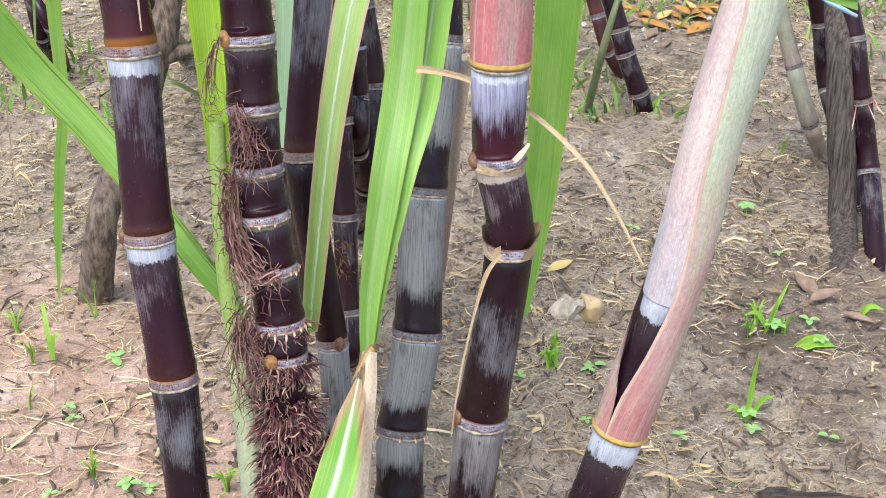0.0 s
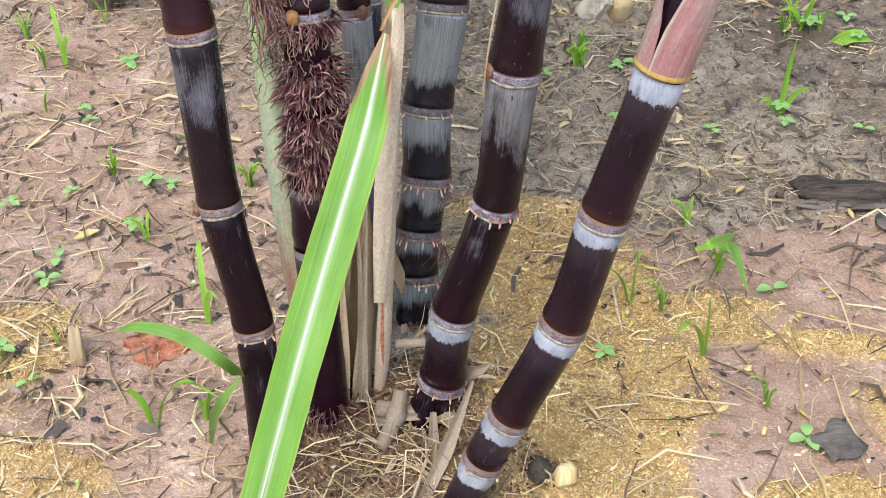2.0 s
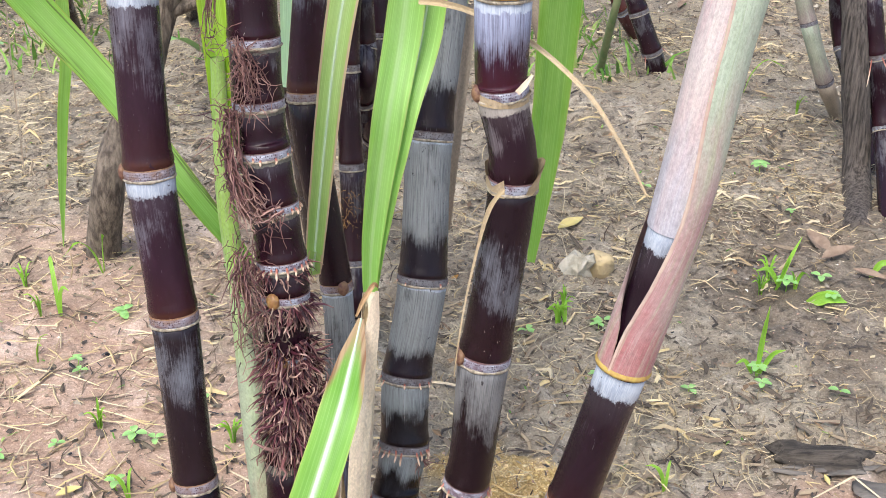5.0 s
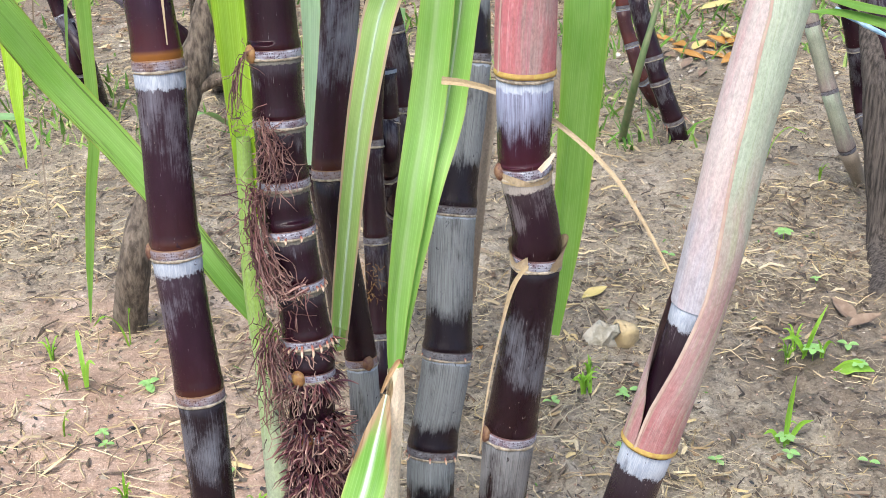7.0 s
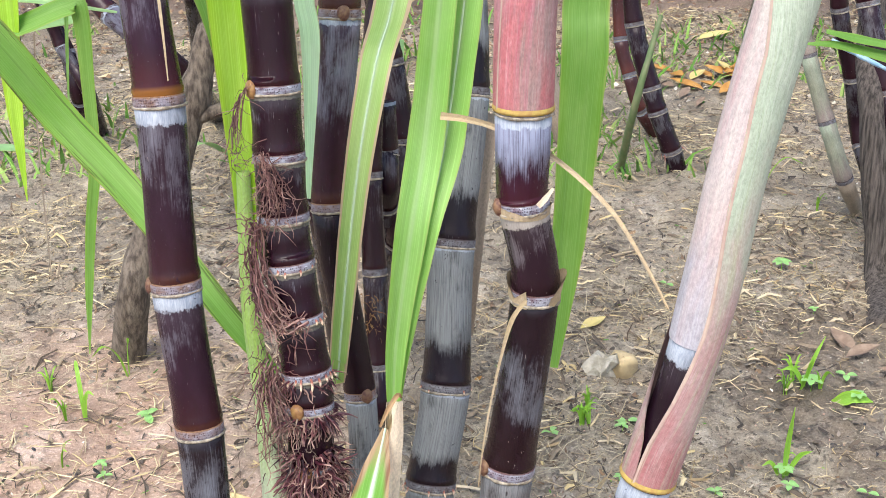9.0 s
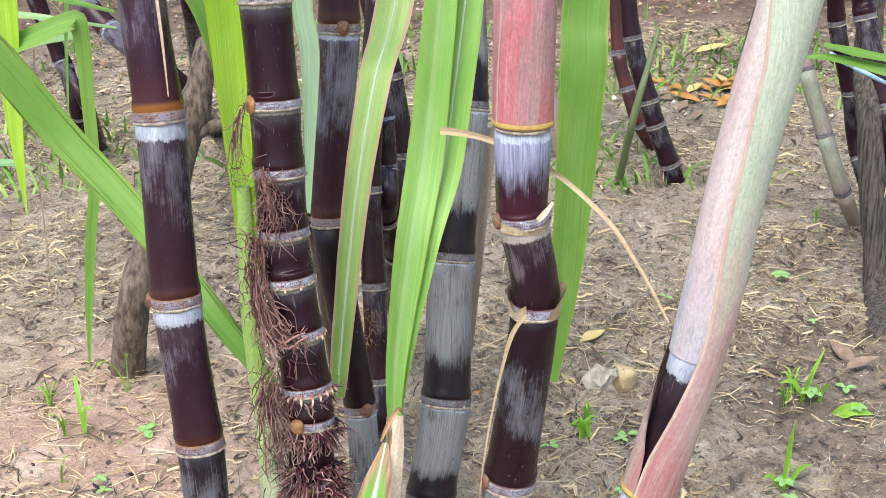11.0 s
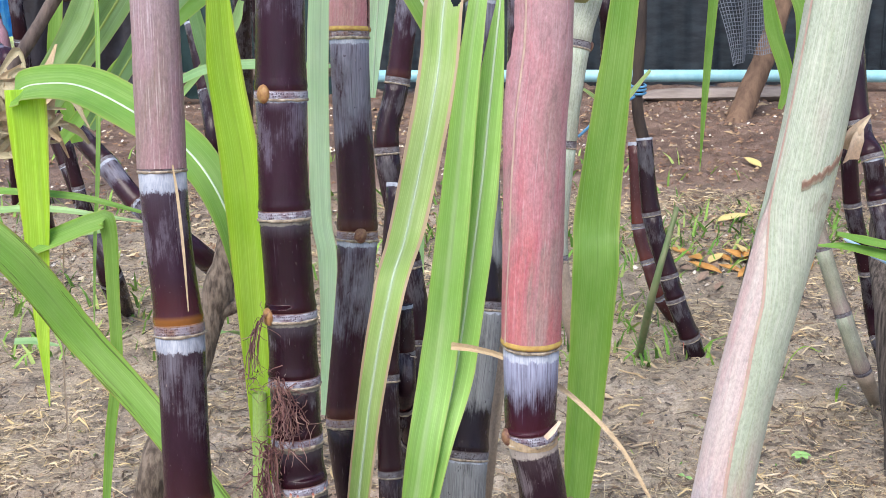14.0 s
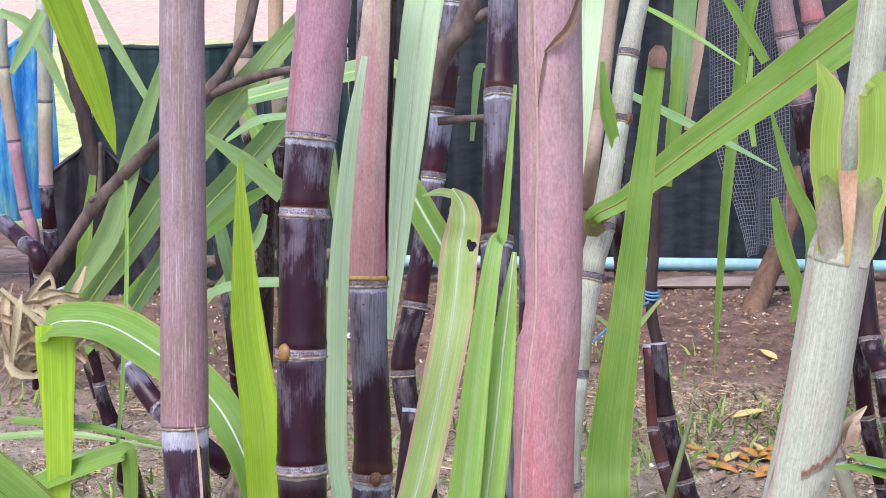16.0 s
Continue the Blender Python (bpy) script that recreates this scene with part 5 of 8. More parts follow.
root_mass(A, (-0.139, -0.030, 0.045), 0.012, 70, 0.018, 0.0007, 1.0, ROOT_OLD, "dark roots at the foot", 0.018, 0.8, 0.3, seed=142)
root_mass(R, (-0.004, 0.013, 0.030), 0.02, 90, 0.022, 0.0008, 1.0, ROOT_OLD, "dark roots at the foot", 0.021, 0.8, 0.3, seed=143)
root_bundle(B, [(-0.109, 0.100, 0.658), (-0.103, 0.098, 0.641), (-0.100, 0.094, 0.619), (-0.106, 0.091, 0.601)], 60, 0.0075, 0.0008, ROOT_OLD, 51)
root_bundle(B, [(-0.119, 0.097, 0.606), (-0.120, 0.091, 0.571), (-0.113, 0.082, 0.545), (-0.101, 0.078, 0.521), (-0.092, 0.076, 0.509)], 55, 0.006, 0.0012, ROOT_OLD, 52)
root_bundle(B, [(-0.079, 0.074, 0.528), (-0.095, 0.073, 0.521), (-0.110, 0.080, 0.530), (-0.120, 0.089, 0.557)], 22, 0.004, 0.0011, ROOT_OLD, 53)
root_bundle(B, [(-0.119, 0.114, 0.714), (-0.125, 0.112, 0.699), (-0.130, 0.108, 0.672), (-0.129, 0.104, 0.650)], 16, 0.003, 0.0007, ROOT_OLD, 54)
root_bundle(B, [(-0.110, 0.078, 0.489), (-0.116, 0.075, 0.469), (-0.111, 0.069, 0.434), (-0.108, 0.064, 0.398)], 60, 0.009, 0.0009, ROOT_OLD, 55)

leaf("", [(-0.177, 0.087, 0.845), (-0.174, 0.083, 0.820), (-0.171, 0.076, 0.777), (-0.169, 0.068, 0.732)], [0.0012, 0.0024, 0.0022, 0.0008], HUSK, None, parent=A, name="husk_strip", steps=4, across=3)

# ---- young shoot beside it ----
S_ = empty("young_shoot", (-0.108, 0.100, 0.118))
tagged(S_, "young pale green cane shoot with pink-streaked sheath", "sugarcane", "canes of the clump")
sheath(S_, [(-0.106, 0.070, 0.129), (-0.112, 0.075, 0.220), (-0.117, 0.080, 0.321), (-0.121, 0.090, 0.409), (-0.127, 0.110, 0.427), (-0.135, 0.130, 0.517), (-0.135, 0.150, 0.628)], [0.0155, 0.0145, 0.0125, 0.0105, 0.009, 0.008, 0.006], mat_fibre("shoot_sheath", (0.40, 0.19, 0.15), (0.48, 0.56, 0.38), (0.34, 0.54, 0.11), (0.56, 0.64, 0.46), waxy=0.15, turn=(0.08, 0.34, 0.45, 0.7)), None, seg=16, lip=False)
leaf("", [(-0.136, 0.130, 0.473), (-0.135, 0.150, 0.587), (-0.139, 0.170, 0.712), (-0.143, 0.180, 0.819), (-0.156, 0.200, 0.908), (-0.160, 0.210, 1.021), (-0.160, 0.212, 1.048)], [0.010, 0.018, 0.030, 0.036, 0.030, 0.008, 0.001], LEAF_YELLOW, None, (-0.1, -1, 0.15), fold=0.22, parent=S_, name="blade", seed=7)

# ---- dry stems at the heart of the clump ----
H1 = empty("dead_cane", (-0.055, 0.060, 0.018))
tagged(H1, "dead tan sheath stem with a red stain, standing in the clump", "dry stem", "dry husks")
sheath(H1, [(-0.043, 0.052, 0.050), (-0.037, 0.058, 0.100), (-0.029, 0.064, 0.200), (-0.018, 0.072, 0.335), (-0.013, 0.085, 0.405), (-0.012, 0.095, 0.435)], [0.0095, 0.0105, 0.0100, 0.0085, 0.007, 0.006], HUSK_RED, (235, 18, 14, 20, 25, 30), seg=16, lip=False)
leaf("bright red stain running down the dead sheath", [(-0.036, 0.0465, 0.060), (-0.034, 0.0478, 0.110), (-0.031, 0.0505, 0.170)], [0.0015, 0.0040, 0.0008], mat_plain("red_rot", (0.46, 0.10, 0.065), (0.60, 0.36, 0.25), 240, 0.75, 0.4), None, (0.1, -1, 0.2), fold=-0.3, parent=H1, name="red_stain", steps=6, seed=14, across=5)
leaf("", [(-0.010, 0.090, 0.427), (-0.025, 0.085, 0.385), (-0.034, 0.080, 0.316), (-0.047, 0.075, 0.263), (-0.060, 0.070, 0.143)], [0.006, 0.015, 0.018, 0.014, 0.006], HUSK, None, (0.2, -1, 0.3), fold=0.4, parent=H1, name="dry_blade", seed=8)
CREAM = mat_fibre("cream_husk", (0.66, 0.55, 0.42), (0.72, 0.63, 0.49), (0.70, 0.60, 0.44), (0.62, 0.52, 0.40), (0.34, 0.12, 0.12), 0.7, rough=0.75, blotch=(0.44, 0.24, 0.24), blotch_amount=0.3)
leaf("cream dry sheath strip with faint purple stains", [(-0.002, 0.054, 0.460), (-0.0085, 0.053, 0.414), (-0.0185, 0.052, 0.338), (-0.0265, 0.050, 0.256), (-0.034, 0.046, 0.16)], [0.003, 0.012, 0.0155, 0.017, 0.016, 0.010], CREAM, None, (0.15, -1, 0.1), fold=-0.3, parent=H1, name="dry_strip", steps=8, seed=21, wave=0.10)
leaf("curled brown tip of dry sheath", [(-0.0195, 0.046, 0.441), (-0.012, 0.044, 0.459), (-0.004, 0.046, 0.471), (-0.001, 0.050, 0.466)], [0.002, 0.004, 0.004, 0.001], mat_plain("brown_dry_tip", (0.30, 0.17, 0.08), (0.46, 0.31, 0.17), 150, 0.8, 0.4), None, (0.1, -1, 0.3), fold=0.4, parent=H1, name="dry_tip", steps=5, seed=22)
H2 = empty("dead_cane", (-0.066, 0.050, 0.001))
tagged(H2, "grey-brown dead sheath stem, split lengthwise", "dry stem", "dry husks")
sheath(H2, [(-0.064, 0.050, 0.000), (-0.063, 0.052, 0.067), (-0.056, 0.058, 0.140), (-0.049, 0.064, 0.215), (-0.046, 0.070, 0.290)], [0.0175, 0.0168, 0.0150, 0.0110, 0.0050], HUSK, (255, 6, 12, 22, 34, 40), seg=18, lip=False)
for _k, (_a, _b, _w) in enumerate(((-0.076, -0.066, 0.011), (-0.058, -0.049, 0.010), (-0.068, -0.040, 0.008))):
    leaf("", [(_a, 0.032, 0.004), ((_a + _b) / 2 + 0.002, 0.036, 0.110), (_b, 0.048, 0.215 + 0.03 * _k)], [_w, _w * 0.9, 0.002], HUSK_GREY if _k else HUSK, None, (0.1, -1, 0.2), fold=0.5, parent=H2, name="husk_strip", steps=6, seed=15 + _k)
# grey root stubs and a snapped stalk end lying between the stalks
for _k, (_p, _r) in enumerate((([(-0.040, 0.020, 0.050), (-0.010, 0.010, 0.056), (0.020, 0.000, 0.060), (0.034, -0.004, 0.058)], [0.0085, 0.0075, 0.0070, 0.0065]), ([(-0.036, -0.020, 0.038), (-0.022, -0.004, 0.060), (-0.016, 0.014, 0.080)], [0.0065, 0.0078, 0.0070]), ([(-0.020, 0.040, 0.115), (0.006, 0.036, 0.120), (0.016, 0.034, 0.120)], [0.0045, 0.0040, 0.0036]))):
    branch("grey-tan snapped stalk end lying at the foot of the clump", _p, _r, HUSK_GREY, name="stalk_stub", cat="dry stem", group="dry husks", seg=12, knots=(0.6,))
for _k, (_p, _w, _m) in enumerate((
        ([(-0.011, -0.070, 0.030), (0.011, -0.030, 0.032), (0.014, -0.010, 0.075)], [0.012, 0.014, 0.006], HUSK_GREY),
        ([(0.000, -0.090, 0.030), (0.026, -0.050, 0.068), (0.051, -0.030, 0.133)], [0.010, 0.014, 0.003], HUSK_GREY),
        ([(-0.021, -0.083, 0.030), (0.007, -0.050, 0.023), (0.017, -0.060, 0.086)], [0.008, 0.012, 0.003], HUSK),
        ([(-0.042, 0.001, 0.050), (-0.022, 0.000, 0.058), (0.010, 0.000, 0.060)], [0.008, 0.008, 0.006], HUSK_GREY),
        ([(-0.027, 0.110, 0.179), (-0.019, 0.100, 0.152), (-0.016, 0.100, 0.128)], [0.006, 0.012, 0.002], HUSK),
        ([(0.042, 0.030, 0.084), (0.058, 0.030, 0.091), (0.068, 0.030, 0.099)], [0.012, 0.010, 0.002], HUSK_GREY))):
    leaf("curled dry husk at the foot of the canes", _p, _w, _m, None, (0.2, -1, 0.6), fold=0.6, name="dry_husk", group="dry husks", cat="husk", seed=60 + _k, steps=6)
leaf("tan dry leaf strip hanging behind the grey cane", [(0.052, 0.370, 0.354), (0.058, 0.380, 0.448), (0.068, 0.400, 0.541), (0.074, 0.420, 0.588), (0.063, 0.440, 0.550)], [0.004, 0.014, 0.018, 0.018, 0.01], HUSK_GREY, None, (0.2, -1, 0.1), fold=0.3, name="dry_leaf", group="dry husks", seed=70)
leaf("thin arching straw-coloured dry leaf caught between canes", [(0.035, 0.085, 0.696), (0.055, 0.085, 0.693), (0.079, 0.085, 0.685), (0.122, 0.070, 0.666), (0.160, 0.030, 0.642), (0.180, -0.020, 0.623), (0.194, -0.070, 0.606)], [0.0062, 0.0050, 0.0044, 0.0040, 0.0034, 0.0026, 0.0015], HUSK, None, (0, -1, 0.4), fold=0.5, name="dry_leaf", group="dry husks", seed=71)

# ---- leaves of the clump ----
def clump_leaf(label, of, *a, **k):
    return leaf(label, *a, parent=of, name="leaf_blade", **k)


clump_leaf("long drooping blade with a white midrib", H1, [(-0.0165, 0.058, 0.4315), (-0.0240, 0.024, 0.406), (-0.034, -0.020, 0.379), (-0.067, -0.080, 0.292), (-0.094, -0.130, 0.217), (-0.133, -0.190, 0.098)], [0.005, 0.023, 0.032, 0.035, 0.037, 0.036, 0.034], LEAF_FRONT, MIDRIB_WHITE, (0.1, -1, 0.55), fold=0.16, wave=0.16, seed=1, rib_w=0.10, steps=14)
clump_leaf("bright green upright blade", H1, [(-0.013, 0.100, 0.421), (-0.008, 0.100, 0.488), (0.008, 0.105, 0.593), (0.020, 0.135, 0.658), (0.035, 0.150, 0.777), (0.048, 0.170, 0.890), (0.060, 0.190, 0.969), (0.067, 0.220, 0.984), (0.078, 0.230, 1.105)], [0.010, 0.018, 0.028, 0.031, 0.027, 0.020, 0.014, 0.009, 0.003], LEAF_LIME, None, (0.25, -1, 0.2), fold=0.2, seed=2)
clump_leaf("bright green folded blade with a pale midrib", H1, [(-0.013, 0.110, 0.415), (-0.004, 0.110, 0.482), (0.019, 0.115, 0.589), (0.036, 0.150, 0.651), (0.057, 0.170, 0.790), (0.069, 0.190, 0.896), (0.077, 0.200, 0.964)], [0.010, 0.018, 0.026, 0.034, 0.032, 0.020, 0.004], LEAF_LIME, MIDRIB_WHITE, (-0.25, -1, 0.2), fold=0.2, seed=12, rib_w=0.06)
clump_leaf("pale green blade with a dry tan edge, a hole and a torn tip", C_, [(-0.066, 0.170, 0.434), (-0.069, 0.180, 0.422), (-0.046, 0.200, 0.593), (-0.026, 0.230, 0.696), (-0.015, 0.310, 0.731), (0.011, 0.380, 0.855), (0.016, 0.450, 0.919), (0.021, 0.462, 0.952), (0.018, 0.468, 0.971), (0.008, 0.472, 0.986)], [0.012, 0.017, 0.024, 0.029, 0.035, 0.039, 0.041, 0.036, 0.027, 0.004], LEAF_DRY_EDGE, MIDRIB_WHITE, (-0.1, -1, 0.2), fold=0.1, seed=3, rib_w=0.05, across=31, steps=18, holes=((0.690, 0.80, 0.016, 0.13), (0.700, 0.72, 0.010, 0.07)))
clump_leaf("folded torn leaf tip", C_, [(0.009, 0.476, 0.979), (-0.006, 0.482, 0.981), (-0.025, 0.486, 0.977)], [0.012, 0.011, 0.002], LEAF_DRY_EDGE, None, (0.1, -0.7, 0.7), fold=0.2, seed=30, steps=6)
clump_leaf("broad green blade standing behind the canes", M_, [(0.140, 0.340, 0.331), (0.154, 0.360, 0.466), (0.168, 0.380, 0.657), (0.171, 0.400, 0.720), (0.191, 0.420, 0.883), (0.210, 0.440, 1.038), (0.221, 0.450, 1.126)], [0.008, 0.034, 0.047, 0.046, 0.031, 0.021, 0.018], LEAF, None, (0.0, -1, 0.2), fold=0.1, seed=4)
clump_leaf("burnt brown cut end of the blade", M_, [(0.219, 0.446, 1.112), (0.221, 0.449, 1.126), (0.222, 0.450, 1.134)], [0.0185, 0.0175, 0.008], HUSK_DARK, None, (0.0, -1, 0.2), fold=0.4, seed=44, steps=4)
clump_leaf("long green blade slanting down across the clump", S_, [(-0.123, 0.150, 0.433), (-0.164, 0.155, 0.493), (-0.236, 0.170, 0.596), (-0.290, 0.160, 0.677), (-0.324, 0.130, 0.752), (-0.359, 0.100, 0.808)], [0.012, 0.022, 0.028, 0.031, 0.033, 0.03], LEAF_SPLIT, None, (0.3, -0.8, 0.7), fold=0.15, seed=5)
clump_leaf("pale blue-green blade", C_, [(-0.093, 0.230, 0.571), (-0.083, 0.240, 0.710), (-0.088, 0.250, 0.768), (-0.084, 0.260, 0.926), (-0.071, 0.270, 1.054), (-0.058, 0.280, 1.130)], [0.004, 0.018, 0.020, 0.020, 0.014, 0.006], LEAF_PALE, None, (-0.2, -1, 0.1), fold=0.2, seed=8)
clump_leaf("pale blue-green blade arching overhead", C_, [(-0.054, 0.400, 0.839), (-0.048, 0.420, 0.919), (-0.034, 0.430, 1.041), (-0.020, 0.440, 1.155), (-0.004, 0.440, 1.250)], [0.006, 0.020, 0.034, 0.040, 0.040], LEAF_PALE, MIDRIB_WHITE, (-0.1, -1, 0.1), fold=0.12, seed=9, rib_w=0.05)
clump_leaf("green blade crossing behind the broken leaf", M_, [(-0.071, 0.600, 1.014), (-0.035, 0.580, 0.950), (0.002, 0.560, 0.887), (0.034, 0.550, 0.810), (0.046, 0.550, 0.723)], [0.022, 0.034, 0.034, 0.026, 0.006], LEAF, MIDRIB_WHITE, (0.2, -1, 0.3), fold=0.15, seed=10)
clump_leaf("pale blade beside the pink sheath", R, [(0.130, 0.200, 1.020), (0.136, 0.200, 1.091), (0.143, 0.210, 1.166), (0.147, 0.210, 1.212)], [0.008, 0.016, 0.020, 0.02], LEAF_PALE, None, (-0.3, -1, 0.1), fold=0.15, seed=11)
clump_leaf("arching blade, creased and hanging at its tip", S_, [(-0.134, 0.150, 0.572), (-0.141, 0.170, 0.670), (-0.152, 0.190, 0.741), (-0.175, 0.220, 0.789), (-0.212, 0.260, 0.821), (-0.274, 0.320, 0.843), (-0.343, 0.380, 0.858), (-0.403, 0.420, 0.853), (-0.429, 0.430, 0.843)], [0.010, 0.018, 0.024, 0.032, 0.042, 0.050, 0.052, 0.048, 0.040], LEAF, MIDRIB_WHITE, [(0.5, -1, 0.3), (0.4, -0.9, 0.6), (0.3, -0.8, 0.8), (0.1, -0.8, 0.9)], fold=0.15, seed=13, steps=7, rib_w=0.06)
# the tip's brighter yellow-green puts light shining through it into the colour
clump_leaf("hanging leaf tip, coloured yellow-green as if lit from behind", S_, [(-0.413, 0.425, 0.848), (-0.412, 0.420, 0.806), (-0.416, 0.420, 0.716), (-0.423, 0.420, 0.602), (-0.427, 0.420, 0.496)], [0.044, 0.044, 0.032, 0.018, 0.001], LEAF_YELLOW, None, (-0.1, -1, 0.1), fold=0.3, seed=19, steps=7)
clump_leaf("bent blade with a hanging tip", S_, [(-0.481, 0.420, 0.657), (-0.404, 0.420, 0.688), (-0.354, 0.420, 0.707), (-0.341, 0.420, 0.702), (-0.343, 0.420, 0.623), (-0.347, 0.420, 0.541), (-0.361, 0.420, 0.468), (-0.374, 0.420, 0.385), (-0.384, 0.420, 0.307)], [0.022, 0.024, 0.022, 0.018, 0.014, 0.013, 0.012, 0.009, 0.001], LEAF, None, [(0.1, -0.6, 0.8), (0, -0.8, 0.4), (0, -1, 0)], fold=0.15, seed=14, steps=6)
leaf("thin dry grey grass stem hanging among the leaves", [(-0.42, 0.5, 0.66), (-0.434, 0.5, 0.537), (-0.444, 0.5, 0.36)], [0.0016, 0.0020, 0.0012], HUSK_GREY, None, (0, -1, 0.1), fold=0.6, name="dry_leaf", group="dry husks", seed=73)
clump_leaf("thin blade lying across", S_, [(-0.478, 0.450, 0.735), (-0.377, 0.430, 0.732), (-0.301, 0.410, 0.720)], [0.010, 0.010, 0.004], LEAF, None, (0, -0.5, 0.9), fold=0.2, seed=15)
clump_leaf("thin hanging blade", S_, [(-0.354, 0.500, 0.994), (-0.358, 0.500, 0.893), (-0.372, 0.500, 0.749), (-0.384, 0.500, 0.663), (-0.397, 0.500, 0.546)], [0.004, 0.005, 0.005, 0.004, 0.001], LEAF_LIME, None, seed=16, steps=5)
clump_leaf("translucent lime blade tip hanging from above", A, [(-0.500, 0.700, 1.237), (-0.476, 0.700, 1.169), (-0.455, 0.700, 1.106), (-0.438, 0.700, 1.046), (-0.428, 0.700, 1.004)], [0.046, 0.044, 0.038, 0.022, 0.001], LEAF_SUN, None, (0.2, -1, 0.2), fold=0.15, seed=17)

# ---- canes of the rows behind ----
FARG = "canes of the rows behind"
cane("dark leaning cane rooted in the mud behind", [(0.488, 1.785, 0.000), (0.468, 1.770, 0.061), (0.436, 1.780, 0.144), (0.421, 1.790, 0.194), (0.384, 1.820, 0.325), (0.368, 1.850, 0.485)], [0.022, 0.022, 0.021, 0.021, 0.020, 0.017], [CANE_FAR], RING_GREY, seg=14, roots={1: (20, 0.018)}, group=FARG, seed=21, steps=5)
branch("dead brown cane stub tied with blue string", [(0.368, 1.850, 0.473), (0.352, 1.860, 0.565), (0.358, 1.870, 0.699), (0.360, 1.880, 0.814)], [0.012, 0.012, 0.012, 0.010], BARK_DARK, name="dead_cane", cat="sugarcane", group=FARG)
cane("reddish thin cane leaning behind a darker one", [(0.475, 2.007, 0.000), (0.420, 1.950, 0.095), (0.395, 1.970, 0.170), (0.376, 2.000, 0.247), (0.368, 2.050, 0.432)], 0.016, [mat_cane("cane_skin_red", 0.2, 0.008, (0.06, 0.02, 0.02), (0.12, 0.03, 0.02), (0.16, 0.12, 0.12))], RING_GREY, seg=12, group=FARG, seed=22, steps=5)
branch("thin greenish stem leaning beside the far canes", [(0.358, 1.783, 0.000), (0.366, 1.600, 0.216), (0.416, 1.650, 0.385)], [0.009, 0.008, 0.005], mat_plain("green_stem", (0.10, 0.17, 0.06), (0.20, 0.22, 0.11), 50, 0.6, 0.5, (1, 1, 0.2)), name="thin_stem", cat="sugarcane", group=FARG, seg=8)
cane("pale grey-green cane wrapped in dry sheaths", [(0.810, 1.513, 0.000), (0.749, 1.450, 0.114), (0.711, 1.470, 0.220), (0.673, 1.500, 0.342), (0.638, 1.520, 0.477), (0.628, 1.600, 0.606)], [0.013, 0.017, 0.016, 0.015, 0.014, 0.012], [HUSK_GREY, SHEATH_DIM, SHEATH_DIM, SHEATH_DIM, SHEATH_GREEN], RING_GREY, seg=14, group=FARG, seed=23, scar=False, steps=5)
cane("dark cane behind the weathered post", [(0.822, 1.277, 0.000), (0.789, 1.500, 0.162), (0.758, 1.500, 0.297), (0.721, 1.500, 0.429), (0.699, 1.500, 0.604), (0.697, 1.550, 0.609), (0.674, 1.600, 0.851)], 0.0165, [CANE_FAR], RING_GREY, seg=14, group=FARG, seed=24, steps=5)
cane("dark cane standing close to the weathered post", [(0.772, 1.034, 0.000), (0.788, 1.200, 0.121), (0.762, 1.220, 0.247), (0.742, 1.240, 0.348), (0.712, 1.300, 0.486), (0.695, 1.300, 0.565), (0.683, 1.350, 0.613), (0.669, 1.400, 0.805)], 0.019, [CANE_FAR], RING_GREY, seg=14, group=FARG, seed=25, steps=5, roots={2: (40, 0.03)})
cane("dark purple cane in the row behind", [(1.230, 3.983, 0.000), (0.763, 2.100, 0.700), (0.728, 2.100, 0.869), (0.706, 2.100, 0.985), (0.669, 2.100, 1.137), (0.637, 2.100, 1.311)], 0.026, [CANE_FAR, CANE_FAR, CANE_FAR, SHEATH_DUSK, SHEATH_DUSK], RING_GREY, seg=14, group=FARG, seed=26, steps=5)
cane("pinkish purple cane in the row behind", [(1.310, 3.975, 0.000), (0.833, 2.200, 0.819), (0.787, 2.200, 1.018), (0.750, 2.200, 1.161), (0.719, 2.200, 1.315)], 0.026, [CANE_FAR, CANE_FAR, SHEATH_DUSK, SHEATH_PINK], RING_GREY, seg=14, group=FARG, seed=27, steps=5)
PC = cane("pale green cane wrapped in waxy sheaths", [(0.168, 0.660, 0.473), (0.141, 0.680, 0.582), (0.150, 0.700, 0.724), (0.166, 0.730, 0.842), (0.183, 0.750, 0.904), (0.205, 0.780, 1.038), (0.218, 0.800, 1.120), (0.243, 0.830, 1.231)], [0.012, 0.0135, 0.0145, 0.0165, 0.0165, 0.0145, 0.0135, 0.012], [HUSK_GREY, SHEATH_GREEN, SHEATH_GREEN, SHEATH_GREEN, SHEATH_GREEN, SHEATH_GREEN, SHEATH_GREEN], RING_GREY, seg=16, group=FARG, seed=28, buds={3: 20, 5: 330}, steps=6)
cane("dark cane with a waxy joint standing behind the clump", [(-0.109, 1.237, 0.000), (-0.052, 0.740, 0.309), (-0.042, 0.760, 0.440), (-0.054, 0.780, 0.544), (-0.081, 0.800, 0.696), (-0.066, 0.830, 0.784), (-0.040, 0.860, 0.958), (-0.028, 0.880, 1.045), (-0.010, 0.900, 1.194), (-0.002, 0.900, 1.239)], [0.018, 0.018, 0.018, 0.017, 0.0165, 0.0165, 0.0165, 0.0165, 0.016, 0.015], [CANE_FAR, CANE_FAR, CANE_FAR, CANE_FAR, CANE_FAR, CANE_C, CANE_RT, CANE_C, SHEATH_PINK], RING_GREY, seg=16, group="canes of the clump", seed=29, steps=6)
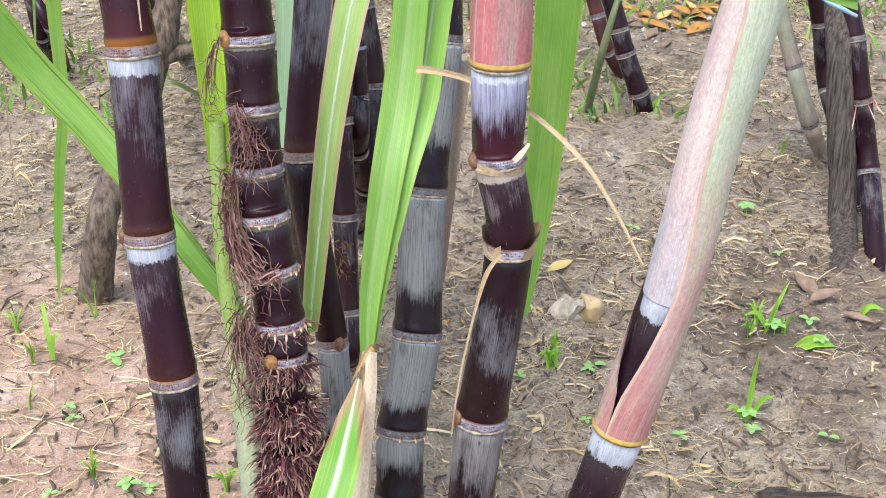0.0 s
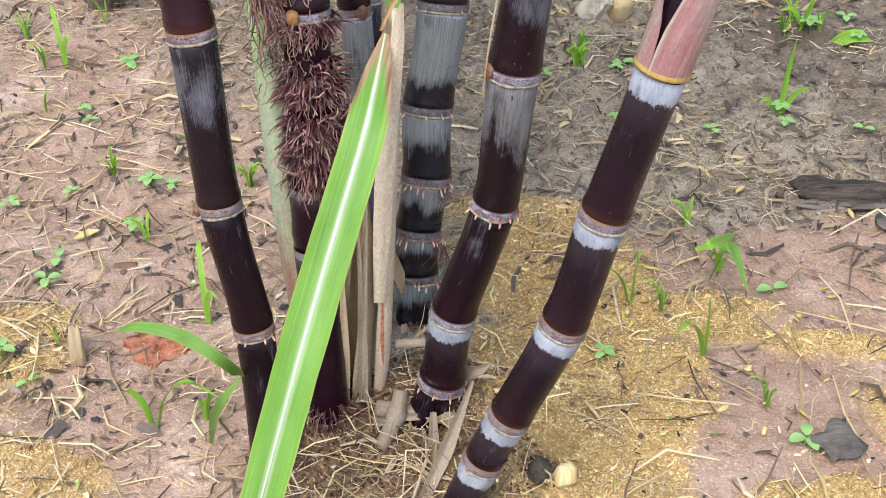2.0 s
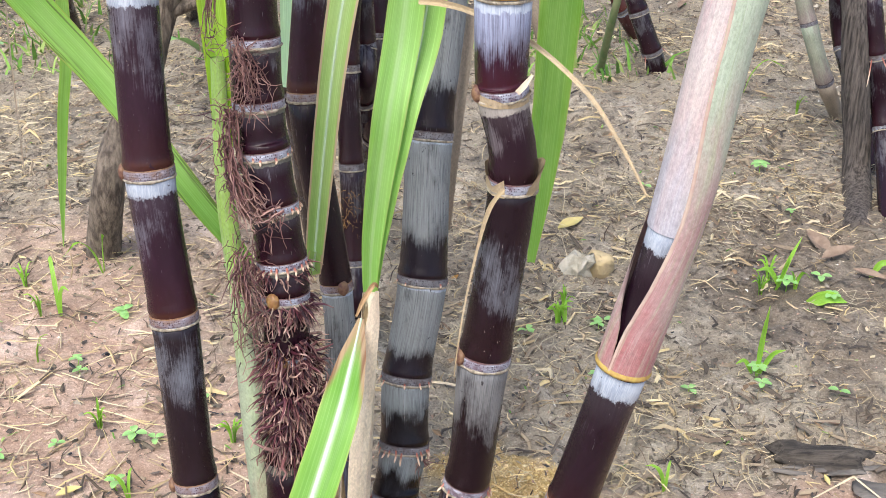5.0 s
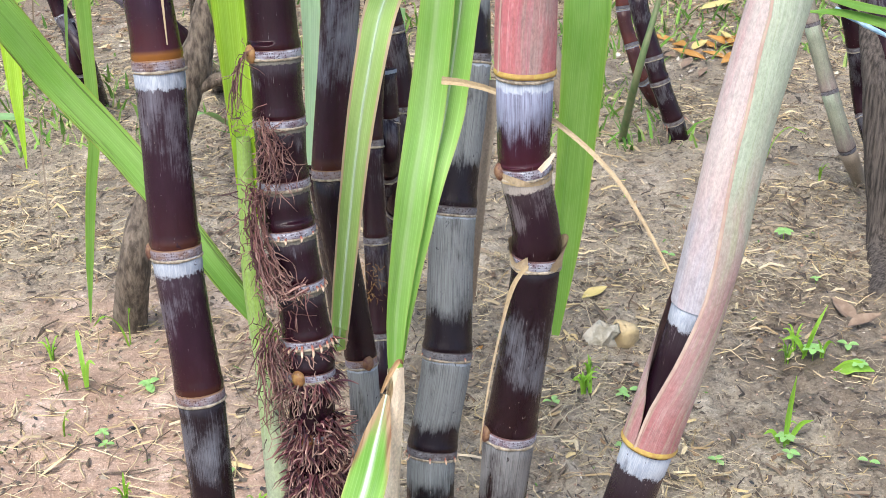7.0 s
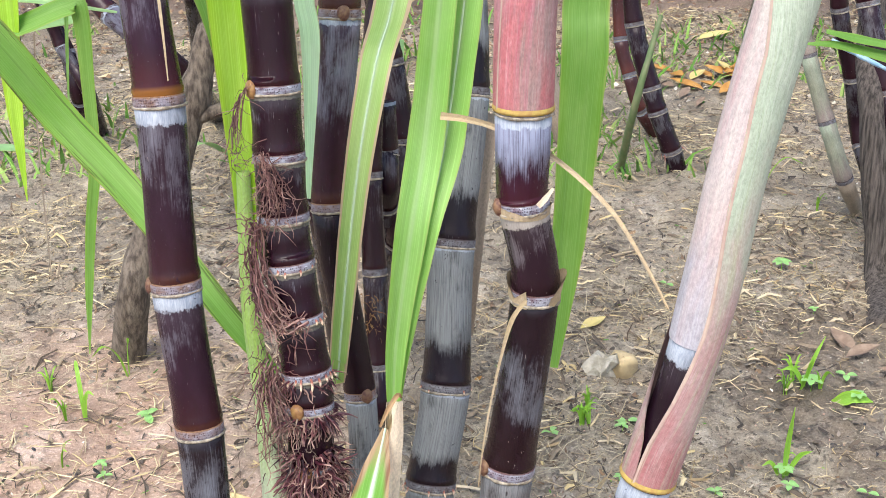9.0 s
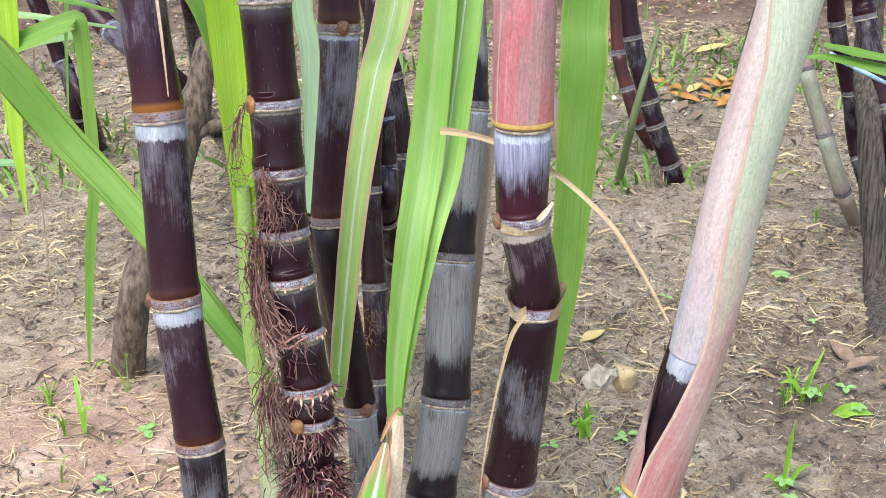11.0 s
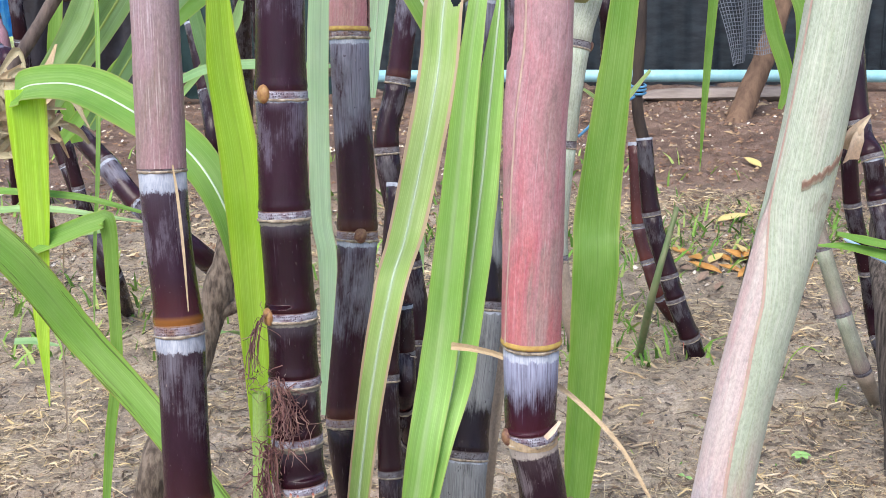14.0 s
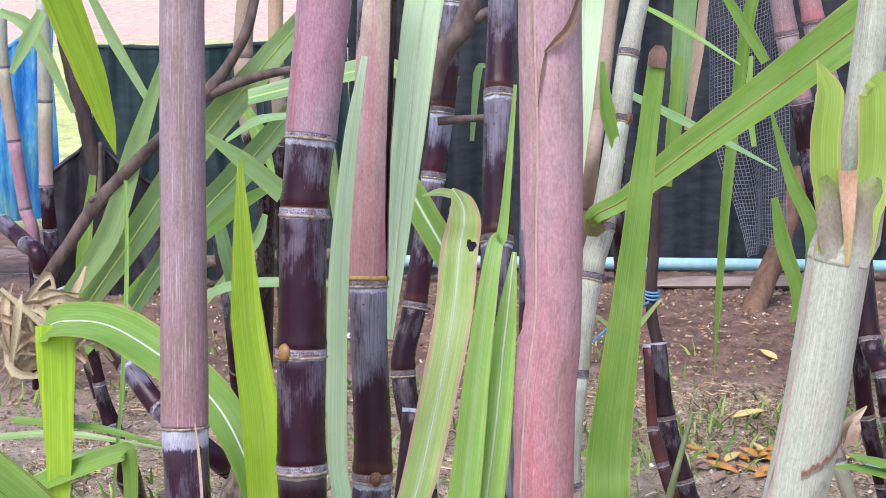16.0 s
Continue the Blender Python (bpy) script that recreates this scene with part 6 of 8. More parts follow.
F1 = cane("slate cane behind the clump with a fuzz of dry roots", [(-0.088, 0.815, -0.000), (-0.069, 0.560, 0.144), (-0.070, 0.570, 0.206), (-0.071, 0.600, 0.325), (-0.074, 0.630, 0.443), (-0.068, 0.660, 0.550), (-0.057, 0.700, 0.676)], 0.0155, [CANE_FAR], RING_GREY, seg=14, seed=30, steps=6)
root_mass(F1, (-0.078, 0.585, 0.277), 0.03, 120, 0.012, 0.0006, 0.2, ROOT_ORANGE, "fuzz of dry orange rootlets", 0.014, 0.8, 0.4, seed=61)
cane("dark thin cane close behind the bristly one", [(-0.167, 0.920, 0.000), (-0.126, 0.500, 0.465), (-0.127, 0.520, 0.512), (-0.127, 0.540, 0.566)], 0.010, [CANE_FAR], RING_GREY, seg=12, seed=33, steps=5)
cane("dark cane with a cut top behind the dry-edged leaf", [(-0.118, 1.064, 0.000), (-0.059, 0.680, 0.384), (-0.057, 0.690, 0.450), (-0.059, 0.700, 0.515)], 0.015, [CANE_FAR], RING_GREY, seg=12, seed=34, steps=5)
for _k, (_n, _r, _s, _l) in enumerate((
        ([(-0.881, 2.103, 0.000), (-0.841, 1.900, 0.151), (-0.861, 1.920, 0.254), (-0.895, 1.940, 0.327), (-0.927, 1.960, 0.412), (-0.991, 2.000, 0.577)], 0.018, [CANE_FAR], "dark cane leaning to one side in the litter"),
        ([(-0.850, 2.068, 0.000), (-0.804, 1.850, 0.189), (-0.865, 1.900, 0.272), (-0.886, 1.900, 0.375), (-0.903, 1.900, 0.487)], 0.015, [CANE_FAR], "thin dark cane leaning in the litter"),
        ([(-0.597, 2.228, 0.000), (-0.481, 1.400, 0.356), (-0.613, 1.450, 0.451), (-0.687, 1.500, 0.520), (-0.767, 1.550, 0.585)], 0.021, [CANE_FAR, CANE_C, CANE_C, CANE_FAR], "dark cane fallen at a slant"),
        ([(-1.330, 2.860, 0.000), (-1.197, 2.400, 0.544), (-1.275, 2.500, 0.597), (-1.381, 2.600, 0.646)], 0.024, [CANE_C], "purple cane slanting out of the tangle"),
        ([(-1.518, 3.126, 0.000), (-1.451, 3.000, 0.517), (-1.471, 3.000, 0.627), (-1.492, 3.000, 0.838), (-1.511, 3.000, 1.063), (-1.508, 3.000, 1.232)], 0.020, [CANE_FAR, SHEATH_ROSE, SHEATH_ROSE, SHEATH_FAR, SHEATH_GREEN], "slim pink-sheathed cane farther back"),
        ([(-1.431, 3.124, 0.000), (-1.397, 3.000, 0.565), (-1.400, 3.000, 0.698), (-1.386, 3.000, 0.958), (-1.372, 3.000, 1.298)], 0.022, [CANE_FAR, CANE_FAR, SHEATH_FAR, SHEATH_GREEN], "slim green and tan cane farther back"),
        ([(-0.654, 2.317, 0.000), (-0.519, 1.700, 0.466), (-0.543, 1.750, 0.613), (-0.573, 1.800, 0.750)], 0.018, [CANE_FAR], "dark cane hidden in the tangle"),
        ([(-0.712, 2.843, 0.000), (-0.547, 2.200, 0.842), (-0.579, 2.200, 0.911), (-0.592, 2.200, 1.100), (-0.571, 2.200, 1.286)], 0.024, [CANE_FAR, CANE_FAR, HUSK_GREY, HUSK_GREY], "husk-wrapped cane hidden in the tangle"),
        ([(-0.643, 2.841, 0.000), (-0.546, 2.400, 0.880), (-0.552, 2.400, 1.068), (-0.544, 2.400, 1.293)], 0.02, [CANE_FAR, HUSK_GREY, HUSK], "tan cane pole hidden in the tangle"),
        ([(0.375, 3.063, 0.000), (0.262, 1.500, 0.717), (0.250, 1.500, 0.865), (0.244, 1.500, 1.001)], 0.014, [CANE_FAR], "dark cane behind the pale one"),
        ([(0.208, 2.817, 0.000), (0.189, 1.300, 0.860), (0.208, 1.300, 1.013), (0.235, 1.350, 1.238)], 0.013, [HUSK_GREY], "dry tan cane behind the pale one"))):
    cane(_l, _n, _r, _s, RING_GREY, seg=12, group=FARG, seed=140 + _k, steps=5, scar=False)

# ---- leaves behind on one side ----
for _k, (_p, _w, _m, _f) in enumerate((
        ([(-0.636, 1.000, 0.730), (-0.546, 1.000, 0.852), (-0.495, 1.000, 0.988), (-0.446, 1.000, 1.113)], [0.02, 0.036, 0.030, 0.012], LEAF, (0.3, -1, 0.2)),
        ([(-0.635, 1.050, 0.692), (-0.527, 1.050, 0.835), (-0.423, 1.050, 0.975), (-0.341, 1.050, 1.068), (-0.243, 1.050, 1.176)], [0.02, 0.044, 0.050, 0.046, 0.03], LEAF, (0.4, -1, 0.3)),
        ([(-0.579, 1.100, 0.671), (-0.461, 1.100, 0.836), (-0.357, 1.100, 0.943), (-0.236, 1.100, 1.082)], [0.02, 0.040, 0.044, 0.02], LEAF_DEEP, (0.4, -1, 0.2)),
        ([(-0.645, 1.150, 0.639), (-0.515, 1.150, 0.772), (-0.398, 1.150, 0.865), (-0.299, 1.120, 0.923)], [0.02, 0.036, 0.034, 0.01], LEAF, (0.2, -0.8, 0.6)),
        ([(-0.300, 0.900, 1.063), (-0.236, 0.900, 1.078), (-0.140, 0.900, 1.100), (-0.093, 0.900, 1.099), (-0.008, 0.900, 1.079)], [0.03, 0.038, 0.042, 0.036, 0.028], LEAF_DEEP, (0.0, -0.7, 0.8)),
        ([(-0.211, 0.300, 1.058), (-0.180, 0.310, 1.033), (-0.145, 0.320, 1.000)], [0.006, 0.018, 0.022], LEAF, (0.3, -0.8, 0.5)),
        ([(-0.660, 1.300, 1.241), (-0.617, 1.300, 1.146), (-0.561, 1.300, 1.042)], [0.012, 0.020, 0.012], LEAF, (0.3, -1, 0.2)),
        ([(-0.456, 1.000, 0.730), (-0.367, 1.000, 0.774), (-0.281, 1.000, 0.782), (-0.178, 1.000, 0.778)], [0.014, 0.020, 0.020, 0.008], LEAF_DEEP, (0, -0.6, 0.8)),
        ([(-0.501, 0.550, 0.630), (-0.444, 0.550, 0.655), (-0.379, 0.550, 0.666)], [0.012, 0.022, 0.018], LEAF, (0, -0.6, 0.8)),
        ([(-0.553, 0.550, 0.682), (-0.456, 0.550, 0.687), (-0.341, 0.550, 0.670)], [0.010, 0.010, 0.003], LEAF, (0, -0.6, 0.8)),
        ([(-0.311, 0.800, 1.012), (-0.268, 0.800, 1.038), (-0.219, 0.800, 1.045)], [0.006, 0.016, 0.01], LEAF_DEEP, (0, -0.7, 0.7)),
        ([(-0.397, 1.300, 1.039), (-0.370, 1.300, 0.980), (-0.348, 1.300, 0.912)], [0.01, 0.03, 0.006], LEAF_LIME, (0, -1, 0.3)),
        ([(-0.437, 1.200, 0.905), (-0.413, 1.200, 0.792), (-0.391, 1.200, 0.627)], [0.016, 0.024, 0.006], LEAF_DEEP, (0, -1, 0.3)),
        ([(-0.934, 1.600, 1.203), (-0.869, 1.600, 1.159), (-0.800, 1.600, 1.005)], [0.014, 0.03, 0.01], LEAF, (0, -1, 0.3)),
        ([(-0.839, 1.400, 1.088), (-0.803, 1.400, 1.148), (-0.774, 1.400, 1.197)], [0.01, 0.03, 0.02], LEAF, (0, -1, 0.3)),
        ([(-0.634, 1.200, 0.627), (-0.655, 1.200, 0.763), (-0.631, 1.200, 0.925)], [0.02, 0.030, 0.012], LEAF, (0, -1, 0.3)),
        ([(-0.481, 1.300, 0.684), (-0.387, 1.300, 0.794), (-0.365, 1.300, 0.844)], [0.01, 0.022, 0.01], LEAF, (0, -1, 0.3)),
        ([(-0.229, 0.950, 1.063), (-0.199, 0.950, 0.982), (-0.186, 0.950, 0.859)], [0.014, 0.024, 0.008], LEAF, (0.2, -1, 0.3)),
        ([(-0.497, 1.878, 0.015), (-0.437, 1.350, 0.235), (-0.466, 1.300, 0.248)], [0.012, 0.016, 0.004], LEAF, (0, -0.6, 0.8)),
        ([(-0.658, 0.900, 0.389), (-0.624, 0.900, 0.389), (-0.592, 0.900, 0.382)], [0.012, 0.012, 0.003], LEAF_DEEP, (0, -0.6, 0.8)))):
    leaf("", _p, _w, LEAF_HAZE if _m is LEAF and _k % 4 != 3 else _m, MIDRIB if _k in (1, 2, 4) else None, _f, fold=0.18, parent=plant_of(_p[0]), name="leaf_blade", seed=80 + _k, steps=6)

# ---- leaves behind on the other side ----
for _k, (_p, _w, _m, _f, _r) in enumerate((
        ([(0.166, 0.715, 0.911), (0.173, 0.705, 0.925), (0.210, 0.700, 0.946), (0.283, 0.680, 1.007), (0.380, 0.640, 1.085), (0.470, 0.600, 1.161), (0.558, 0.580, 1.232)], [0.012, 0.024, 0.026, 0.040, 0.052, 0.060, 0.05], LEAF, (0.1, -0.9, 0.6), MIDRIB_BROWN),
        ([(0.540, 2.200, 0.324), (0.546, 2.200, 0.520), (0.563, 2.200, 0.821), (0.595, 2.200, 1.138), (0.624, 2.200, 1.291)], [0.001, 0.016, 0.026, 0.03, 0.03], LEAF, (0, -1, 0.1), None),
        ([(0.408, 1.950, 0.910), (0.418, 1.950, 1.068), (0.427, 1.950, 1.259)], [0.02, 0.045, 0.05], LEAF_DEEP, (0, -1, 0.1), None),
        ([(0.426, 1.900, 0.938), (0.447, 1.900, 1.105), (0.462, 1.900, 1.256)], [0.01, 0.024, 0.02], HUSK_GREY, (0, -1, 0.1), None),
        ([(0.386, 1.900, 0.817), (0.398, 1.900, 0.950), (0.406, 1.900, 1.093)], [0.02, 0.03, 0.02], LEAF, (0, -1, 0.1), None),
        ([(0.268, 1.200, 1.188), (0.326, 1.200, 1.156), (0.424, 1.200, 1.093)], [0.008, 0.014, 0.003], LEAF_LIME, (0, -0.7, 0.7), None),
        ([(0.239, 1.100, 1.055), (0.316, 1.100, 1.016), (0.394, 1.100, 0.977), (0.467, 1.100, 0.937)], [0.014, 0.018, 0.012, 0.003], LEAF_DEEP, (0, -0.7, 0.7), None),
        ([(0.462, 1.700, 1.227), (0.513, 1.700, 1.150), (0.553, 1.700, 1.084)], [0.014, 0.026, 0.02], LEAF, (0, -1, 0.3), None),
        ([(0.530, 1.500, 0.998), (0.569, 1.500, 0.874), (0.613, 1.500, 0.769), (0.597, 1.500, 0.620)], [0.006, 0.024, 0.034, 0.016], LEAF, (0.1, -1, 0.2), None),
        ([(0.530, 1.450, 0.849), (0.547, 1.450, 0.767), (0.577, 1.450, 0.673), (0.567, 1.450, 0.620)], [0.012, 0.030, 0.026, 0.008], LEAF, (0.1, -1, 0.2), None),
        ([(0.525, 1.700, 1.096), (0.522, 1.700, 1.008), (0.535, 1.700, 0.919)], [0.008, 0.016, 0.01], LEAF_LIME, (0, -1, 0.2), None),
        ([(0.647, 1.400, 0.983), (0.658, 1.400, 1.090), (0.659, 1.400, 1.176)], [0.01, 0.02, 0.02], LEAF, (0, -1, 0.2), None),
        ([(0.541, 1.000, 0.500), (0.586, 1.000, 0.497), (0.662, 1.000, 0.477)], [0.004, 0.014, 0.022], LEAF, (0, -0.6, 0.8), None),
        ([(0.568, 1.000, 0.518), (0.609, 1.000, 0.507), (0.668, 1.000, 0.494)], [0.008, 0.016, 0.014], LEAF, (0, -0.6, 0.8), None),
        ([(0.207, 0.760, 0.982), (0.189, 0.760, 1.047), (0.182, 0.760, 1.111)], [0.01, 0.02, 0.006], LEAF, (0.2, -1, 0.2), None),
        ([(0.178, 0.800, 0.775), (0.220, 0.800, 0.752), (0.264, 0.800, 0.798)], [0.004, 0.010, 0.004], LEAF_DRY_EDGE, (0, -0.8, 0.5), None),
        ([(0.011, 0.900, 1.001), (0.020, 0.900, 1.094), (0.033, 0.900, 1.105)], [0.006, 0.012, 0.004], LEAF_DEEP, (0, -1, 0.2), None),
        ([(-0.088, 1.300, 0.167), (-0.087, 1.300, 0.326), (-0.078, 1.300, 0.437)], [0.02, 0.03, 0.02], LEAF_DEEP, (0, -1, 0.2), None))):
    leaf("", _p, _w, _m, _r, _f, fold=0.16, parent=plant_of(_p[0]), name="leaf_blade", seed=120 + _k, steps=6)

# olive base where the slanting blade clasps the pale cane
leaf("dull olive leaf base", [(0.176, 0.728, 0.893), (0.170, 0.715, 0.908), (0.171, 0.706, 0.921), (0.186, 0.702, 0.933)], [0.024, 0.026, 0.024, 0.022], mat_leaf("dull_leaf_base", (0.20, 0.22, 0.08), (0.30, 0.30, 0.14), 0.2, edge_amount=0.2, gloss=0.6), None, (-0.2, -1, 0.3), fold=-0.5, parent=PC, name="leaf_collar", steps=6)


# ---- sticks and posts ----
branch("grey forked stake of rough bark set in the mud", [(-0.513, 0.962, 0.000), (-0.477, 0.920, 0.144), (-0.453, 0.940, 0.221), (-0.409, 0.980, 0.316), (-0.371, 1.000, 0.426), (-0.345, 1.020, 0.524), (-0.365, 1.050, 0.490)], [0.030, 0.025, 0.023, 0.022, 0.021, 0.018, 0.014], BARK, [([(-0.376, 1.000, 0.395), (-0.339, 1.000, 0.409), (-0.291, 1.000, 0.416)], (0.013, 0.009))], name="stake", cat="stake", knots=(0.45, 0.7))
KNOTTY = branch("grey-brown knotty branch slanting through the leaves", [(-0.770, 0.980, 0.664), (-0.681, 0.980, 0.741), (-0.613, 0.990, 0.828), (-0.556, 1.000, 0.906), (-0.456, 1.000, 1.002), (-0.385, 1.020, 1.070), (-0.333, 1.030, 1.144), (-0.311, 1.040, 1.218)], [0.010, 0.010, 0.0098, 0.0105, 0.009, 0.0085, 0.008, 0.007], BARK_STICK, [([(-0.555, 1.000, 0.911), (-0.550, 1.000, 0.955), (-0.548, 1.000, 0.996)], (0.0045, 0.0028)), ([(-0.399, 1.020, 1.058), (-0.333, 1.020, 1.084), (-0.261, 1.020, 1.099), (-0.189, 1.020, 1.103)], (0.009, 0.005)), ([(-0.558, 1.000, 0.902), (-0.565, 0.990, 0.912)], (0.009, 0.005))], knots=(0.43, 0.72))
branch("thick brown crooked branch behind the canes", [(-0.041, 0.820, 1.064), (-0.022, 0.820, 1.125), (0.006, 0.830, 1.161), (0.023, 0.840, 1.221)], [0.012, 0.014, 0.015, 0.014], BARK_STICK, [([(0.003, 0.830, 1.157), (0.027, 0.830, 1.171), (0.045, 0.830, 1.178)], (0.009, 0.007)), ([(-0.032, 0.840, 1.033), (0.010, 0.840, 1.036), (0.048, 0.840, 1.037)], (0.006, 0.005))])
branch("weathered grey-brown post of split bark", [(0.719, 1.042, 0.000), (0.755, 1.200, 0.036), (0.732, 1.220, 0.217), (0.719, 1.240, 0.339), (0.722, 1.300, 0.427), (0.736, 1.340, 0.535)], [0.026, 0.024, 0.0235, 0.023, 0.022, 0.021], BARK_POST, name="post", cat="post", seg=14)
branch("dark dead trunk leaning by the tarpaulin", [(-1.675, 4.300, 0.545), (-1.725, 4.320, 0.811), (-1.794, 4.350, 1.098), (-1.847, 4.400, 1.395)], [0.036, 0.033, 0.03, 0.027], BARK_DARK, name="log", cat="log", seg=12)
branch("brown leaning log against the fence", [(0.945, 4.100, -0.013), (1.003, 4.200, 0.113), (1.104, 4.300, 0.323), (1.194, 4.400, 0.585)], [0.055, 0.047, 0.042, 0.04], BARK_BROWN, name="log", cat="log", seg=12)

# dry leaves twisted round the branch
for _k in range(64):
    _q = random.Random(300 + _k)
    _c = np.array((-0.569, 0.750, 0.762)) + np.array([_q.gauss(0, 0.03), _q.gauss(0, 0.03), _q.gauss(0, 0.022)])
    _d = np.array([_q.uniform(-1, 1), _q.uniform(-0.6, 0.3), _q.uniform(-1, 0.6)])
    _d = unit(_d) * _q.uniform(0.025, 0.065)
    leaf("", [_c - _d, _c + side_jit(_q, 0.018), _c + _d + (0, 0, -0.012)], [0.005, 0.012, 0.002], HUSK if _k % 3 == 0 else HUSK_OLIVE, None, (_q.uniform(-0.5, 0.5), -1, _q.uniform(-0.4, 0.6)), fold=0.5, name="dry_leaf", parent=KNOTTY, seed=300 + _k, steps=4, across=5)

# blue string on the dead cane
_g = Geo()
for _z in (0.0, 0.008, 0.015):
    _c = np.array((0.355, 1.860, 0.580)) + (0, 0, _z)
    _ring = [_c + 0.0145 * np.array([math.cos(a), math.sin(a), 0.1 * math.sin(a)]) for a in np.linspace(0, 2 * math.pi, 17)]
    tube(_g, _ring, [0.0028] * 17, 6, ends=False)
tube(_g, smooth_path([(0.344, 1.830, 0.577), (0.285, 1.800, 0.553), (0.223, 1.750, 0.510)], 5), [0.0032] * 11, 6)
STRING = mat_plain("blue_plastic", (0.05, 0.20, 0.38), (0.14, 0.36, 0.56), 60, 0.4, 0.3)
tagged(part("blue_string", _g, STRING, None), "blue plastic string tied round a dead cane", "string")
_g = Geo()
tube(_g, smooth_path([(0.618, 1.150, 0.466), (0.656, 1.150, 0.443), (0.712, 1.150, 0.414)], 5), [0.002, 0.003, 0.004, 0.005, 0.005, 0.004, 0.005, 0.004, 0.004, 0.003, 0.003], 8, wob=0.4)
tagged(part("plastic_wrap", _g, mat_plain("pale_blue_plastic", (0.20, 0.40, 0.60), (0.42, 0.58, 0.72), 80, 0.3, 0.4), None), "pale blue plastic strip tied at the post", "string")

# ---- fence, pipe and stuff at the far end ----
def cloth(name, label, cat, x0, x1, z0, z1, y, mat, folds=0.05, freq=2.2, nx=90, nz=14, top=None, seed=0.0, panels=2):
    """A hanging sheet sewn from upright panels, with a rolled hem along its top."""
    thing = empty(name, ((x0 + x1) / 2, y, z0))
    tagged(thing, label, cat)

    def at(u, v, off=0.0):
        x = x0 + (x1 - x0) * u
        zt = z1 + (0.04 * noise.noise((x * 1.5, seed, 2)) if top is None else top(x))
        return (x, y + off + folds * noise.noise((x * freq, v * 1.2, seed)) + 0.4 * folds * noise.noise((x * freq * 4, v * 2, seed)), z0 + (zt - z0) * v)
    for k in range(panels):
        g = Geo()
        cols = max(8, nx // panels)
        for off in (0.0, 0.012):
            P, U, M = np.zeros((nz, cols, 3)), np.zeros((nz, cols, 2)), np.zeros((nz, cols, 2))
            for i in range(nz):
                for j in range(cols):
                    u, v = (k + j / (cols - 1)) / panels, i / (nz - 1)
                    P[i, j] = at(u, v, off + 0.004 * (k % 2))
                    U[i, j], M[i, j] = (u, v), (P[i, j][0], v * (z1 - z0))
            g.grid(P if off else P[:, ::-1], U, M)
        part("cloth_panel", g, mat, thing)
    g = Geo()
    tube(g, [at(q / 60, 1.0, 0.006) for q in range(61)], [0.011] * 61, 8, wob=0.2)
    part("top_hem", g, mat, thing)
    for k in range(1, panels):
        g = Geo()
        tube(g, [at(k / panels, q / 20, -0.002) for q in range(21)], [0.006] * 21, 6)
        part("seam", g, mat, thing)
    return thing


NETTING = mat_plain("shade_cloth", (0.007, 0.011, 0.016), (0.024, 0.035, 0.044), 9, 0.55, 0.3, (1, 1, 3), 0.01)
NETTING_L = mat_plain("shade_cloth_green", (0.012, 0.036, 0.038), (0.024, 0.058, 0.06), 9, 0.75, 0.3, (1, 1, 3), 0.01)
cloth("shade_cloth_fence", "dark blue-green shade cloth hung as a fence", "fence", -0.72, 4.2, 0.06, 1.75, 4.95, NETTING, 0.09, 5.0, 280, seed=1.0, panels=4)
cloth("shade_cloth", "teal shade cloth draped over a low rail", "cloth", -1.85, -0.7, 0.04, 1.10, 4.80, NETTING_L, 0.10, 7.0, 120, seed=2.0, panels=3)
cloth("black_plastic_sheet", "crumpled black plastic sheet", "plastic sheet", -1.95, -1.45, 0.03, 0.72, 4.45, mat_plain("black_plastic", (0.012, 0.012, 0.016), (0.03, 0.03, 0.04), 12, 0.3, 0.6, depth=0.01), 0.10, 5.0, 40, top=lambda x: -0.8 * abs(x + 1.75), seed=3.0)
def mat_tarp():
    """Thin blue plastic that lets light through; green and pale stretches paint light showing through."""
    m = Nodes("blue_tarp")
    p = m.obj()
    n = m.noise(m.scale(p, (1.0, 1.0, 0.45)), 7.0, 5, 0.65, 0.6)
    f = m.noise(m.scale(p, (1.0, 1.0, 0.3)), 28.0, 4, 0.6)
    col = m.mix(m.step(n, 0.34, 0.62), (0.02, 0.30, 0.78), (0.16, 0.58, 0.76))
    col = m.mix(m.step(n, 0.56, 0.68, 0, 0.75), col, (0.42, 0.74, 0.52))
    col = m.mix(m.step(f, 0.55, 0.7, 0, 0.4), col, (0.50, 0.76, 0.86))
    bmp = m.bump(m.math('ADD', n, f), 0.8, 0.02)
    m.done(col, 0.35, bmp, 0.5)
    tr = m.node("ShaderNodeBsdfTranslucent", Color=col, Normal=bmp)
    m.nt.links.new(m.node("ShaderNodeMixShader", i0=0.45, i1=m.bsdf.outputs[0], i2=tr), m.out.inputs[0])
    return m.mat


cloth("blue_tarpaulin", "bright blue plastic tarpaulin hanging in folds", "tarpaulin", -2.75, -1.93, 0.36, 1.16, 4.6, mat_tarp(), 0.14, 7.0, 110, nz=24, top=lambda x: 0.10 * math.sin(x * 9.0), seed=4.0, panels=3)
_g = Geo()
tube(_g, smooth_path([(-0.497, 4.700, 0.160), (0.432, 4.700, 0.148), (1.294, 4.700, 0.136), (1.938, 4.700, 0.125)], 6), [0.027] * 19, 14)
tagged(part("water_pipe", _g, mat_plain("pvc_blue", (0.22, 0.48, 0.56), (0.32, 0.58, 0.64), 20, 0.35, 0.15), None), "pale blue plastic water pipe along the fence", "pipe")
_g = Geo()
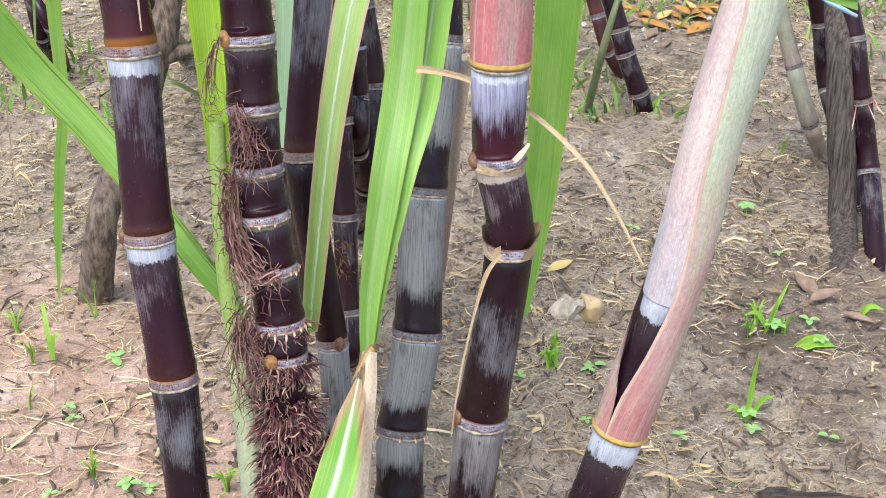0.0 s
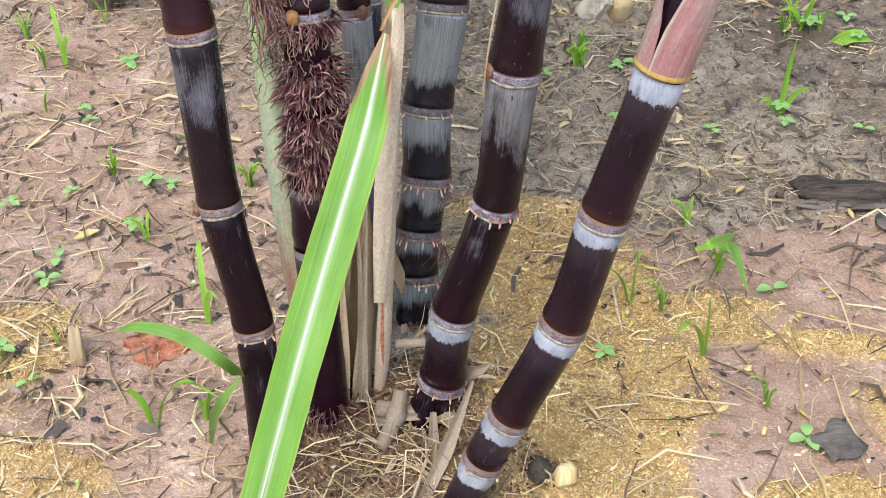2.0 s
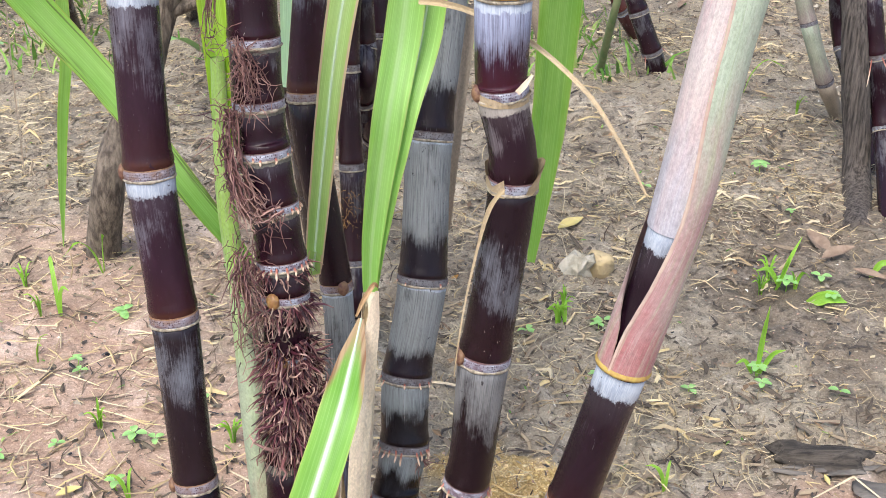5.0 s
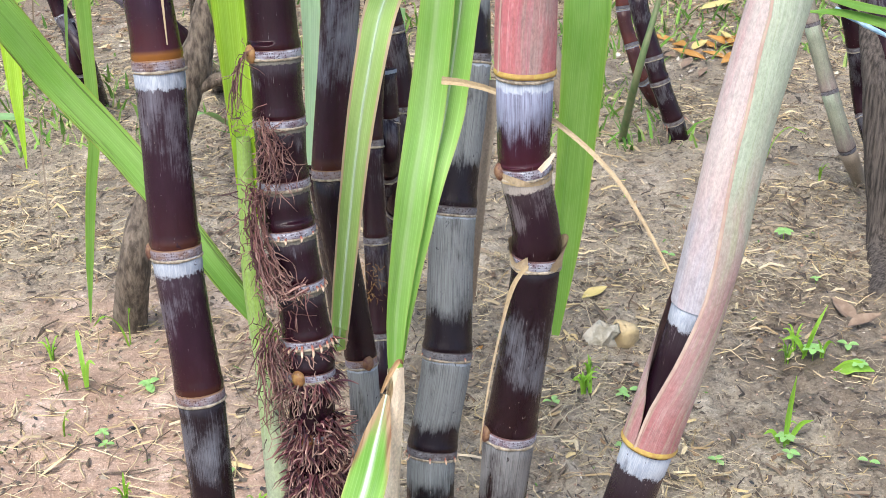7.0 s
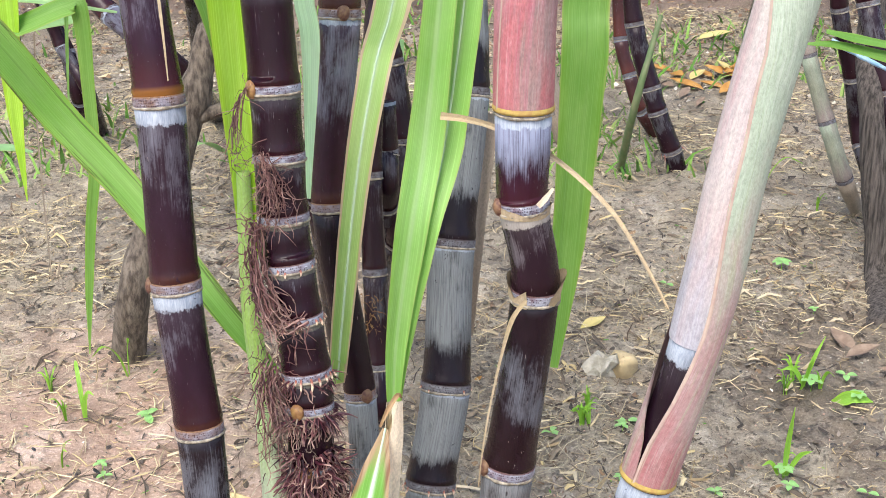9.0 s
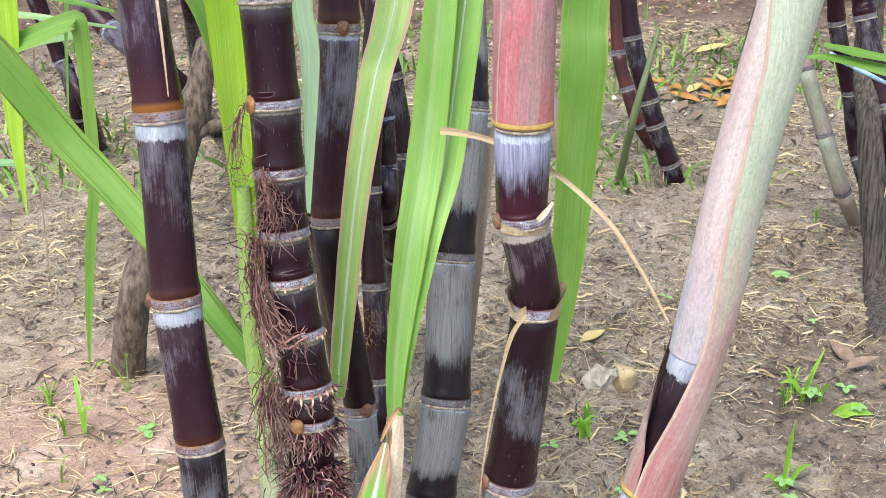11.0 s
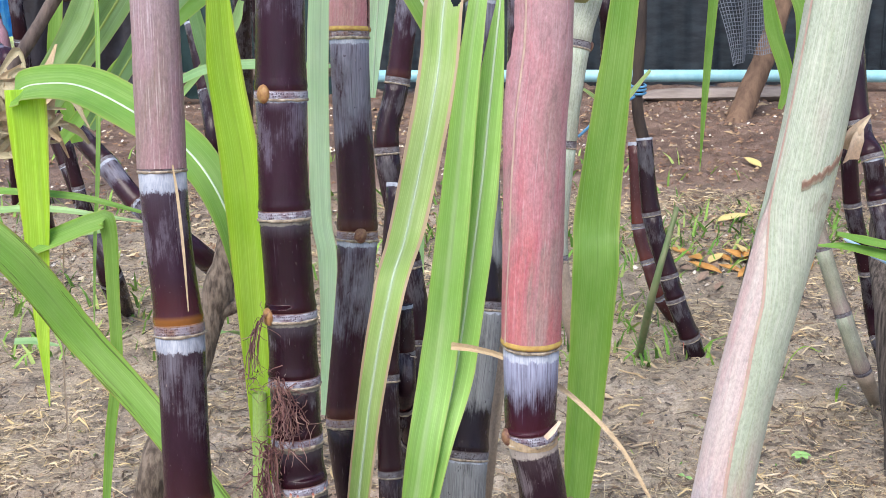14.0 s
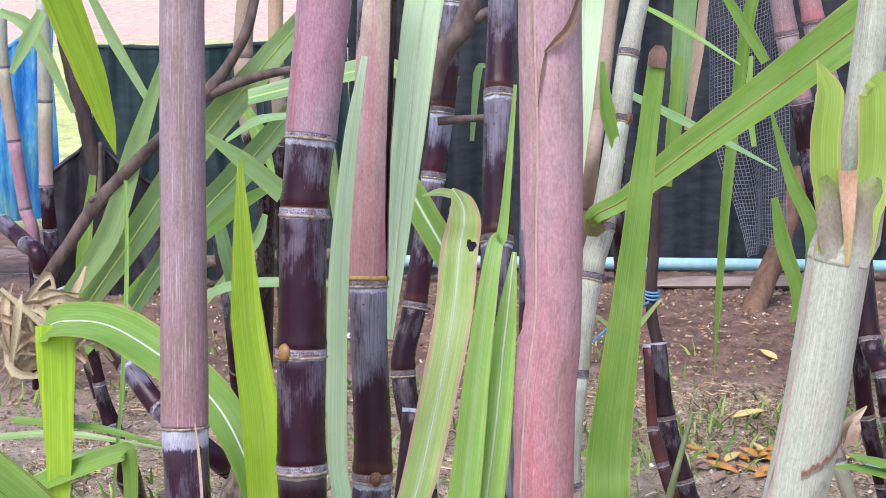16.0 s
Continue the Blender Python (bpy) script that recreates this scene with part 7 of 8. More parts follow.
tube(_g, smooth_path([(-1.482, 4.600, 0.160), (-1.030, 4.600, 0.196), (-0.633, 4.600, 0.208)], 5), [0.03] * 11, 10, wob=0.1)
tagged(part("rail", _g, BARK, None), "grey wooden rail low on the fence", "rail")


def slab(name, label, cat, centre, sx, sy, sz, turn, mat, seed, lump=0.25):
    """A rough broken slab or plank."""
    g = Geo()
    m = np.array(Euler([radians(a) for a in turn]).to_matrix())
    nx, ny = 10, 5
    for side in (1, -1):
        P, U, M = np.zeros((ny, nx, 3)), np.zeros((ny, nx, 2)), np.zeros((ny, nx, 2))
        for i in range(ny):
            for j in range(nx):
                a, b = 2 * j / (nx - 1) - 1, 2 * i / (ny - 1) - 1
                rim = max(abs(a), abs(b))
                e = 1 + lump * noise.noise((a * 1.3 + seed, b * 1.3, seed)) * rim
                h = sz * side * (1 - rim ** 6 * 0.999) * (1 + lump * noise.noise((a * 3, b * 3, seed + side)))
                P[i, j] = np.array(centre) + m @ np.array([a * sx * e, b * sy * e, h])
                U[i, j], M[i, j] = (j / nx, i / ny), (a * sx, b * sy)
        g.grid(P if side > 0 else P[:, ::-1], U, M)
    return tagged(part(name, g, mat, None), label, cat)


slab("kerb_plank", "grey weathered plank lying below the pipe", "plank", (1.05, 4.55, 0.085), 0.45, 0.05, 0.03, (0, 0, 1), mat_plain("weathered_plank", (0.30, 0.26, 0.23), (0.18, 0.15, 0.13), 30, 0.9, 0.6, (0.2, 1, 1)), 2.0, 0.1)


def hung_net():
    """A square-meshed wire net hanging in a curve, every wire a thin strip."""
    g = Geo()
    a, b = np.array((0.746, 4.050, 1.236)), np.array((0.914, 4.050, 0.294))
    c, d = np.array((1.065, 4.150, 1.379)), np.array((1.097, 4.150, 0.325))

    def at(u, v):
        l = a + (b - a) * v + np.array([-0.03 * math.sin(v * math.pi), 0, 0])
        r = c + (d - c) * v
        p = l + (r - l) * u
        return p + np.array([0.012 * math.sin(v * 9 + u * 3), 0.06 * math.sin(u * 7 + v * 4) + 0.03 * math.sin(u * 15), 0])
    n, m, w = 25, 68, 0.0013
    for i in range(n):
        for k in range(m):
            p, q = at(i / (n - 1), k / m), at(i / (n - 1), (k + 1) / m)
            g.face([p + (-w, 0, 0), p + (w, 0, 0), q + (w, 0, 0), q + (-w, 0, 0)])
            g.face([p + (0, -w, 0), p + (0, w, 0), q + (0, w, 0), q + (0, -w, 0)])
    for k in range(m + 1):
        for i in range(n - 1):
            p, q = at(i / (n - 1), k / m), at((i + 1) / (n - 1), k / m)
            g.face([p + (0, 0, -w), q + (0, 0, -w), q + (0, 0, w), p + (0, 0, w)])
            g.face([p + (0, -w, 0), q + (0, -w, 0), q + (0, w, 0), p + (0, w, 0)])
    tagged(part("hanging_net", g, mat_plain("net_plastic", (0.13, 0.15, 0.19), (0.22, 0.25, 0.29), 50, 0.5, 0.1), None), "grey square-meshed plastic net hung by the fence", "net")


hung_net()

# ---- stones, wood and clods on the ground ----
CHAR = mat_plain("charred_wood", (0.05, 0.046, 0.044), (0.17, 0.15, 0.13), 40, 0.75, 0.8, (0.3, 1, 1), 0.006)
_g = Geo()
blob(_g, np.array((0.248, 0.888, 0.015)) + (0, 0, 0.008), 0.027, 0.024, 0.026, Euler((0.3, 0.5, 0.4)).to_matrix(), 9, 6, 0.8, 2.2, 0.12)
tagged(part("stone", _g, mat_plain("cracked_stone", (0.30, 0.27, 0.20), (0.58, 0.53, 0.43), 45, 0.75, 0.9, depth=0.008), None, smooth=False), "rough pale stone with cracked faces, lying in the mud", "stone")
_g = Geo()
blob(_g, np.array((0.280, 0.894, 0.015)) + (0, 0, 0.010), 0.020, 0.022, 0.023, Euler((0.2, -0.4, 0.9)).to_matrix(), 10, 7, 0.5, 6.1, 0.08)
tagged(part("stone", _g, mat_plain("tan_stone", (0.42, 0.32, 0.19), (0.62, 0.48, 0.26), 35, 0.6, 0.7, depth=0.006), None), "tan broken stone lying against another", "stone")
_o = np.array((0.493, 0.410, 0.015))
slab("husk_log", "dark rotting split of wood, ridged and half sunk in straw", "wood piece", _o + (0.012, 0.0, 0.006), 0.060, 0.020, 0.015, (6, 2, -6), mat_plain("rotten_wood", (0.15, 0.125, 0.10), (0.035, 0.029, 0.025), 150, 0.85, 1.0, (0.08, 1, 1), 0.008), 3.0, 0.55)
for _k in range(5):
    slab("wood_splinter", "dark grey splinter lying by the rotting wood", "wood piece", _o + (-0.03 + 0.022 * _k, -0.026 + 0.008 * (_k % 3), 0.004), 0.026, 0.0035, 0.003, (0, 3, -12 + 7 * _k), CHAR, 20.0 + _k, 0.5)
slab("charred_slab", "broken charred wood slab", "wood piece", np.array((0.399, -0.001, 0.015)) + (0, 0, 0.008), 0.022, 0.016, 0.007, (15, 0, 30), CHAR, 4.0, 0.9)
slab("charred_slab", "flat charred wood slab with pale edge", "wood piece", np.array((0.501, 0.381, 0.015)) + (0.05, -0.03, 0.004), 0.03, 0.014, 0.004, (0, 0, -25), CHAR, 5.0, 0.9)
slab("charred_slab", "dark wet wood flake", "wood piece", np.array((0.203, -0.042, 0.015)) + (0, 0, 0.004), 0.022, 0.009, 0.003, (0, 0, -30), CHAR, 6.0, 0.9)
slab("wood_chip", "fresh pale wood chip standing in the sawdust", "wood piece", (0.134, -0.060, 0.040), 0.0105, 0.008, 0.017, (8, 4, 20), mat_plain("fresh_wood", (0.80, 0.68, 0.42), (0.62, 0.44, 0.17), 160, 0.7, 0.6, (1, 1, 0.12)), 7.0, 0.12)
_g = Geo()
blob(_g, (0.113, -0.050, 0.036), 0.013, 0.012, 0.015, None, 14, 10, 0.5, 3.3, 0.1)
_q = random.Random(88)
for _k in range(160):
    _d = unit(side_jit(_q, 1.0))
    spike(_g, np.array((0.113, -0.050, 0.036)) + _d * 0.012, _d + side_jit(_q, 0.3), 0.006, 0.0005, 0.3, 3, 3, 0.0, _q)
tagged(part("bark_lump", _g, mat_plain("dark_fibrous_bark", (0.10, 0.085, 0.06), (0.04, 0.034, 0.028), 120, 0.9, 0.8), None), "dark fibrous lump of bark beside the chip", "wood piece")
slab("wood_peg", "short split wood peg in the ground", "wood piece", np.array((-0.355, 0.118, 0.015)) + (0, 0, 0.02), 0.008, 0.007, 0.034, (-10, 3, 10), HUSK, 8.0, 0.2)
slab("bark_piece", "brown piece of bark lying on the clay", "wood piece", np.array((-0.341, 0.281, 0.015)) + (0, 0, 0.006), 0.016, 0.006, 0.005, (0, 0, 8), BARK_BROWN, 9.0, 0.4)
_g = Geo()
blob(_g, np.array((-0.283, 0.141, 0.015)) + (0, 0, 0.004), 0.03, 0.02, 0.011, None, 22, 14, 1.0, 8.8, 0.15)
tagged(part("clay_clod", _g, mat_plain("red_clay", (0.34, 0.10, 0.05), (0.48, 0.22, 0.14), 80, 0.9, 0.8, depth=0.006), None), "crumbled red clay clod", "clod")

# ---- weeds ----
WEED = mat_leaf("weed_leaf", (0.32, 0.58, 0.20), (0.44, 0.68, 0.28), 0.35, edge_amount=0.0, dead=0.02)
WEED_Y = mat_leaf("weed_blade", (0.25, 0.50, 0.05), (0.34, 0.57, 0.09), 0.35, edge_amount=0.1, dead=0.05)


def seedling(leaves, size, height, seed):
    """A broad-leaved seedling: a thin stem and a few oval leaves, each with its own stalk."""
    rng = random.Random(seed)
    top = empty("seedling", (0, 0, 0))
    g = Geo()
    tube(g, smooth_path([(0, 0, -0.004), (rng.uniform(-0.3, 0.3) * size, 0, height * 0.6), (0, 0, height)], 4), np.linspace(0.0012, 0.0008, 9), 6)
    part("stem", g, WEED_Y, top)
    for i in range(leaves):
        a = 2 * math.pi * (i + rng.uniform(-0.2, 0.2)) / leaves
        o = np.array([math.cos(a), math.sin(a), 0])
        g = Geo()
        n, k = 7, 5
        P, U, M = np.zeros((n, k, 3)), np.zeros((n, k, 2)), np.zeros((n, k, 2))
        side = np.array([-o[1], o[0], 0])
        for r in range(n):
            v = r / (n - 1)
            w = size * 0.36 * math.sin(math.pi * min(1, v * 0.93 + 0.04)) ** 0.6
            for c in range(k):
                q = 2 * c / (k - 1) - 1
                P[r, c] = o * size * (0.12 + v) + side * q * w + np.array([0, 0, height + size * (0.35 * v - 0.4 * v * v + 0.16 * abs(q) * (w / size))])
                U[r, c], M[r, c] = (c / (k - 1), v), (q * w, v * size)
        g.grid(P, U, M)
        g.grid((P - (0, 0, 0.0004))[:, ::-1], U, M)
        part("leaf", g, WEED, top)
    return top


def grass_tuft(blades, length, width, seed, spread=0.4):
    rng = random.Random(seed)
    top = empty("grass_tuft", (0, 0, 0))
    for i in range(blades):
        a = rng.uniform(0, 2 * math.pi)
        o = np.array([math.cos(a), math.sin(a), 0])
        ln = length * rng.uniform(0.6, 1.1)
        lean = spread * rng.uniform(0.3, 1.2)
        leaf("", [o * 0.002 - (0, 0, 0.004), o * ln * lean * 0.3 + (0, 0, ln * 0.5), o * ln * lean * 0.8 + (0, 0, ln * 0.85), o * ln * lean * 1.4 + (0, 0, ln * (1.0 - 0.45 * lean))], [width * 0.6, width, width * 0.8, 0.0006], WEED_Y, None, (-o[0] * 0.3, -o[1] * 0.3 - 0.8, 0.5), fold=0.25, parent=top, name="blade", seed=seed + i, steps=4, across=3)
    return top


def weed_at(base, m_xy, turn, scale, label, cat, group):
    x, y = m_xy[0], m_xy[1]
    ob = copy_thing(base, Matrix.Translation((x, y, lie(x, y))) @ Matrix.Rotation(radians(turn), 4, 'Z') @ Matrix.Scale(scale, 4))
    return tagged(ob, label, cat, group)


_S = [seedling(3, 0.020, 0.014, 1), seedling(4, 0.017, 0.02, 2), seedling(2, 0.022, 0.012, 3), seedling(6, 0.022, 0.03, 4)]
_spots = ((-0.437, 0.430, 0.015), (-0.463, 0.622, 0.015), (-0.416, 0.287, 0.015), (-0.418, 0.243, 0.015), (-0.339, 0.436, 0.015), (-0.435, 0.772, 0.015), (0.366, 0.556, 0.015), (0.461, 0.559, 0.015), (0.384, 0.237, 0.015), (0.370, 0.004, 0.015), (0.246, 0.603, 0.015), (0.561, 0.551, 0.015), (-0.506, 0.404, 0.015), (-0.341, 0.344, 0.015), (-0.430, 0.749, 0.015), (-0.454, 0.604, 0.015), (0.259, 0.715, 0.015), (-0.271, 0.525, 0.015), (0.611, 0.858, 0.015), (-0.427, 0.110, 0.015), (-0.395, 0.076, 0.015), (-0.316, 0.439, 0.015), (0.183, 0.097, 0.015), (0.268, 0.731, 0.015), (-0.427, 0.752, 0.015), (0.613, 1.073, 0.015), (0.387, 1.208, 0.015), (0.158, 0.709, 0.015))
for _k, _p in enumerate(_spots):
    weed_at(_S[_k % 3], _p, 47 * _k, 0.5 + 0.08 * (_k % 5), "small green broad-leaved seedling sprouting from the clay", "seedling", "seedlings")
for _k, _p in enumerate(((0.462, 0.596, 0.015), (0.554, 0.835, 0.015), (0.607, 0.782, 0.015), (0.595, 1.246, 0.015))):
    weed_at(_S[3], _p, 80 * _k, 0.55 + 0.15 * (_k % 2), "leafy green weed growing in the mud", "weed", "weeds")
_T = [grass_tuft(3, 0.06, 0.005, 11), grass_tuft(5, 0.05, 0.004, 12), grass_tuft(2, 0.09, 0.007, 13, 0.7), grass_tuft(9, 0.04, 0.003, 14)]
_spots = ((0.305, 0.345, 0.015), (0.256, 0.193, 0.015), (0.223, 0.203, 0.015), (0.328, 0.265, 0.015), (0.464, 0.612, 0.015), (0.531, 0.857, 0.015), (-0.233, 0.187, 0.015), (-0.393, 0.472, 0.015), (-0.379, 0.135, 0.015), (-0.210, 0.034, 0.015), (-0.259, 0.027, 0.015), (-0.219, 0.443, 0.015), (-0.324, 0.330, 0.015), (0.343, 0.058, 0.015), (0.291, 0.125, 0.015), (0.214, 0.756, 0.015), (-0.524, 0.638, 0.015), (-0.602, 0.844, 0.015), (-0.526, 0.761, 0.015), (0.515, 0.832, 0.015), (0.566, 0.831, 0.015), (0.724, 1.527, 0.015), (0.646, 1.669, 0.015), (0.203, 0.723, 0.015), (0.214, 0.723, 0.015), (-0.552, 0.757, 0.015), (-0.493, 0.890, 0.015))
for _k, _p in enumerate(_spots):
    weed_at(_T[_k % 4], _p, 61 * _k, 0.75 + 0.12 * (_k % 4), "thin green grass shoots in the litter", "grass", "grass shoots")
leaf("broad grass blade bending over the clay", [(-0.178, 0.094, 0.015), (-0.153, -0.060, 0.177), (-0.186, -0.070, 0.222), (-0.225, -0.060, 0.226), (-0.250, -0.050, 0.212)], [0.004, 0.009, 0.012, 0.009, 0.001], LEAF, None, (0.1, -0.7, 0.7), name="grass", group="grass shoots", cat="grass", seed=201)
leaf("broad grass blade rising from the clay", [(-0.203, 0.007, 0.015), (-0.163, -0.100, 0.167), (-0.136, -0.110, 0.214)], [0.004, 0.009, 0.002], LEAF, None, (0.1, -0.7, 0.7), name="grass", group="grass shoots", cat="grass", seed=202)
leaf("broad grass blade beside the sawdust", [(0.317, 0.255, 0.015), (0.307, 0.170, 0.117), (0.318, 0.170, 0.121), (0.332, 0.150, 0.085)], [0.004, 0.012, 0.011, 0.002], LEAF, None, (0.1, -0.7, 0.7), name="grass", group="grass shoots", cat="grass", seed=203)
leaf("broad green blade lying low over the clay", [(0.359, 0.339, 0.015), (0.307, 0.200, 0.109), (0.283, 0.190, 0.107)], [0.004, 0.014, 0.003], WEED_Y, None, (0.1, -0.4, 0.9), name="grass", group="grass shoots", cat="grass", seed=204)


for _k, (_b, _c, _t, _w, _l) in enumerate((
        ((0.463, 0.600), (0.002, 0.0, 0.055), (0.004, -0.01, 0.112), 0.008, "tall green grass shoot in the mud"),
        ((0.466, 0.604), (0.016, 0.0, 0.030), (0.030, -0.01, 0.044), 0.007, "green grass shoot leaning over"),
        ((0.458, 0.603), (-0.012, 0.0, 0.020), (-0.026, -0.01, 0.022), 0.006, "low green grass shoot"),
        ((0.545, 0.850), (0.012, 0.0, 0.045), (0.030, 0.01, 0.080), 0.007, "green grass shoot in the leaf litter"),
        ((0.548, 0.846), (-0.020, 0.0, 0.030), (-0.042, -0.01, 0.034), 0.008, "green grass shoot bending over the litter"),
        ((0.540, 0.842), (0.006, -0.01, 0.034), (0.010, -0.02, 0.062), 0.006, "upright green grass shoot"),
        ((0.690, 0.870), (0.014, 0.0, 0.022), (0.040, 0.0, 0.016), 0.010, "broad grass blade low over the mud"),
        ((0.575, 0.790), (0.025, -0.01, 0.014), (0.055, -0.012, 0.006), 0.020, "green fallen blade lying on the mud"))):
    _x, _y = _b
    _z = lie(_x, _y)
    leaf(_l, [(_x, _y, _z - 0.003), (_x + _c[0], _y + _c[1], _z + _c[2]), (_x + _t[0], _y + _t[1], _z + _t[2])], [_w * 0.5, _w, _w * 0.8, 0.0006], WEED_Y, None, (0.1, -0.8, 0.6), fold=0.3, name="grass", group="grass shoots", cat="grass", seed=260 + _k, steps=6)


# ---- fallen leaves ----
def dead_leaf(base, size, turn, mat, seed, label="curled brown fallen leaf", curl=0.5, group="fallen leaves"):
    rng = random.Random(seed)
    a = radians(turn)
    o = np.array([math.cos(a), math.sin(a), 0])
    x, y = base[0], base[1]
    p = np.array([x, y, lie(x, y) + 0.004])
    leaf(label, [p - o * size * 0.5, p + (0, 0, size * curl * 0.12), p + o * size * 0.5 + (0, 0, size * curl * 0.35)], [0.002, size * 0.26, size * 0.38, size * 0.40, size * 0.33, size * 0.2, 0.001], mat, None, (rng.uniform(-0.3, 0.3), -0.2, 1), fold=curl, wave=0.3, name="fallen_leaf", cat="leaf", group=group, seed=seed, steps=6, across=7)


DEAD = mat_plain("dead_leaf", (0.20, 0.135, 0.095), (0.31, 0.225, 0.16), 60, 0.7, 0.6, depth=0.003)
ORANGE = mat_plain("orange_leaf", (0.38, 0.17, 0.035), (0.52, 0.29, 0.08), 40, 0.6, 0.5, depth=0.003)
YELLOW = mat_plain("yellow_leaf", (0.52, 0.44, 0.16), (0.58, 0.46, 0.20), 40, 0.6, 0.5, depth=0.003)
for _k, (_p, _s, _t, _m) in enumerate((((0.655, 0.928, 0.015), 0.06, 20, DEAD), ((0.638, 0.986, 0.015), 0.07, 110, DEAD), ((0.684, 0.857, 0.015), 0.05, 160, DEAD), ((0.505, 2.456, 0.015), 0.05, 10, DEAD), ((0.604, 2.231, 0.015), 0.05, 60, DEAD), ((0.380, 0.421, 0.015), 0.016, 40, YELLOW), ((0.502, 0.374, 0.015), 0.016, 100, YELLOW), ((0.338, 0.129, 0.015), 0.022, 10, DEAD), ((0.245, 1.048, 0.015), 0.05, 30, YELLOW), ((0.266, 1.525, 0.015), 0.04, 160, HUSK), ((-0.090, 1.267, 0.015), 0.03, 0, YELLOW), ((0.734, 2.832, 0.015), 0.10, 10, YELLOW), ((0.914, 3.510, 0.015), 0.09, 120, YELLOW), ((0.054, 0.858, 0.015), 0.018, 50, ORANGE), ((-0.394, 0.331, 0.015), 0.03, 20, YELLOW))):
    dead_leaf(_p, _s, _t, _m, 400 + _k, "curled fallen leaf lying on the mud")
for _k in range(30):
    _q = random.Random(500 + _k)
    _c = np.array((0.650, 2.457, 0.015)) + np.array([_q.gauss(0, 0.12), _q.gauss(0, 0.07), 0])
    dead_leaf(_c, _q.uniform(0.05, 0.11), _q.uniform(0, 360), (ORANGE, DEAD, ORANGE, YELLOW)[_k % 4], 520 + _k, "orange-brown fallen leaf in a heap")

# ---- litter ----
rng = np.random.default_rng(4)


def scatter(name, label, mat, n, area, lens, widths, kind="strip", near=None, lift=0.002, arch=0.1, keep=None, tilt=0.15, bend=0.16):
    """Many loose bits on the ground: strips of straw, flakes or crumbs, as one piece of litter."""
    V, F = [], []
    x0, x1, y0, y1 = area
    made = 0
    while made < n:
        x, y = rng.uniform(x0, x1), rng.uniform(y0, y1)
        if keep is not None and rng.random() > keep(x, y):
            continue
        made += 1
        ln = rng.uniform(*lens) * (0.6 + 0.8 * rng.random())
        w = rng.uniform(*widths)
        a = rng.uniform(0, 2 * math.pi)
        o = np.array([math.cos(a), math.sin(a), rng.normal(0, tilt)])
        s = np.array([-math.sin(a), math.cos(a), rng.normal(0, 0.3)])
        b = len(V)
        c = np.array([x, y, lie(x, y) + lift * (0.5 + rng.random())])
        if kind == "strip":
            bow = s * ln * rng.normal(0, bend)
            for t in (-0.5, 0.0, 0.5):
                m = c + o * ln * t + bow * (1 - 4 * t * t) + np.array([0, 0, arch * ln * (1 - 4 * t * t) * 0.5 * rng.random()])
                k = w * (1 if t == 0 else 0.6) * 0.5
                V += [tuple(m + s * k), tuple(m + (0, 0, w * 0.35)), tuple(m - s * k)]
            for i in (0, 1):
                for j in (0, 1):
                    F.append((b + i * 3 + j, b + i * 3 + j + 1, b + i * 3 + j + 4, b + i * 3 + j + 3))
        else:
            k = 5 if kind == "crumb" else 7
            for j in range(k):
                q = 2 * math.pi * j / k
                r = rng.uniform(0.6, 1.1) if kind == "crumb" else rng.uniform(0.35, 1.15)
                V.append(tuple(c + o * ln * 0.5 * math.cos(q) * r + s * w * 0.5 * math.sin(q) * r))
            V.append(tuple(c + (rng.normal(0, w * 0.1), rng.normal(0, w * 0.1), w * (0.45 if kind == "crumb" else 0.15))))
            for j in range(k):
                F.append((b + j, b + (j + 1) % k, b + k))
    me = bpy.data.meshes.new(name)
    me.from_pydata(V, [], F)
    me.materials.append(mat)
    tagged(new(name, me), label, "litter", kind="stuff")


STRAW = mat_bits("straw_bits", [(0.56, 0.44, 0.23), (0.36, 0.27, 0.15), (0.68, 0.56, 0.34), (0.18, 0.13, 0.09), (0.44, 0.35, 0.22), (0.09, 0.068, 0.05), (0.60, 0.50, 0.34)])
DARK_BITS = mat_bits("dark_bits", [(0.05, 0.045, 0.045), (0.09, 0.075, 0.065), (0.03, 0.03, 0.033), (0.13, 0.10, 0.08)], 0.6, 0.4)
DUST_BITS = mat_bits("sawdust_bits", [(0.60, 0.43, 0.17), (0.74, 0.57, 0.28), (0.48, 0.32, 0.12), (0.82, 0.68, 0.38), (0.56, 0.39, 0.17), (0.36, 0.22, 0.09)])
PALE_BITS = mat_bits("pale_bits", [(0.62, 0.55, 0.42), (0.55, 0.46, 0.30), (0.70, 0.66, 0.56), (0.42, 0.36, 0.28)])
PEBBLE_BITS = mat_bits("pebbles", [(0.52, 0.47, 0.40), (0.40, 0.33, 0.26), (0.68, 0.63, 0.56), (0.30, 0.24, 0.18), (0.60, 0.54, 0.42)])
CLAY_BITS = mat_bits("clay_crumbs", [(0.46, 0.30, 0.22), (0.38, 0.25, 0.18), (0.30, 0.21, 0.15), (0.52, 0.36, 0.28)])
GREEN_BITS = mat_bits("green_bits", [(0.14, 0.30, 0.05), (0.22, 0.38, 0.08), (0.10, 0.22, 0.04), (0.30, 0.40, 0.12)])


DARK_LEAF = mat_bits("dark_leaf_scraps", [(0.22, 0.13, 0.08), (0.12, 0.08, 0.055), (0.30, 0.20, 0.12), (0.17, 0.10, 0.07), (0.40, 0.30, 0.18)])


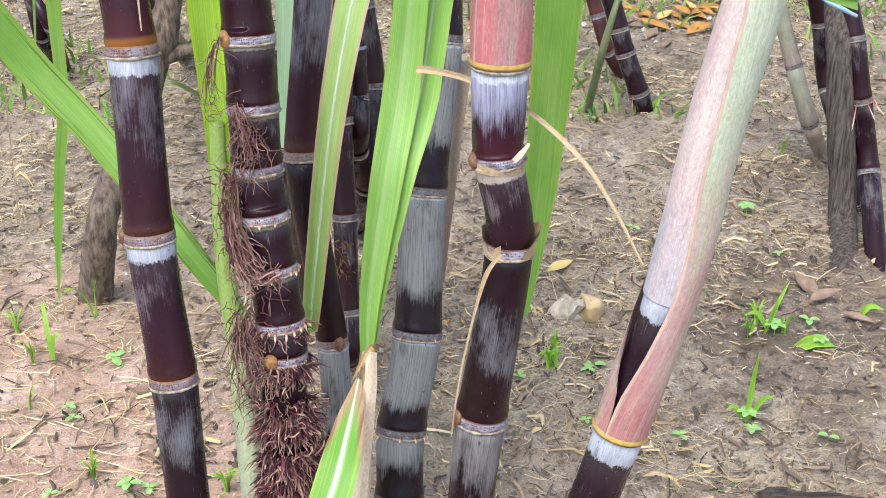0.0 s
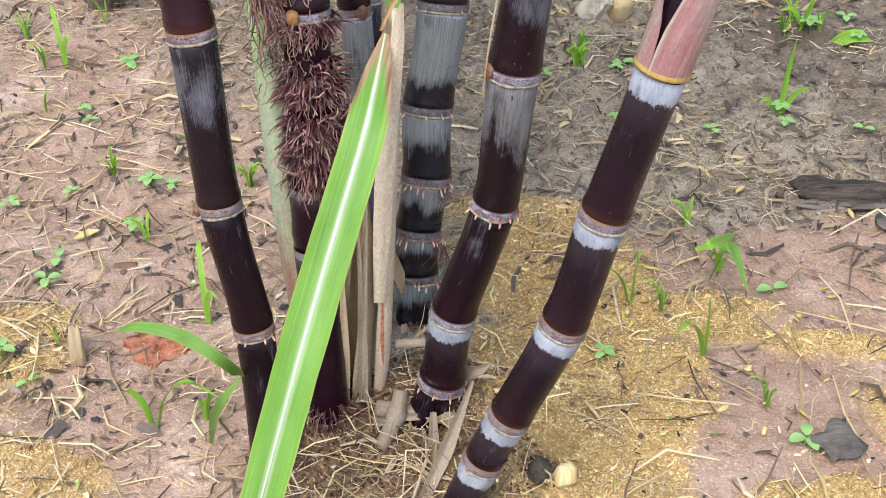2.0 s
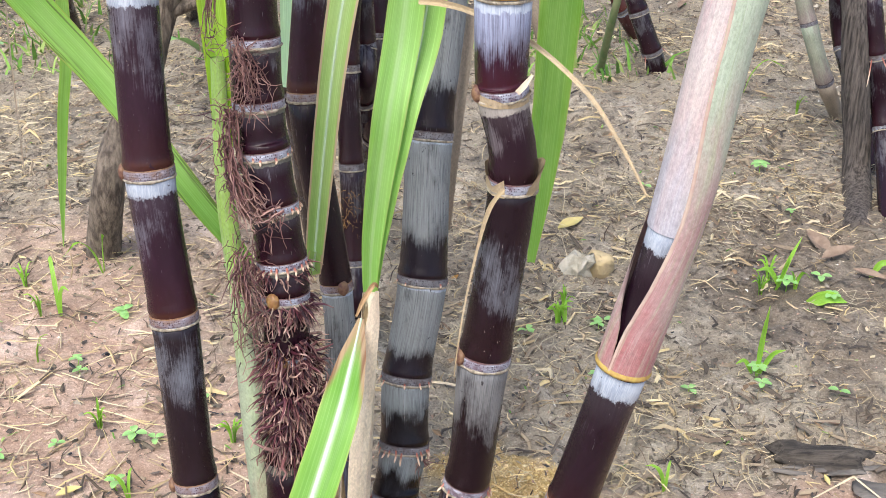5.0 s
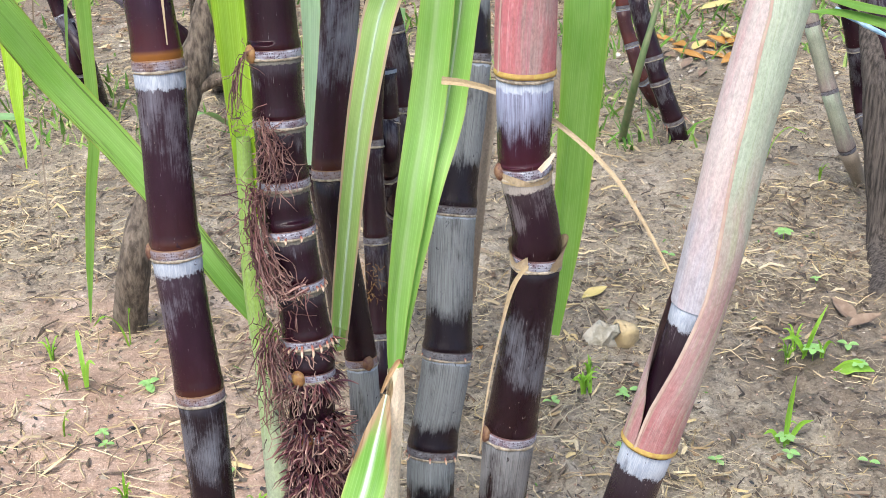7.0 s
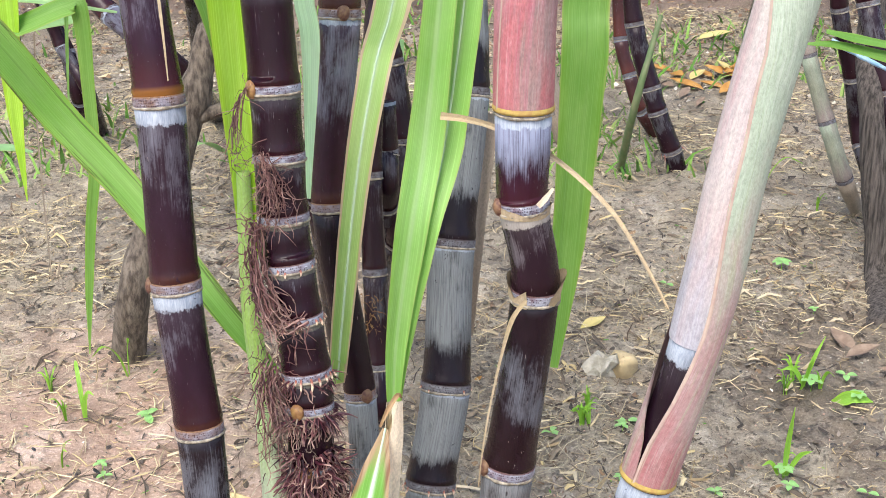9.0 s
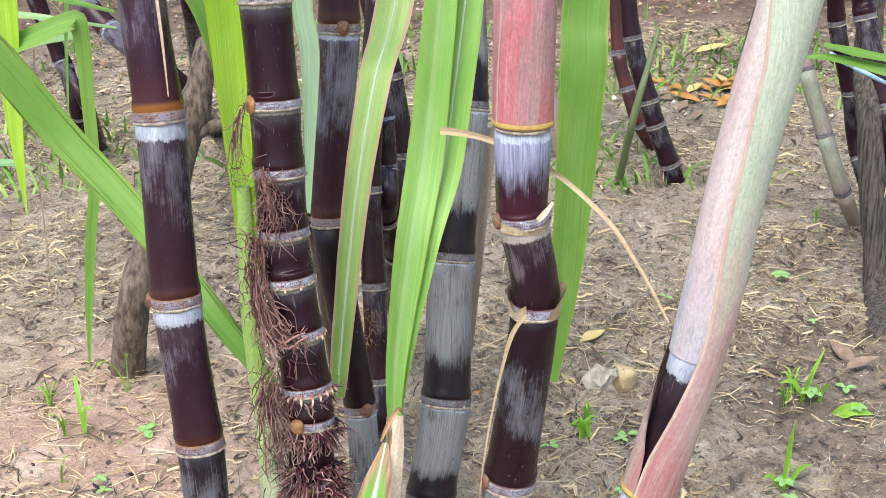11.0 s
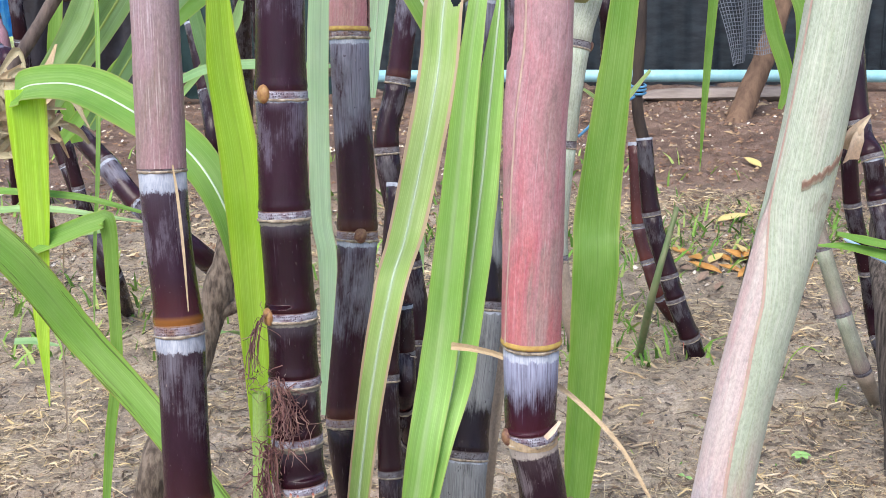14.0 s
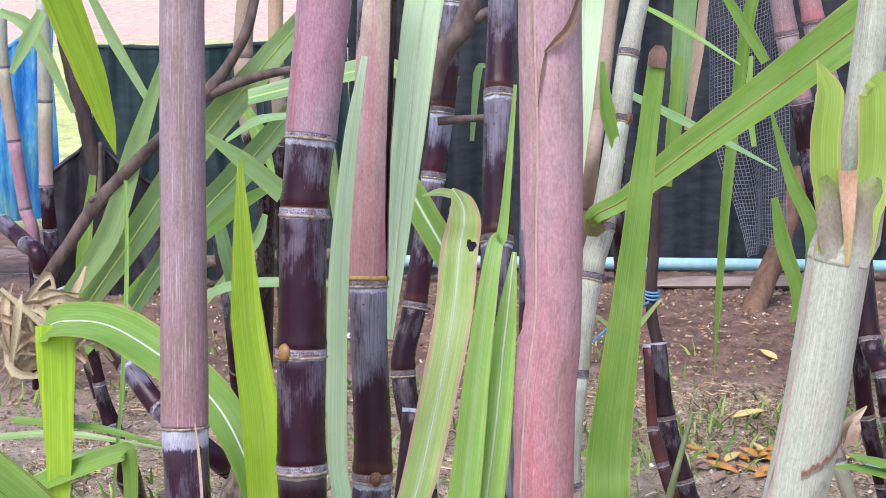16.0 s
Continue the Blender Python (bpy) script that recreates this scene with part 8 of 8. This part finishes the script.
def bare(x, y):
    """How much litter lies there: little on the open clay, more on the mud behind."""
    k = 0.22 + 0.78 * min(1, max(0, (noise.noise((x * 2.3, y * 2.3, 3.3)) + 0.5 * noise.noise((x * 9, y * 9, 2.3)) + 0.35) * 1.5))
    open_clay = clay(x, y) * (0.62 if x > 0 else 0.30)
    return k * (1.0 - open_clay) * (1.0 - 0.75 * sawdust(x, y))


def clustered(x, y):
    return 1.0 if noise.noise((x * 6.3, y * 6.3, 9.2)) + 0.5 * noise.noise((x * 17, y * 17, 3.1)) > 0.10 else 0.12


AREA = (-1.25, 1.6, -0.45, 3.2)
scatter("straw_litter", "tangled grey-tan straw strewn over the mud", STRAW, 34000, AREA, (0.005, 0.028), (0.0007, 0.0021), keep=bare)
scatter("straw_litter", "longer straw and leaf strips trodden into the mud", STRAW, 800, AREA, (0.04, 0.11), (0.001, 0.0028), keep=bare, lift=0.004)
scatter("straw_litter", "straw scraps in the sawdust", DUST_BITS, 300, (-0.6, 0.62, -0.3, 0.4), (0.012, 0.045), (0.001, 0.0026), keep=sawdust, lift=0.004)
scatter("sawdust_litter", "coarse yellow sawdust around the clump", DUST_BITS, 26000, (-0.6, 0.62, -0.3, 0.4), (0.0012, 0.0045), (0.001, 0.003), "crumb", keep=sawdust, lift=0.001)
scatter("sawdust_litter", "pale wood shavings in the sawdust", DUST_BITS, 500, (-0.6, 0.62, -0.3, 0.4), (0.005, 0.014), (0.003, 0.007), "flake", keep=sawdust, lift=0.003)
scatter("leaf_litter", "brown and grey scraps of dead leaf", mat_bits("leaf_scraps", [(0.26, 0.17, 0.10), (0.36, 0.27, 0.17), (0.18, 0.12, 0.08), (0.44, 0.35, 0.24), (0.30, 0.25, 0.20), (0.12, 0.09, 0.07)]), 4200, AREA, (0.006, 0.030), (0.003, 0.010), "flake", keep=bare, lift=0.002)
ROTTEN = mat_bits("rotten_leaf", [(0.10, 0.078, 0.058), (0.16, 0.12, 0.085), (0.065, 0.053, 0.045), (0.24, 0.185, 0.13), (0.13, 0.105, 0.08), (0.32, 0.25, 0.17)], 0.65)
scatter("leaf_litter", "decayed dark leaf strips pressed into the mud", ROTTEN, 4600, (-1.25, 1.6, 0.2, 3.2), (0.014, 0.045), (0.0025, 0.008), keep=bare, lift=0.003)


def matted(x, y):
    """Where the straw lies thick: ragged patches, mostly on the mud."""
    k = 1.0 if noise.noise((x * 4.1, y * 4.1, 6.2)) + 0.5 * noise.noise((x * 11, y * 11, 2.2)) > 0.12 else 0.06
    return k * (0.35 if (x < -0.15 and y < 0.8) or (x > 0.3 and y < 0.35) else 1.0)


scatter("straw_litter", "matted fine pale straw lying in patches", mat_bits("fine_straw", [(0.56, 0.47, 0.29), (0.44, 0.36, 0.22), (0.64, 0.56, 0.38), (0.32, 0.26, 0.16), (0.50, 0.44, 0.31)]), 17000, AREA, (0.012, 0.05), (0.0005, 0.0013), keep=matted, lift=0.006, bend=0.22)
scatter("leaf_litter", "curled grey leaf curls among the straw", STRAW, 2200, AREA, (0.015, 0.045), (0.003, 0.007), keep=matted, lift=0.004, arch=0.3)
scatter("clay_litter", "rough damp clods of mud", mat_bits("mud_clods", [(0.17, 0.14, 0.11), (0.23, 0.19, 0.15), (0.11, 0.09, 0.072), (0.28, 0.24, 0.19), (0.14, 0.12, 0.095)], 0.75), 9000, (-1.25, 1.6, 0.25, 3.2), (0.006, 0.020), (0.006, 0.016), "crumb", keep=bare, lift=-0.002)
def at_foot(x, y):
    return 1.0 if math.hypot(x + 0.02, y + 0.02) < 0.13 + 0.05 * noise.noise((x * 20, y * 20, 1)) else 0.0


FOOT = (-0.25, 0.2, -0.25, 0.2)
scatter("earth_litter", "brown crumbs of earth among the stalks", mat_bits("earth_crumbs", [(0.22, 0.13, 0.065), (0.13, 0.075, 0.04), (0.30, 0.19, 0.10), (0.08, 0.045, 0.03), (0.36, 0.25, 0.13)]), 3800, FOOT, (0.002, 0.008), (0.002, 0.006), "crumb", keep=at_foot, lift=0.001)
scatter("straw_litter", "straw and dry root hairs caught at the foot of the clump", STRAW, 200, FOOT, (0.02, 0.07), (0.0007, 0.0022), keep=at_foot, lift=0.010, arch=0.5, tilt=0.3)
scatter("straw_litter", "straw and brown stalk ends on the clay", STRAW, 900, (-0.62, -0.1, -0.15, 1.0), (0.02, 0.07), (0.0012, 0.0034), lift=0.004, bend=0.1)
scatter("leaf_litter", "flat dark leaf scraps stuck to the clay", ROTTEN, 420, (-0.62, -0.1, -0.15, 1.0), (0.008, 0.028), (0.003, 0.010), "flake", keep=clustered, lift=0.002)
scatter("twig_litter", "thin dark twigs and rootlets on the ground", mat_bits("twig_bits", [(0.10, 0.07, 0.05), (0.17, 0.12, 0.085), (0.06, 0.045, 0.04), (0.24, 0.17, 0.11)]), 1300, AREA, (0.015, 0.06), (0.0009, 0.0024), lift=0.004, arch=0.12, bend=0.08)
scatter("char_litter", "black charred flakes lying close on the clay", DARK_BITS, 110, (-0.48, -0.12, -0.1, 0.75), (0.004, 0.020), (0.002, 0.008), "flake", keep=clustered, lift=0.003)
scatter("char_litter", "black charred flakes beside the sawdust", DARK_BITS, 60, (0.12, 0.52, -0.1, 0.55), (0.004, 0.018), (0.002, 0.007), "flake", keep=clustered, lift=0.003)
scatter("char_litter", "black charred flakes on the clay", DARK_BITS, 4500, AREA, (0.003, 0.016), (0.002, 0.007), "flake", keep=clustered, lift=0.002)
scatter("leaf_litter", "yellowed scraps of leaf on the clay by the sawdust", mat_bits("yellow_scraps", [(0.62, 0.50, 0.12), (0.70, 0.60, 0.24), (0.50, 0.36, 0.10), (0.40, 0.28, 0.12)]), 90, (0.20, 0.56, -0.15, 0.30), (0.008, 0.022), (0.004, 0.009), "flake", lift=0.005)
scatter("char_litter", "larger curled black flakes on the clay", DARK_BITS, 46, (-0.50, -0.14, -0.12, 0.65), (0.014, 0.034), (0.006, 0.014), "flake", keep=clustered, lift=0.004)
scatter("twig_litter", "long thin straws lying over the clay", STRAW, 60, (0.16, 0.56, -0.15, 0.30), (0.05, 0.12), (0.0014, 0.003), lift=0.006, bend=0.06)
scatter("pale_litter", "small pale chips and husks", PALE_BITS, 3500, AREA, (0.004, 0.014), (0.002, 0.006), "flake", lift=0.002)
scatter("clay_litter", "small crumbs of clay and mud", CLAY_BITS, 9000, AREA, (0.002, 0.007), (0.002, 0.005), "crumb", lift=0.0)
scatter("pebble_litter", "pale pebbles strewn on the dark soil by the fence", PEBBLE_BITS, 2600, (-2.2, 3.0, 2.2, 4.6), (0.008, 0.026), (0.007, 0.018), "crumb", lift=0.0)
scatter("straw_litter", "dead leaf scraps on the far soil", DARK_LEAF, 5000, (-2.4, 3.2, 2.4, 4.7), (0.01, 0.05), (0.004, 0.012), "flake", lift=0.006)
scatter("green_litter", "tiny green sprouts in the mud", GREEN_BITS, 700, AREA, (0.006, 0.02), (0.002, 0.005), "flake", lift=0.004)


def far_grass():
    V, F = [], []
    for _ in range(9000):
        x, y = rng.uniform(-2.0, 2.8), rng.uniform(1.7, 3.7)
        if rng.random() > max(0.03, 0.2 + 1.3 * noise.noise((x * 1.7, y * 1.7, 9))):
            continue
        a, h, w = rng.uniform(0, 6.28), rng.uniform(0.02, 0.075), rng.uniform(0.0025, 0.006)
        c = np.array([x, y, lie(x, y) - 0.003])
        s = np.array([math.cos(a), math.sin(a), 0]) * w
        l = np.array([rng.normal(0, 0.45), rng.normal(0, 0.45), 1.0]) * h
        b = len(V)
        V += [tuple(c - s), tuple(c + s), tuple(c + l * 0.55 + s * 0.7), tuple(c + l * 0.55 - s * 0.7), tuple(c + l + (l[0] * 0.4, l[1] * 0.4, -h * 0.12))]
        F += [(b, b + 1, b + 2, b + 3), (b + 3, b + 2, b + 4)]
    me = bpy.data.meshes.new("grass")
    me.from_pydata(V, [], F)
    me.materials.append(GREEN_BITS)
    tagged(new("grass", me), "sparse short green grass on the mud", "grass", kind="stuff")


scatter("clay_litter", "dark clods and scraps on the soil by the fence", DARK_LEAF, 7000, (-2.2, 3.0, 2.5, 4.7), (0.012, 0.035), (0.008, 0.022), "crumb", lift=0.0)
far_grass()
for _o in _S + _T:
    for _c in (*_o.children_recursive, _o):
        bpy.data.objects.remove(_c)
